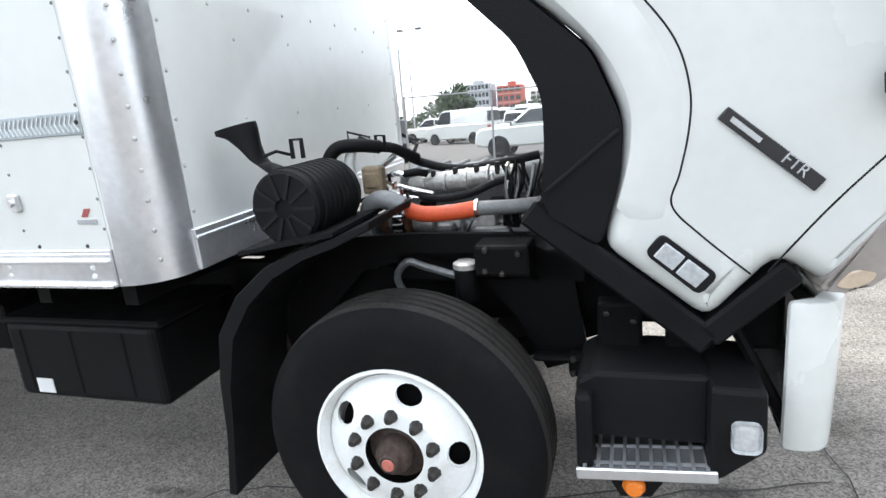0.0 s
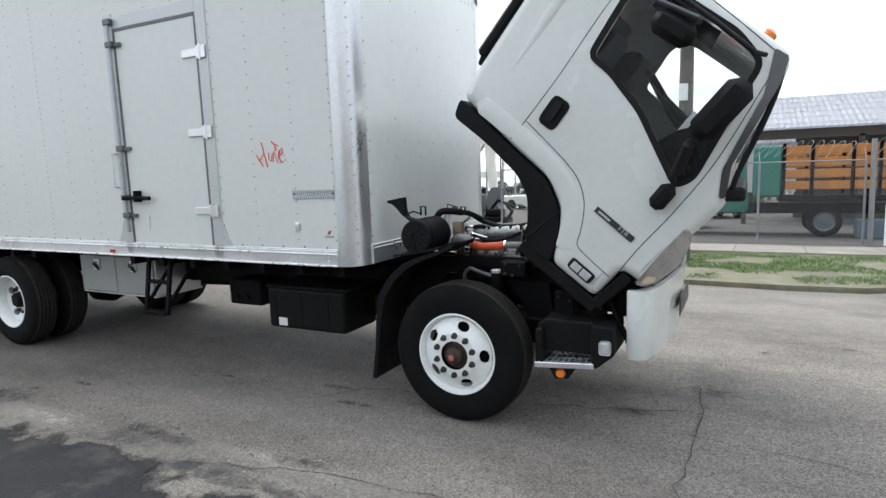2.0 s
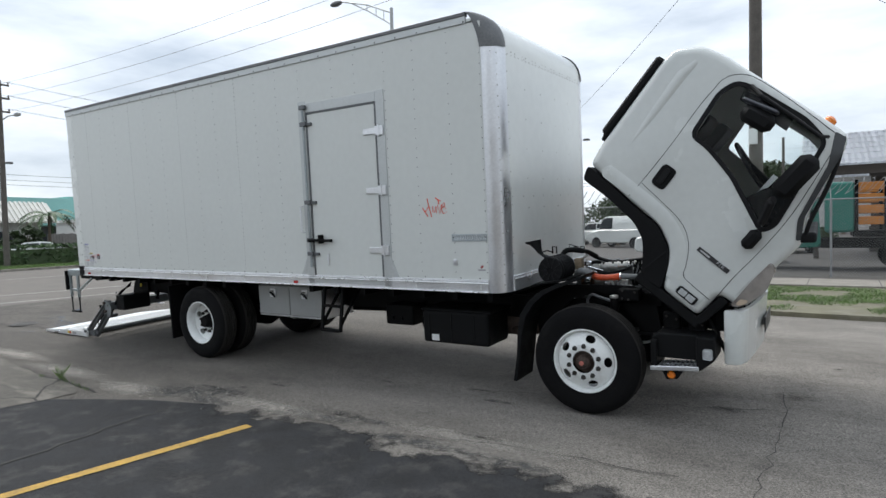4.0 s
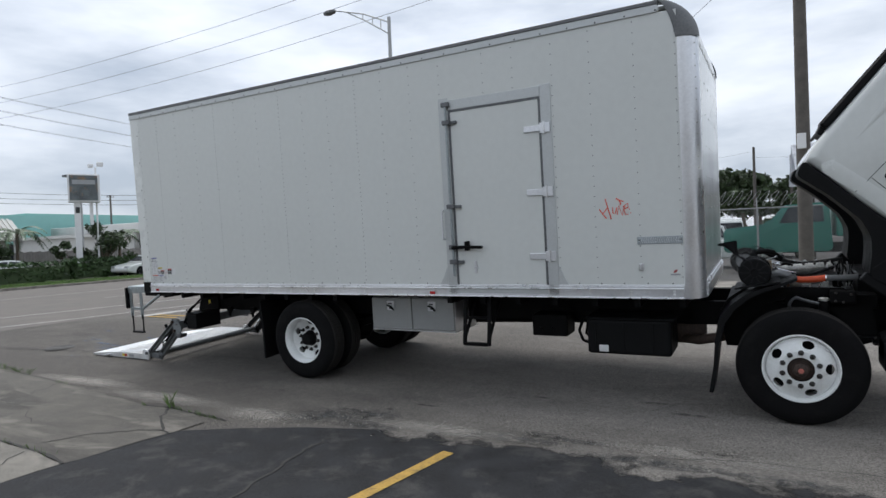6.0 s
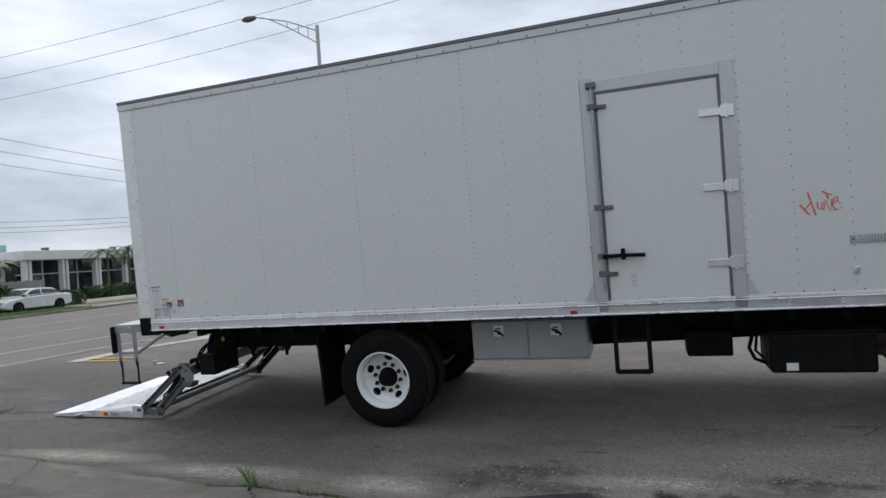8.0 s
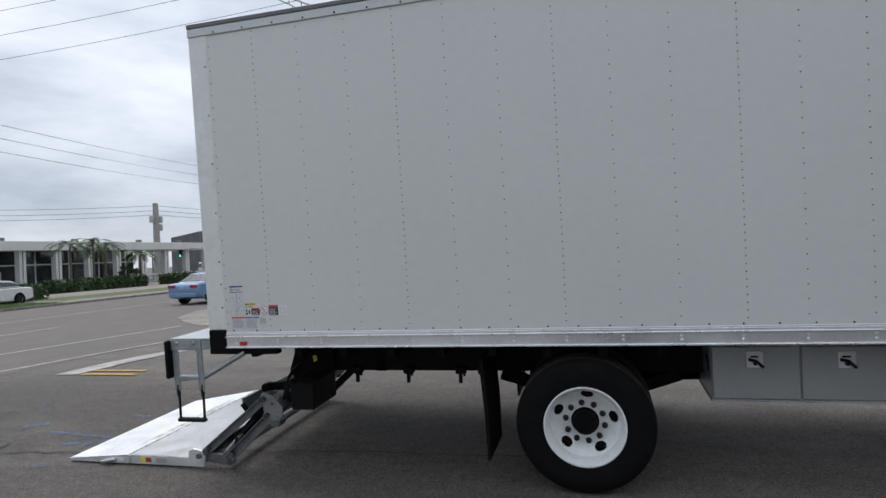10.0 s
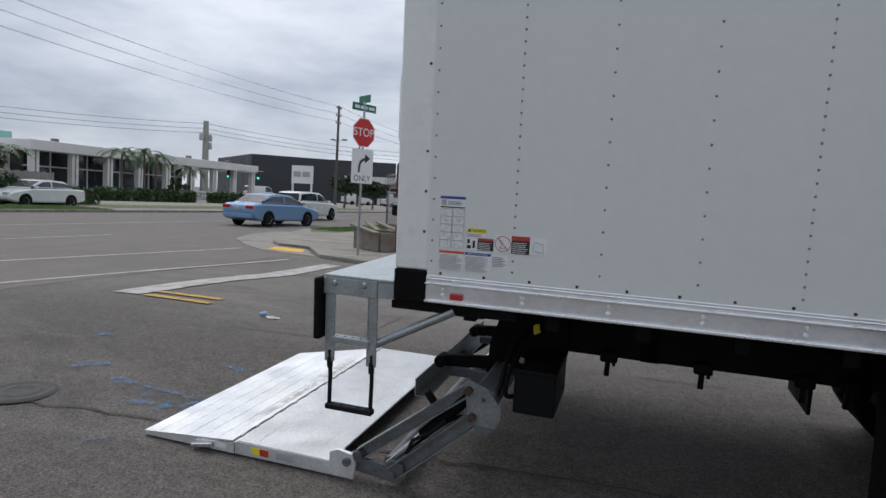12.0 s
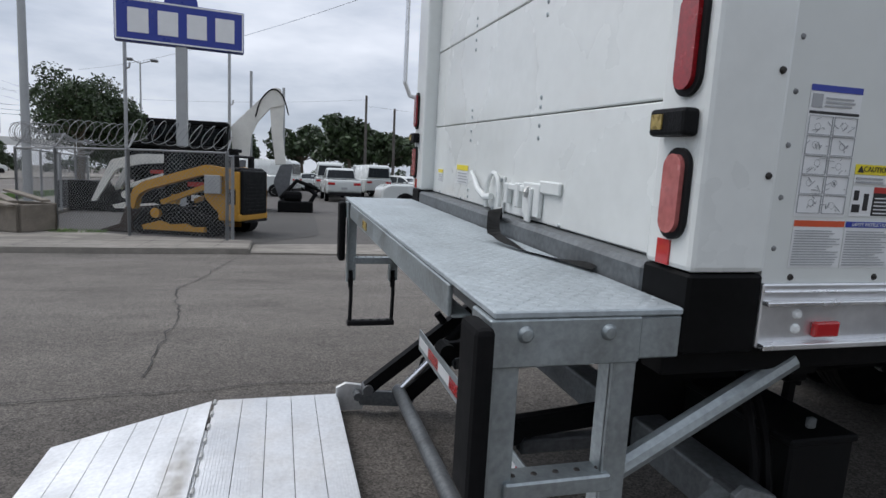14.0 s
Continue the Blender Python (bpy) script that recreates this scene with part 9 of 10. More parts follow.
part("lamp_head", bm, M_STEEL, lamp, smooth=True)
for x, y, h, n in ((-13, 60, 11, 2), (-45, 82, 10, 2), (-46, 26, 8.3, 3), (-55, 8, 9, 2), (-60, 22, 9, 2), (-23, 70, 11, 1)):
    l = root("lot_lamp", pose(x, y, 0), "tall lamp post with small floodlights", "lamp post", "lot lamps")
    bm = bmesh.new()
    tube(bm, [(0, 0, 0), (0, 0, h)], [0.1, 0.07], 8)
    part("pole", bm, M_GREYPOLE, l)
    for k in range(n):
        bm = bmesh.new()
        a = 2.2 * k + 0.4
        tube(bm, [(0, 0, h - 0.1), (math.cos(a), math.sin(a), h + 0.3)], 0.04, 6)
        bx(bm, math.cos(a) * 1.2 - 0.3, math.cos(a) * 1.2 + 0.3, math.sin(a) * 1.2 - 0.3, math.sin(a) * 1.2 + 0.3, h + 0.22, h + 0.42, 0.04)
        part("floodlight", bm, M_STEEL, l)
for x, y, h in ((-2.6, 23.5, 6.6), (-1.9, 25.5, 5.6), (-0.6, 24.5, 4.9), (-5.4, 20.0, 7.5)):
    l = root("yard_pole", pose(x, y, 0), "slim grey steel pole in the yard", "pole", "yard poles")
    bm = bmesh.new()
    tube(bm, [(0, 0, 0), (0, 0, h)], 0.055, 8)
    tube(bm, [(0, 0, h * 0.6), (0.12, 0, h * 0.6 + 0.05), (0.14, 0, h * 0.6 + 0.2)], 0.03, 7)
    part("pole", bm, M_GREYPOLE, l)

# stop sign with turn plate and street blades (blank bars)
stop = root("stop_sign", pose(-5.62, 10.97, 0.1) @ Matrix.Scale(0.94, 4), "red stop sign above a turn-right-only plate on a steel post", "road sign")
FACE = pose(0, 0, 0, 0, 0, 68)
bm = bmesh.new()
bx(bm, -0.03, 0.03, -0.015, 0.015, 0, 4.12, 0.005, 1)
part("post", bm, M_GALV, stop).matrix_basis = FACE
octo = [(0.412 * math.cos(math.pi / 8 + math.pi / 4 * k), 3.30 + 0.412 * math.sin(math.pi / 8 + math.pi / 4 * k)) for k in range(8)]
bm = bmesh.new()
prism(bm, octo, -0.024, -0.018)
pl = part("octagon_plate", bm, M_SIGNWHITE, stop, "white-edged red octagon")
pl.matrix_basis = FACE
bm = bmesh.new()
prism(bm, [(x * 0.945, 3.30 + (z - 3.30) * 0.945) for x, z in octo], -0.027, -0.0235)
part("red_face", bm, M_STOPRED, pl)
words("stop_word", "STOP", 0.30, pose(0, -0.029, 3.30, 90, 0, 0), M_SIGNWHITE, pl, 0.001)
bm = bmesh.new()
prism(bm, rounded([(-0.38, 1.95), (0.38, 1.95), (0.38, 2.86), (-0.38, 2.86)], 0.04), -0.024, -0.018)
pl = part("turn_plate", bm, M_SIGNWHITE, stop, "white plate with a black turning arrow")
pl.matrix_basis = FACE
words("only_word", "ONLY", 0.22, pose(0, -0.0255, 2.08, 90, 0, 0), M_LABELBLACK, pl, 0.001)
bm = bmesh.new()
path = smooth_path([(-0.12, 2.24), (-0.11, 2.42), (-0.04, 2.55), (0.10, 2.61)], 5)
for a, b in zip(path, path[1:]):
    beam(bm, (a[0], -0.026, a[1]), (b[0], -0.026, b[1]), 0.003, 0.07)
prism(bm, [(0.08, 2.49), (0.08, 2.74), (0.27, 2.63)], -0.0275, -0.0245)
part("arrow", bm, M_LABELBLACK, pl)
for z, w, turn in ((3.86, 0.42, 0), (4.08, 0.28, 80)):
    bm = bmesh.new()
    bx(bm, -w, w, -0.006, 0.006, z, z + 0.20, 0.003, 1)
    b = part("street_blade", bm, M_SIGNGREEN, stop, "green street-name blade with plain white bars")
    b.matrix_basis = FACE @ pose(0, 0, 0, 0, 0, turn)
    for sx, ww in ((-0.6, 0.25), (-0.05, 0.35), (0.6, 0.3)):
        bm = bmesh.new()
        bx(bm, w * (sx - ww * 0.8), w * (sx + ww * 0.8), -0.0085, -0.006, z + 0.06, z + 0.14)
        part("bar", bm, M_SIGNWHITE, b)

# blue pylon sign with plain number bars
pyl = root("pylon_sign", pose(-3.36, 17.2, 0.15), "royal blue pylon sign with white bars on a steel post", "sign")
bm = bmesh.new()
bx(bm, -0.14, 0.14, -0.12, 0.12, -0.17, 4.7, 0.01, 1)
part("post", bm, M_GREYPOLE, pyl)
face = pose(0, 0, 0, 0, 0, 8)
bm = bmesh.new()
bx(bm, -1.62, 1.62, -0.16, 0.16, 4.62, 5.72, 0.03)
lathe(bm, [(0.001, -0.12), (0.42, -0.12), (0.42, 0.12), (0.001, 0.12)], (0, 0, 5.74), "y", 24)
lathe(bm, [(0.001, -0.12), (0.17, -0.12), (0.17, 0.12), (0.001, 0.12)], (0, 0, 6.15), "y", 16)
cab_sign = part("sign_cabinet", bm, M_SIGNBLUE, pyl, "blue sign cabinet with a rounded crest")
cab_sign.matrix_basis = face
bm = bmesh.new()
for z in (4.66, 5.68):
    bx(bm, -1.6, 1.6, -0.168, -0.16, z - 0.02, z + 0.02)
for x in (-1.58, 1.58):
    bx(bm, x - 0.02, x + 0.02, -0.168, -0.16, 4.68, 5.66)
part("sign_edge", bm, M_SIGNWHITE, cab_sign, "white edge line")
for k in range(4):
    bm = bmesh.new()
    x = -1.05 + 0.72 * k
    bx(bm, x - 0.25, x + 0.25, -0.172, -0.16, 4.85, 5.48, 0.004, 1)
    part("number_bar", bm, M_SIGNWHITE, cab_sign, "plain white bar")

# far pylon advert across the avenue
py2 = root("advert_pylon", pose(-33.0, 18.6, 0.1, 0, 0, 62), "white advert pylon with a dark display panel", "sign")
bm = bmesh.new()
bx(bm, -0.62, -0.25, -0.3, 0.3, 0, 5.2), bx(bm, 0.3, 0.5, -0.2, 0.2, 3.6, 5.2)
bx(bm, -0.95, 0.95, -0.5, 0.5, 5.15, 7.05, 0.03)
part("pylon_body", bm, M_SIGNWHITE, py2)
M_SCREEN = shader("dark_poster", (0.10, 0.115, 0.12), 0.4, vary=0.5, scale=2.2, spots=((0.42, 0.22, 0.08), 1.6, 0.8))
bm = bmesh.new()
bx(bm, -0.86, 0.80, -0.53, -0.5, 5.25, 6.95)
pn = part("display_panel", bm, M_SCREEN, py2, "dark display with warm picture")
bm = bmesh.new()
bx(bm, -0.7, 0.66, -0.545, -0.531, 6.35, 6.65)
part("bar", bm, M_LABELGREY, pn)
bm = bmesh.new()
bx(bm, -0.55, -0.3, -0.32, -0.3, 4.4, 4.8)
part("small_panel", bm, M_LABELBLACK, py2)
bm = bmesh.new()
tube(bm, [(0.75, 0.3, 0), (0.75, 0.3, 7.6)], 0.06, 8)
bx(bm, 0.3, 0.65, 0.2, 0.5, 7.6, 7.85, 0.05), bx(bm, 0.85, 1.25, 0.2, 0.5, 7.7, 8.0, 0.05)
part("floodlight_post", bm, M_SIGNWHITE, py2)


# ---- fences ----
def chain_fence(pts, h, z0, label, coil=True, mesh_step=0.085):
    f = root("chain_link_fence", pose(0, 0, 0), label, "fence")
    for (ax, ay), (bx_, by) in zip(pts, pts[1:]):
        a, b = Vector((ax, ay, 0)), Vector((bx_, by, 0))
        d = b - a
        length = d.length
        d.normalize()
        n = max(1, round(length / 2.4))
        for k in range(n + 1):
            p = a.lerp(b, k / n)
            bm = bmesh.new()
            tube(bm, [(p.x, p.y, z0 - 0.05), (p.x, p.y, z0 + h + 0.03)], 0.032, 8)
            if coil:
                tube(bm, [(p.x, p.y, z0 + h), (p.x - d.y * 0.22, p.y + d.x * 0.22, z0 + h + 0.32)], 0.014, 6)
            part("post", bm, M_CHAIN, f)
        for z in (h,):
            bm = bmesh.new()
            tube(bm, [(a.x, a.y, z0 + z), (b.x, b.y, z0 + z)], 0.021, 7)
            part("rail", bm, M_CHAIN, f)
        vs, fs = [], []
        r = 0.0025
        nrm = Vector((-d.y, d.x, 0)) * r
        for s in (1, -1):
            k = -h if s > 0 else 0.0
            end = length if s > 0 else length + h
            while k < end:
                # the wire runs from (u0, 0) to (u0 + s*h, h), clipped to the bay
                u0, u1 = (k, k + h) if s > 0 else (k, k - h)
                t0, t1 = 0.0, 1.0
                du = u1 - u0
                for lim, sign in ((0.0, 1), (length, -1)):
                    if du * sign > 0:
                        t0 = max(t0, (lim - u0) / du) if sign > 0 and du > 0 else t0
                    if sign > 0 and du < 0:
                        t1 = min(t1, (0.0 - u0) / du)
                    if sign < 0 and du > 0:
                        t1 = min(t1, (length - u0) / du)
                    if sign < 0 and du < 0:
                        t0 = max(t0, (length - u0) / du)
                if t1 > t0:
                    p = a + d * (u0 + du * t0) + Vector((0, 0, z0 + h * t0))
                    q = a + d * (u0 + du * t1) + Vector((0, 0, z0 + h * t1))
                    side = Vector((d.x * r * 0.7, d.y * r * 0.7, -s * r * 0.7))
                    i = len(vs)
                    vs += [p + side, p - side, p + nrm, q + side, q - side, q + nrm]
                    fs += [(i, i + 1, i + 4, i + 3), (i + 1, i + 2, i + 5, i + 4), (i + 2, i, i + 3, i + 5)]
                k += mesh_step
        raw("wire_mesh", vs, fs, M_CHAIN, f, "diamond wire mesh", kind="stuff")
        if coil:
            bm = bmesh.new()
            turns = length / 0.25
            pp = []
            for k in range(int(turns * 18)):
                t = k / (turns * 18)
                ang = 2 * math.pi * turns * t
                rr = 0.22 + 0.05 * math.sin(k * 0.37)
                p = a.lerp(b, t)
                c = Vector((p.x - d.y * 0.06, p.y + d.x * 0.06, z0 + h + 0.32))
                pp.append(c + d * 0.16 * math.sin(ang) + Vector((-d.y * rr * math.cos(ang), d.x * rr * math.cos(ang), rr * math.sin(ang))))
            tube(bm, pp, 0.0075, 4)
            part("razor_coil", bm, M_CHAIN, f, "coiled razor wire")
    return f


chain_fence([(-7.6, 24.0), (-6.6, 14.95), (-5.3, 13.38), (-3.6, 11.98), (-1.72, 11.28)], 1.69, 0.1, "grey chain-link fence topped with razor wire")
chain_fence([(-1.72, 11.28), (-1.66, 11.9)], 1.69, 0.05, "short return of the chain-link fence", coil=False)
chain_fence([(3.0, 15.2), (13.2, 16.0)], 2.25, 0.1, "tall chain-link yard fence with razor wire")
chain_fence([(13.4, 16.0), (18.0, 16.3), (30, 17.0)], 2.25, 0.1, "chain-link gate bay beside the yard")
bm = bmesh.new()
tube(bm, [(13.6, 15.2, 0.1), (13.6, 15.2, 1.15)], 0.06, 10)
tagged(part("bollard", bm, M_SIGNWHITE), "short white bollard beside the fence", "bollard")
bm = bmesh.new()
tube(bm, [(13.35, 15.95, 0), (13.35, 15.95, 2.9)], 0.06, 8)
tagged(part("gate_post", bm, M_CHAIN), "thick galvanised gate post", "post")

# broken planter at the corner
pt = root("planter", pose(-5.95, 12.95, 0.1, 0, 0, -32), "broken weathered planter box on the sidewalk", "planter")
bm = bmesh.new()
bx(bm, -0.68, 0.68, -0.42, -0.34, 0.0, 0.56, 0.02)
bx(bm, -0.68, 0.68, 0.34, 0.42, 0.0, 0.56, 0.02)
bx(bm, -0.68, -0.60, -0.42, 0.42, 0.0, 0.54, 0.02)
bx(bm, 0.60, 0.68, -0.42, 0.42, 0.0, 0.54, 0.02)
bx(bm, -0.63, 0.63, -0.36, 0.36, 0.0, 0.42)
part("box", bm, M_PLANTER, pt)
bm = bmesh.new()
beam(bm, (-0.8, -0.40, 0.68), (0.6, -0.46, 0.52), 0.2, 0.06, bev=0.01)
beam(bm, (-0.7, 0.05, 0.76), (0.35, -0.25, 0.58), 0.18, 0.05, bev=0.01)
beam(bm, (-0.5, 0.28, 0.78), (0.66, 0.2, 0.6), 0.18, 0.05, bev=0.01)
part("loose_boards", bm, M_PLANTER, pt)


# ---- machines in the yard ----
def track_loader(x, y, yaw, paint, label, s=1.0, arm=None, bucket=True):
    t = root("track_loader", pose(x, y, 0.012, 0, 0, yaw) @ Matrix.Scale(s, 4), label, "loader")
    for sy in (-1, 1):
        tr = rounded([(-0.95, 0.02), (0.85, 0.02), (1.05, 0.25), (0.75, 0.62), (0.2, 0.72), (-0.95, 0.45), (-1.1, 0.2)], 0.16, 4)
        bm = bmesh.new()
        hole = inset(tr, 0.09)
        plate(bm, tr, [hole], sy * 0.85 - 0.2, sy * 0.85 + 0.2)
        k = len(tr)
        for i in range(0, k, 1):
            p, q = Vector(tr[i]), Vector(tr[(i + 1) % k])
            beam(bm, ((p.x + q.x) / 2, sy * 0.85 - 0.21, (p.y + q.y) / 2), ((p.x + q.x) / 2, sy * 0.85 + 0.21, (p.y + q.y) / 2), 0.05, 0.05)
        part("track", bm, M_RUBBER, t, "black rubber track", kind="stuff")
        # Black fill added to stand in for the dark inside of the track.
        bm = bmesh.new()
        prism(bm, inset(tr, 0.05), sy * 0.85 - 0.12, sy * 0.85 + 0.12)
        part("track_backing", bm, M_BLACK, t, "black fill added inside the track loop")
        bm = bmesh.new()
        prism(bm, [(-0.80, 0.12), (0.75, 0.12), (0.80, 0.22), (0.35, 0.34), (0.1, 0.26), (-0.3, 0.30), (-0.5, 0.22), (-0.80, 0.24)], sy * 0.85 - 0.16, sy * 0.85 + 0.215)
        lathe(bm, [(0, sy * 0.85 - 0.1), (0.12, sy * 0.85 - 0.1), (0.12, sy * 0.85 + 0.22), (0, sy * 0.85 + 0.22)], (0.45, 0, 0.52), "y", 16)
        part("undercarriage", bm, paint, t)
        bm = bmesh.new()
        prism(bm, rounded(arm or [(-1.30, 1.62), (-0.75, 1.69), (0.86, 1.24), (1.12, 1.06), (1.26, 0.62), (1.10, 0.56), (1.0, 0.92), (0.74, 1.06), (-0.62, 1.44), (-1.28, 1.43)], 0.06), sy * 0.82 - 0.1, sy * 0.82 + 0.1, "xz", 0.015)
        part("lift_arm", bm, paint, t)
        bm = bmesh.new()
        beam(bm, (-1.0, sy * 0.72, 1.3), (0.5, sy * 0.72, 0.75), 0.1, 0.12)
        part("arm_link", bm, paint, t)
    bm = bmesh.new()
    prism(bm, rounded([(-1.40, 0.45), (-1.42, 1.3), (-1.2, 1.4), (-0.6, 1.3), (-0.5, 0.7), (0.8, 0.6), (0.8, 0.4), (-1.6, 0.35)], 0.07), -0.62, 0.62, "xz", 0.03)
    part("body", bm, M_BLACK, t, "black chassis tub")
    part("rear_skirt", bx(bmesh.new(), -1.52, -0.95, -0.74, 0.74, 0.38, 0.56, 0.04), paint, t)
    for sy in (-1, 1):
        bm = bmesh.new()
        prism(bm, rounded([(-1.48, 0.50), (-1.05, 0.50), (-0.62, 0.92), (-0.66, 1.50), (-1.48, 1.56)], 0.06), min(sy * 0.62, sy * 0.76), max(sy * 0.62, sy * 0.76), "xz", 0.02)
        part("side_panel", bm, paint, t)
        part("side_vent", bx(bmesh.new(), -1.42, -1.25, min(sy * 0.755, sy * 0.77), max(sy * 0.755, sy * 0.77), 0.78, 1.14, 0.01), M_SEAL, t)
    part("engine_hood", bx(bmesh.new(), -1.49, -0.80, -0.63, 0.63, 1.30, 1.66, 0.07, 3), M_PLASTIC, t, "black engine hood")
    grille = part("rear_grille", bx(bmesh.new(), -1.54, -1.44, -0.66, 0.66, 0.52, 1.60, 0.05, 3), M_PLASTIC, t, "black rear engine grille")
    for k in range(8):
        part("slat", bx(bmesh.new(), -1.556, -1.54, -0.5, 0.5, 0.62 + k * 0.09, 0.65 + k * 0.09), M_SEAL, grille)
    bm = bmesh.new()
    tube(bm, [(-1.2, 0.45, 1.62), (-1.2, 0.45, 1.92), (-1.2, -0.35, 1.92)], 0.035, 8)
    tube(bm, [(-1.2, -0.45, 1.6), (-1.2, -0.45, 1.95)], 0.08, 12)
    part("exhaust", bm, M_SEAL, t, "black exhaust stack and guard bar", kind="stuff")
    bm = bmesh.new()
    for sx, sy in ((-0.85, -0.5), (-0.85, 0.5), (0.55, -0.5), (0.55, 0.5)):
        beam(bm, (sx, sy, 0.7), (sx * 0.92, sy, 2.08), 0.08, 0.08)
    bx(bm, -0.9, 0.65, -0.56, 0.56, 2.04, 2.12, 0.02)
    bx(bm, -0.84, -0.80, -0.5, 0.5, 1.2, 2.04)
    part("cab_frame", bm, M_BLACK, t, "black roll cage cab")
    for sy in (-0.52, 0.52):
        part("cab_glass", bx(bmesh.new(), -0.75, 0.48, sy - 0.01, sy + 0.01, 0.95, 2.0), M_CABPANE, t)
    bm = bmesh.new()
    if bucket:
        prism(bm, [(1.15, 0.04), (1.95, 0.02), (1.95, 0.06), (1.45, 0.20), (1.30, 0.62), (1.15, 0.62)], -0.95, 0.95, "xz", 0.01)
        part("bucket", bm, M_HUB, t, "dark rusty steel bucket")
    bm = bmesh.new()
    bx(bm, -1.12, -0.72, 0.84, 0.935, 1.02, 1.46, 0.02)
    part("grey_box", bm, M_GREYPOLE, t)
    bm = bmesh.new()
    bx(bm, -0.62, -0.12, 0.60, 0.63, 1.16, 1.27)
    part("decal", bm, M_LABELRED, t, "plain red decal")
    return t


track_loader(-2.56, 13.81, 156, M_YELLOWPAINT, "yellow compact track loader parked behind the fence", 0.92)
track_loader(-4.95, 21.3, 178, M_CREAM, "white compact loader with a black bucket", 1.1, [(1.42, 0.30), (1.28, 0.30), (0.72, 1.26), (0.1, 1.42), (-1.2, 1.55), (-1.2, 1.75), (0.1, 1.72), (0.86, 1.52)], False)
bh = root("backhoe", pose(-2.03, 23.5, 0.012, 0, 0, 180) @ Matrix.Scale(1.11, 4), "cream-white backhoe with its boom folded up", "backhoe")
bm = bmesh.new()
prism(bm, rounded([(0.4, 1.82), (0.45, 2.84), (-0.12, 3.43), (-0.64, 3.96), (-0.94, 4.24), (-1.19, 4.22), (-1.31, 3.66), (-0.84, 3.55), (-0.42, 3.06), (-0.2, 2.55), (-0.15, 1.84)], 0.06), -0.16, 0.16, "xz", 0.02)
part("boom", bm, M_CREAM, bh)
bm = bmesh.new()
prism(bm, [(-0.82, 3.63), (-1.31, 3.74), (-1.24, 2.74), (-1.39, 1.63), (-1.02, 1.61), (-0.88, 2.72)], -0.12, 0.12, "xz", 0.02)
part("dipper", bm, M_CREAM, bh)
bm = bmesh.new()
prism(bm, rounded([(-1.62, 1.65), (-1.2, 1.62), (-0.95, 1.0), (-1.2, 0.35), (-1.75, 0.3), (-1.5, 0.9)], 0.08), -0.35, 0.35, "xz", 0.02)
part("hoe_bucket", bm, M_STEEL, bh)
bm = bmesh.new()
tube(bm, [Vector(p) for p in smooth_path([Vector(p) for p in ((-0.35, 0.18, 3.21), (-0.53, 0.18, 3.8), (-0.91, 0.18, 4.18), (-1.25, 0.18, 3.97), (-1.45, 0.18, 3.34))])], 0.025, 6)
part("hydraulic_hose", bm, M_BLACK, bh)
bm = bmesh.new()
bx(bm, -0.6, 3.4, -0.6, 0.6, 0.6, 1.35, 0.05)
part("tractor_body", bm, M_STEEL, bh)
bm = bmesh.new()
for x in (0.6, 1.75, 2.9):
    for sy in (-0.68, 0.68):
        bx(bm, x - 0.05, x + 0.05, sy - 0.05, sy + 0.05, 1.3, 2.8, 0.01)
bx(bm, 0.5, 3.0, -0.76, 0.76, 2.76, 2.92, 0.05, 3)
bx(bm, 0.55, 2.95, -0.70, 0.70, 1.25, 1.62, 0.03)
bx(bm, 1.3, 1.9, -0.3, 0.3, 1.6, 2.35, 0.08)
part("cab", bm, M_BLACK, bh, "black operator cab", kind="stuff")
for sy in (-0.68, 0.68):
    for x in (0.66, 1.81):
        part("cab_pane", bx(bmesh.new(), x, x + 1.03, sy - 0.008, sy + 0.008, 1.62, 2.75), M_CABPANE, bh)
for x in (-0.2, 1.9):
    for sy in (-0.8, 0.8):
        small_wheel(bh, x, sy, 0.55 if x < 1 else 0.42, M_CREAM)
sc = root("scrap_attachment", pose(0.1, 22.6, 0.012), "heap of black machine attachments on the asphalt", "machine part")
bm = bmesh.new()
bx(bm, -0.9, 0.4, -0.4, 0.4, 0, 0.42, 0.05), bx(bm, -0.7, 0.0, -0.3, 0.5, 0.42, 0.8, 0.12), tube(bm, [(0.3, 0, 0.35), (0.5, 0, 0.7), (0.2, 0.1, 0.95)], 0.09, 8)
tube(bm, [(-0.8, 0, 0.5), (-0.2, 0, 1.2), (0.6, 0, 0.9)], 0.08, 8)
part("frame", bm, M_BLACK, sc)
bm = bmesh.new()
prism(bm, rounded([(-7.55, 0.02), (-6.2, 0.02), (-6.25, 0.75), (-6.4, 0.98), (-7.5, 0.98), (-7.62, 0.6)], 0.06), 20.5, 22.1, "xz", 0.02)
tagged(part("loader_bucket", bm, M_BLACK), "wide black loader bucket standing in the yard", "bucket")

# flags
fl = root("flagpole", pose(-11.93, 40, 0.1) @ Matrix.Scale(0.41, 4), "white flagpole with a striped flag and a green flag", "flagpole")
bm = bmesh.new()
tube(bm, [(0, 0, 0), (0, 0, 12)], 0.09, 8)
part("pole", bm, M_SIGNWHITE, fl)
for k in range(9):
    bm = bmesh.new()
    n = 10
    top = [(j * 0.42, 0.25 * math.sin(j * 0.8), 11.8 - k * 0.24 - j * 0.09) for j in range(n)]
    vs = [bm.verts.new(p) for p in top] + [bm.verts.new((x, y, z - 0.24)) for x, y, z in top]
    for j in range(n - 1):
        bm.faces.new((vs[j], vs[j + 1], vs[n + j + 1], vs[n + j]))
    part("stripe", bm, M_LABELRED if k % 2 == 0 else M_SIGNWHITE, fl)
bm = bmesh.new()
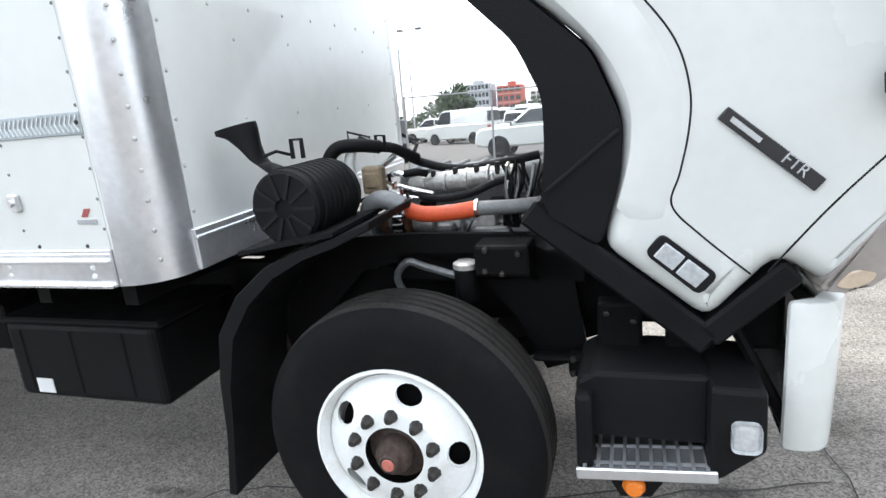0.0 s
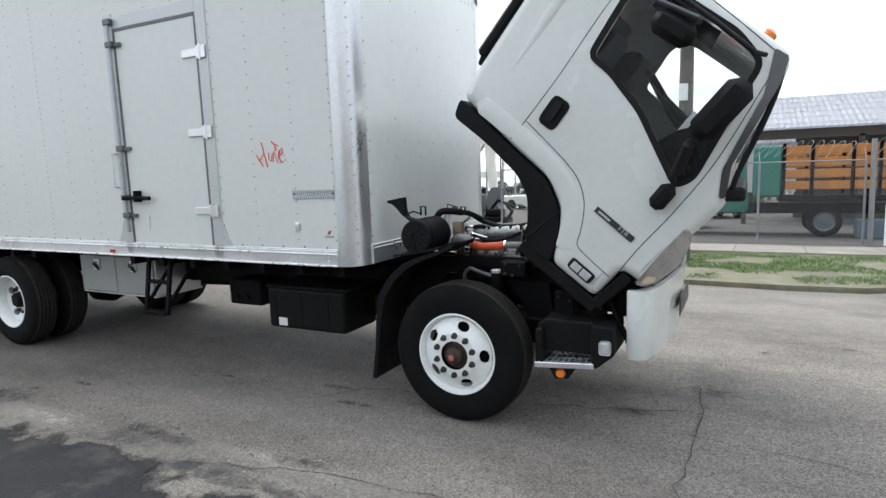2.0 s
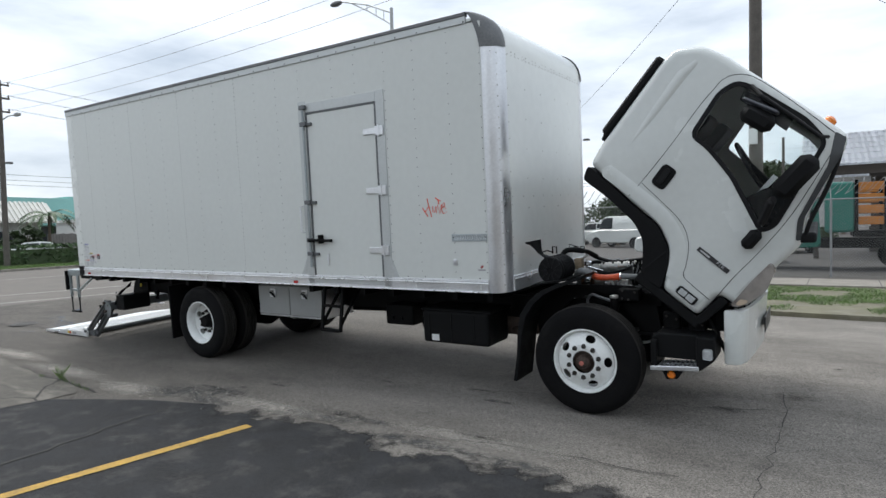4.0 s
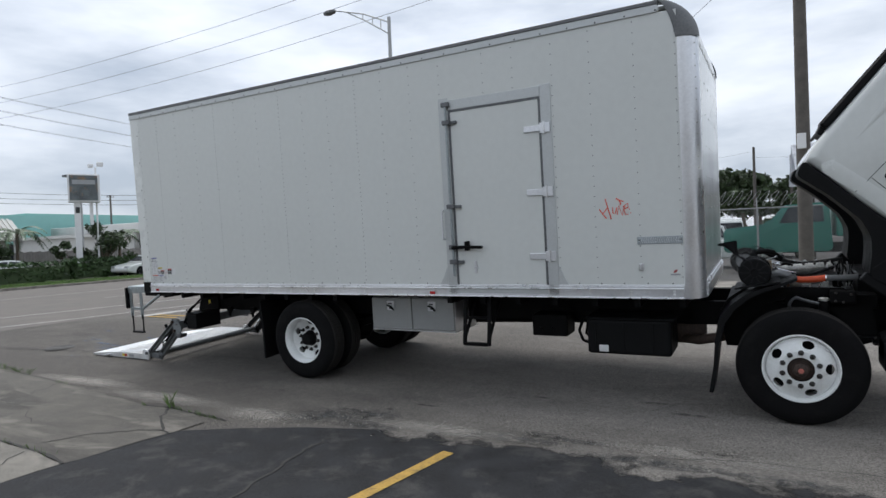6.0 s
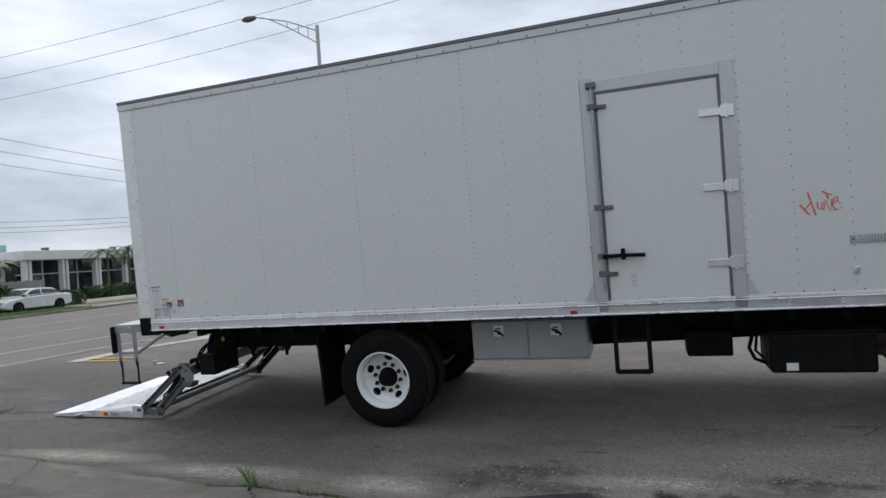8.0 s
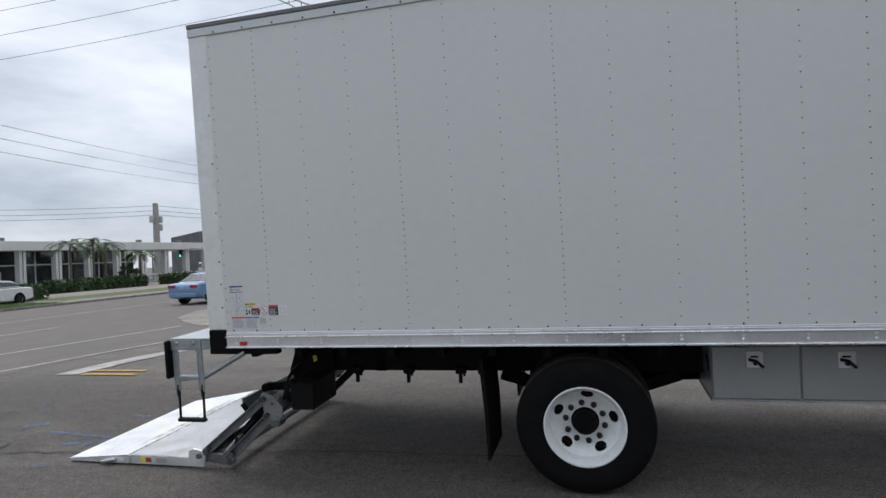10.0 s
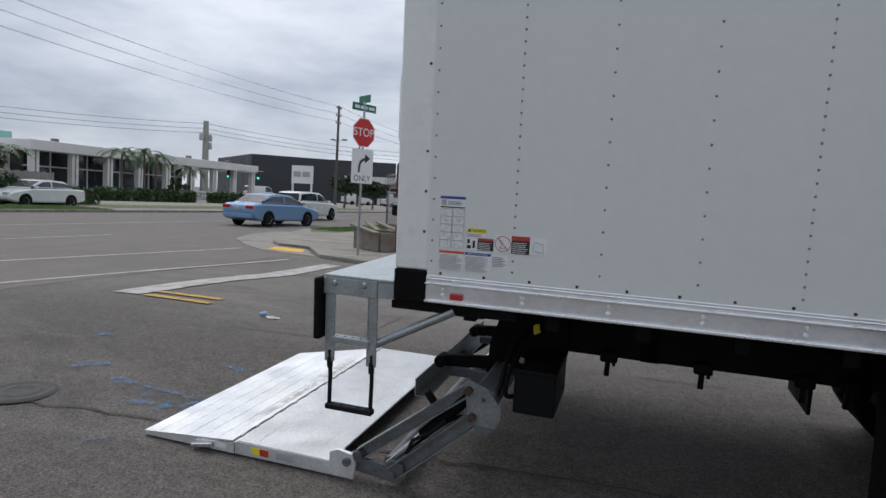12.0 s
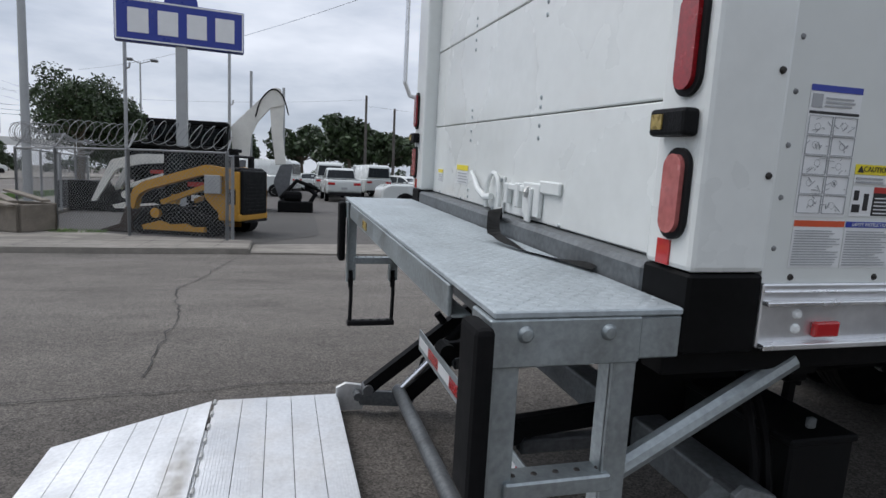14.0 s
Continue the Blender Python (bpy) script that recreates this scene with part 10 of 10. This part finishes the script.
bx(bm, 0, 1.6, -0.02, 0.02, 10.6, 11.85)
part("canton", bm, M_LABELBLUE, fl)
bm = bmesh.new()
bx(bm, 0, 2.4, -0.03, 0.03, 7.2, 8.8)
part("green_flag", bm, M_SIGNGREEN, fl)


# ---- buildings across the avenue ----
def building(name, label, m=None):
    return root(name, m or pose(0, 0, 0), label, "building")


show = building("showroom_building", "low white modernist showroom with columns and dark glass")
bm = bmesh.new()
bx(bm, -70, -48.6, 35.0, 67.0, 3.95, 4.85, 0.05)
part("roof", bm, M_STUCCO, show, "white fascia roof slab")
bm = bmesh.new()
bx(bm, -69, -50.6, 36.6, 55.0, 0.1, 3.95)
part("core", bm, M_DARKGLASS, show, "dark glass walls")
bm = bmesh.new()
bx(bm, -69, -49.5, 35.4, 67.0, 0.0, 0.35)
part("plinth", bm, M_PALECONC, show)
for k in range(9):
    y = 35.6 + k * 3.85
    bm = bmesh.new()
    bx(bm, -49.6, -49.0, y - 0.2, y + 0.05, 0.1, 3.95), bx(bm, -49.6, -49.0, y + 0.2, y + 0.45, 0.1, 3.95)
    part("column", bm, M_STUCCO, show, "white paired column")
    for s in (1.4, 2.7):
        if k < 5:
            bm = bmesh.new()
            bx(bm, -50.6, -50.5, y + s - 0.05, y + s + 0.05, 0.3, 3.95)
            part("mullion", bm, M_PALECONC, show)
    if k < 5:
        bm = bmesh.new()
        bx(bm, -50.6, -50.52, y, y + 3.85, 2.55, 2.68)
        part("transom", bm, M_PALECONC, show)
for k in range(6):
    x = -52.5 - k * 3.2
    bm = bmesh.new()
    bx(bm, x - 0.25, x + 0.25, 35.4, 35.8, 0.1, 3.95)
    part("column", bm, M_STUCCO, show, "white column")
for k in range(24):
    y = 55.5 + k * 0.45
    bm = bmesh.new()
    lathe(bm, [(0.09, 0.1), (0.06, 0.3), (0.11, 0.5), (0.06, 0.75), (0.09, 0.95)], (-49.2, y, 0), "z", 8)
    part("baluster", bm, M_STUCCO, show)
bm = bmesh.new()
bx(bm, -49.35, -49.05, 55.2, 66.5, 0.95, 1.1)
part("balustrade_rail", bm, M_STUCCO, show)
for y in (38, 46, 55, 62):
    bm = bmesh.new()
    bx(bm, -50.2, -49.7, y, y + 0.5, 4.85, 5.2, 0.06)
    part("roof_vent", bm, M_STEEL, show)
te = building("warehouse", "long teal-painted commercial building")
bm = bmesh.new()
bx(bm, -95, -66, -10, 34, 0, 6.3), bx(bm, -95, -71.5, 34.0, 50, 0, 6.9), bx(bm, -66, -64.5, -10, 34, 3.1, 3.5)
part("wall", bm, M_TEAL, te)
bm = bmesh.new()
bx(bm, -66.2, -65.9, 8, 32, 0.2, 3.0)
part("shopfront", bm, M_DARKGLASS, te)
for y, w, m in ((19.5, 2.2, M_LABELRED), (25.5, 1.6, M_LABELORANGE), (27.8, 0.9, M_LABELRED)):
    bm = bmesh.new()
    bx(bm, -65.9, -65.7, y - w, y + w, 3.7, 4.6, 0.1)
    part("shop_sign", bm, m, te)
bm = bmesh.new()
bx(bm, -63, -50.5, 28.5, 34, 0, 3.3), bx(bm, -63, -50, 28.2, 34, 3.3, 3.6)
part("annex", bm, M_STUCCO, te)
hs = building("bungalow", "white bungalow with a white tiled roof")
bm = bmesh.new()
bx(bm, -46, -38, 7.5, 16, 0, 2.9)
part("wall", bm, M_STUCCO, hs)
bm = bmesh.new()
prism(bm, [(-46.8, 2.8), (-37.0, 2.8), (-38.8, 4.3), (-45, 4.3)], 6.5, 16.8)
part("roof", bm, M_TILES, hs)
for k in range(34):
    bm = bmesh.new()
    y = 6.6 + k * 0.3
    beam(bm, (-37.0, y, 2.86), (-38.8, y, 4.36), 0.16, 0.07)
    part("tile_row", bm, M_TILES, hs)
for y in (9.0, 13.2):
    bm = bmesh.new()
    bx(bm, -38.03, -37.97, y, y + 1.4, 1.0, 2.2)
    part("window", bm, M_DARKGLASS, hs)
bf = root("board_fence", pose(0, 0, 0), "weathered grey board fence", "fence")
for k in range(60):
    bm = bmesh.new()
    y = 16.2 + k * 0.2
    bx(bm, -37.5, -37.46, y, y + 0.185, 0.1, 1.95 + 0.03 * (k % 3))
    part("board", bm, M_WOODFENCE, bf)
dk = building("dark_warehouse", "large charcoal-clad industrial building")
bm = bmesh.new()
prism(bm, [(-68, 92), (-56, 100), (-44, 104), (-60, 124), (-90, 110)], 0, 8.3, "xy")
part("wall", bm, M_DARKWALL, dk)
bm = bmesh.new()
prism(bm, [(-52, 98.5), (-32, 104.5), (-32.6, 106.5), (-52.6, 100.5)], 4.2, 5.4, "xy")
part("white_canopy", bm, M_STUCCO, dk)
for k in range(5):
    bm = bmesh.new()
    bx(bm, -50 + k * 4, -49.6 + k * 4, 99.2 + k * 1.2, 99.6 + k * 1.2, 0, 4.2)
    part("canopy_post", bm, M_STUCCO, dk)
bm = bmesh.new()
bx(bm, -55.5, -51.5, 86.0, 86.3, 3.2, 6.2), bx(bm, -55.4, -55.2, 86, 86.3, 0, 3.2), bx(bm, -51.8, -51.6, 86, 86.3, 0, 3.2)
tagged(part("yard_board", bm, M_SIGNWHITE), "white sign board on two posts", "sign")
bm = bmesh.new()
bx(bm, -55.1, -53.7, 85.95, 86.0, 4.3, 5.2, 0.05), bx(bm, -53.4, -52.0, 85.95, 86.0, 4.3, 5.2, 0.05)
tagged(part("board_picture", bm, M_LABELGREY), "dark picture on the white board", "sign")
for x, y in ((-60, 84), (-46, 92), (-39, 93)):
    car("van", x, y, 60, M_WHITE, "white heavy truck tractor parked far off", "truck")
# traffic signals
ts = root("traffic_signal", pose(-27, 62, 0), "green traffic signals hanging over the crossing", "traffic light")
for x, y in ((-22.5, 0), (-19.0, 1.5)):
    bm = bmesh.new()
    bx(bm, x - 0.18, x + 0.18, y - 0.15, y + 0.15, 3.0, 4.0, 0.05)
    h = part("signal_head", bm, M_LABELBLACK, ts)
    bm = bmesh.new()
    lathe(bm, [(0, -0.01), (0.13, 0.0), (0.14, 0.02)], (x, y - 0.16, 3.18), "y", 12)
    part("green_lens", bm, M_TRAFFICGREEN, h)
bm = bmesh.new()
tube(bm, [(-26, -1, 0), (-26, -1, 4.2)], 0.1, 8)
tube(bm, [(-26, -1, 4.1), (-18.5, 1.7, 4.05)], 0.05, 8)
part("mast", bm, M_GREYPOLE, ts)

hedge(-32.2, -31.0, -4.0, 16.5, 1.1, 1, dens=60)
hedge(-32.4, -31.2, 16.6, 21.4, 1.2, 6, dens=70)
hedge(-32.0, -31.0, 21.5, 26.0, 0.9, 2, dens=80)
hedge(-39.2, -38.2, 33.0, 43.0, 0.95, 3)
hedge(-39.0, -38.0, 45.5, 50.0, 0.95, 4)
hedge(-36.0, -35.0, 53.0, 57.5, 0.95, 5)
for i, (x, y, h, s) in enumerate(((-33.2, 20.0, 3.9, 1.8), (-33.6, 17.8, 2.6, 1.5), (-34.0, 13.4, 2.6, 1.3), (-34.5, 12.0, 1.9, 1.2), (-33.2, 9.0, 1.6, 1.1), (-39.5, 41.8, 2.0, 1.2), (-34.5, 6.0, 1.8, 1.2))):
    tree(x, y, h, s, 70 + i, "dense green shrub beside the avenue", 14, 120, 0.14, 0.1)
for i, (x, y, h) in enumerate(((-42.5, 38.6, 4.1), (-42.0, 40.6, 4.3), (-42.8, 42.8, 4.0), (-43.0, 47.5, 3.2), (-35.0, 15.2, 3.2), (-34.0, 21.6, 2.9), (-34.5, 4.0, 3.2))):
    palm(x, y, h, 30 + i)
for i, (x, y, h, s) in enumerate(((-11.3, 36, 6.7, 2.6), (-9.3, 37, 4.4, 1.7), (-18.2, 90, 6.4, 1.5), (2.0, 80, 7.8, 4.5), (7.5, 84, 8.2, 5.0), (12.5, 78, 7.2, 4.5), (18, 86, 8.0, 5), (-32, 60.5, 4.2, 1.6), (-30, 64, 3.6, 1.5), (-3.5, 43, 4.4, 1.3), (6.2, 62, 7.5, 3.2), (-38, 76, 4.5, 1.8), (-33, 80, 4.2, 1.7))):
    tree(x, y, h, s, 100 + i, clumps=34 if y < 40 else 18 if h < 6 else 26, size=0.10 if y < 40 else 0.18 if h < 6 else 0.34, count=420 if y < 40 else 150)

# ---- yard beyond the verge: shed, stake truck ----
shed = building("shed", "open shed with a white corrugated metal roof")
bm = bmesh.new()
pts = [(9.6 + k * 0.12, 0.035 * (k % 2)) for k in range(170)]
a = [bm.verts.new((x, 26.0, 4.15 + z)) for x, z in pts]
b = [bm.verts.new((x, 31.5, 6.1 + z)) for x, z in pts]
c = [bm.verts.new((x, 37.0, 4.15 + z)) for x, z in pts]
for k in range(len(pts) - 1):
    bm.faces.new((a[k], a[k + 1], b[k + 1], b[k]))
    bm.faces.new((b[k], b[k + 1], c[k + 1], c[k]))
bmesh.ops.solidify(bm, geom=bm.faces[:], thickness=0.02)
part("roof", bm, M_ROOFMETAL, shed, "white corrugated roof sheets")
for k in range(6):
    bm = bmesh.new()
    z = 4.17 + 1.95 * (k + 0.5) / 6
    bx(bm, 9.6, 29.8, 26.0 + 5.5 * (k + 0.5) / 6 - 0.03, 26.0 + 5.5 * (k + 0.5) / 6 + 0.03, z + 0.035, z + 0.05)
    part("roof_lap", bm, M_ROOFMETAL, shed)
bm = bmesh.new()
bx(bm, 12.5, 29.5, 33.0, 33.2, 0, 4.6), bx(bm, 10.0, 29.5, 26.3, 26.5, 3.7, 4.1)
part("wall", bm, M_SHEDWALL, shed, "dark weathered boards")
for x in (10.2, 14.5, 19, 23.5, 28):
    bm = bmesh.new()
    bx(bm, x - 0.1, x + 0.1, 26.3, 26.5, 0, 3.8)
    part("post", bm, M_SHEDWALL, shed)
bm = bmesh.new()
bx(bm, 10.1, 12.4, 30.0, 30.2, 1.4, 3.8)
part("side_board", bm, M_STUCCO, shed)
rnd = random.Random(3)
for k in range(14):
    o = root("lumber_stack", pose(rnd.uniform(17, 28), rnd.uniform(24.5, 28.5), 0.012, 0, 0, rnd.uniform(-5, 5)), "stack of orange-brown boards in the yard", "lumber")
    for j in range(rnd.randint(3, 7)):
        bm = bmesh.new()
        bx(bm, -1.2, 1.2, -0.5, 0.5, j * 0.15, 0.13 + j * 0.15, 0.01, 1)
        bx(bm, -0.9, -0.8, -0.5, 0.5, 0.12 + j * 0.15, 0.151 + j * 0.15)
        part("board", bm, M_SLAT, o)
st = root("stake_truck", pose(0, 20.2, 0.012), "old teal stake-bed truck with orange board sides", "truck")
for side, y in (("near", -1.1), ("far", 1.1)):
    for k in range(4):
        for a, b in ((11.45, 12.15), (12.25, 13.25), (13.35, 13.95), (14.05, 15.05)):
            bm = bmesh.new()
            z = 1.55 + k * 0.38
            bx(bm, a, b, y - 0.03, y + 0.03, z, z + 0.27, 0.01, 1)
            part("board", bm, M_SLAT, st)
    for x in (11.4, 12.2, 13.3, 14.0, 15.1):
        bm = bmesh.new()
        bx(bm, x - 0.05, x + 0.05, y - 0.06, y + 0.06, 1.2, 3.05)
        part("stake", bm, M_BLACK, st)
bm = bmesh.new()
bx(bm, 11.3, 15.3, -1.2, 1.2, 1.15, 1.35), bx(bm, 9.0, 15.2, -0.5, 0.5, 0.75, 1.1)
part("bed", bm, M_BLACK, st, "dark flat bed and frame")
bm = bmesh.new()
bx(bm, 10.5, 11.35, -1.15, 1.15, 1.3, 3.0, 0.08)
part("headboard", bm, M_TEALPAINT, st, "green headboard panel")
bm = bmesh.new()
prism(bm, rounded([(6.9, 0.8), (6.9, 1.7), (8.4, 1.85), (8.9, 2.5), (10.3, 2.55), (10.4, 0.8)], 0.15), -1.0, 1.0, "xz", 0.06)
part("cab", bm, M_TEALPAINT, st, "teal rounded cab and bonnet", smooth=True)
bm = bmesh.new()
prism(bm, [(8.75, 1.85), (9.05, 2.4), (10.1, 2.42), (10.15, 1.85)], -1.015, 1.015)
part("side_window", bm, M_DARKGLASS, st)
for x in (7.6, 12.6):
    for y in (-0.95, 0.95):
        small_wheel(st, x, y, 0.5, M_STEEL)
bm = bmesh.new()
bx(bm, 13.4, 14.6, 18.6, 19.2, 0.012, 0.62, 0.04)
tagged(part("parts_bin", bm, shader("blue_grey_bin", (0.09, 0.12, 0.15), 0.6)), "blue-grey metal bin on the yard floor", "bin")
hedge(9.6, 11.2, 38.5, 40, 3.6, 9, "tall green shrubs behind the shed", 40)

# distant blocks
for nm, x, y, w, d, h, m, lab, st_n, cols in (("hotel", -77, 340, 17, 20, 21.5, M_FACADE, "distant grey hotel block with rows of windows", 5, 8), ("apartment_block", -58, 345, 14, 15, 19.5, M_REDFACADE, "distant red and white apartment block", 4, 4), ("apartment_block", -38, 352, 18, 15, 15.5, M_PALECONC, "distant pale apartment block", 6, 5)):
    bl = building(nm, lab, pose(x, y, 0))
    bm = bmesh.new()
    bx(bm, -w / 2, w / 2, 0, d, 0, h), bx(bm, -w * 0.1, w * 0.2, d * 0.3, d * 0.6, h, h + 2.2)
    part("wall", bm, m, bl)
    bm0 = bx(bmesh.new(), -w / cols * 0.36, w / cols * 0.36, -0.06, 0.0, -h / st_n * 0.26, h / st_n * 0.26)
    win = part("window", bm0, M_DARKGLASS, bl)
    win.location = (-w / 2 + w / cols * 0.5, 0, h / st_n * 0.55)
    for i in range(st_n):
        for j in range(cols):
            if i or j:
                twin(win, -w / 2 + w / cols * (j + 0.5), 0, h / st_n * (i + 0.55), bl)
    for i in range(st_n):
        bm = bmesh.new()
        bx(bm, -w / 2, w / 2, -0.35, 0.0, h / st_n * i + 0.1, h / st_n * i + 0.35)
        part("balcony_band", bm, M_PALECONC, bl)

# grass
blades("verge_grass", 6.8, 13.3, 9.2, 12.2, 0.083, 4400, 0.065, 1, "patchy green grass on the verge", gap=-0.25)
blades("verge_grass", 6.8, 12.6, 7.6, 9.4, 0.083, 1800, 0.07, 11, "thin grass on the bare edge of the verge", gap=0.05)
blades("verge_grass", -28.9, -25.3, -10, 22, 0.12, 9000, 0.12, 2, "green mown grass beside the avenue")
blades("verge_grass", -12.1, -10.4, 19.3, 34, 0.105, 3600, 0.12, 3, "grass strip at the corner")
blades("weeds", -5.2, -4.2, 12.45, 12.9, 0.1, 90, 0.07, 6, "weeds along the fence foot")
for i, (a, b, n) in enumerate((((2.15, -1.62), (2.22, -1.63), 10), ((2.6, -1.58), (3.45, -1.69), 60), ((-0.2, -1.28), (0.1, -1.31), 18), ((-2.2, -1.08), (-1.05, -1.17), 60), ((2.50, -1.57), (2.62, -1.58), 22), ((1.9, -2.96), (2.9, -3.02), 40))):
    rs = np.random.RandomState(i)
    vs, fs = [], []
    for _ in range(n):
        t = rs.rand()
        x, y = a[0] + (b[0] - a[0]) * t + rs.normal() * 0.015, a[1] + (b[1] - a[1]) * t + rs.normal() * 0.015
        h = (0.05 + 0.04 * rs.rand()) * (2.3 if i == 4 else 1.3 if i == 3 else 0.7)
        k = len(vs)
        dx, dy = rs.normal() * h * 0.35, rs.normal() * h * 0.35
        vs += [(x - 0.003, y, 0), (x + 0.003, y, 0), (x + dx * 0.5 + 0.002, y + dy * 0.5, h * 0.65), (x + dx, y + dy, h)]
        fs += [(k, k + 1, k + 2), (k, k + 2, k + 3)]
    tagged(raw("weed", vs, fs, M_GRASS), "thin green weeds growing from a joint", "weed", kind="stuff")

# litter on the street
bm = bmesh.new()
lathe(bm, [(0.03, 0.0), (0.034, 0.04), (0.04, 0.11), (0.036, 0.11), (0.028, 0.004)], (0, 0, 0), "z", 12)
o = part("litter_cup", bm, shader("faded_blue_paper", (0.22, 0.36, 0.55), 0.7), smooth=True)
o.matrix_basis = pose(-3.04, 3.19, crown(-3.04, 3.19) + 0.034, 0, 86, 35) @ Matrix.Scale(0.75, 4)
tagged(o, "crushed blue paper cup lying on the asphalt", "cup")
bm = bmesh.new()
rnd = random.Random(77)
ring = [bm.verts.new((-2.86 + 0.09 * math.cos(a) * rnd.uniform(0.7, 1.2), 3.19 + 0.06 * math.sin(a) * rnd.uniform(0.7, 1.2), crown(-3.1, 3.4) + 0.006 + rnd.uniform(0, 0.02))) for a in (2 * math.pi * k / 9 for k in range(9))]
mid = bm.verts.new((-2.86, 3.19, crown(-3.1, 3.4) + 0.03))
for k in range(9):
    bm.faces.new((ring[k], ring[(k + 1) % 9], mid))
bmesh.ops.solidify(bm, geom=bm.faces[:], thickness=0.002)
tagged(part("litter_wrapper", bm, M_LABELWHITE), "crumpled white wrapper lying on the asphalt", "litter")

# belt of trees that closes the far end of the avenue and the yards
rs = np.random.RandomState(91)
belt_c, belt_r = [], []
for k in range(110):
    x = -95 + 1.55 * k + rs.uniform(-0.8, 0.8)
    h = 3.4 + 1.8 * math.sin(k * 0.37) + rs.uniform(-0.8, 0.9)
    belt_c += [(x, 138 + rs.uniform(-3, 3), h * 0.45), (x + rs.uniform(-0.8, 0.8), 138 + rs.uniform(-3, 3), h * 0.85)]
    belt_r += [h * 0.5, h * 0.38]
belt = leaves("tree_belt", belt_c, belt_r, 70, 0.42, M_LEAF, None, 92)
tagged(belt, "distant belt of dark green trees and shrubs", "trees", kind="stuff")
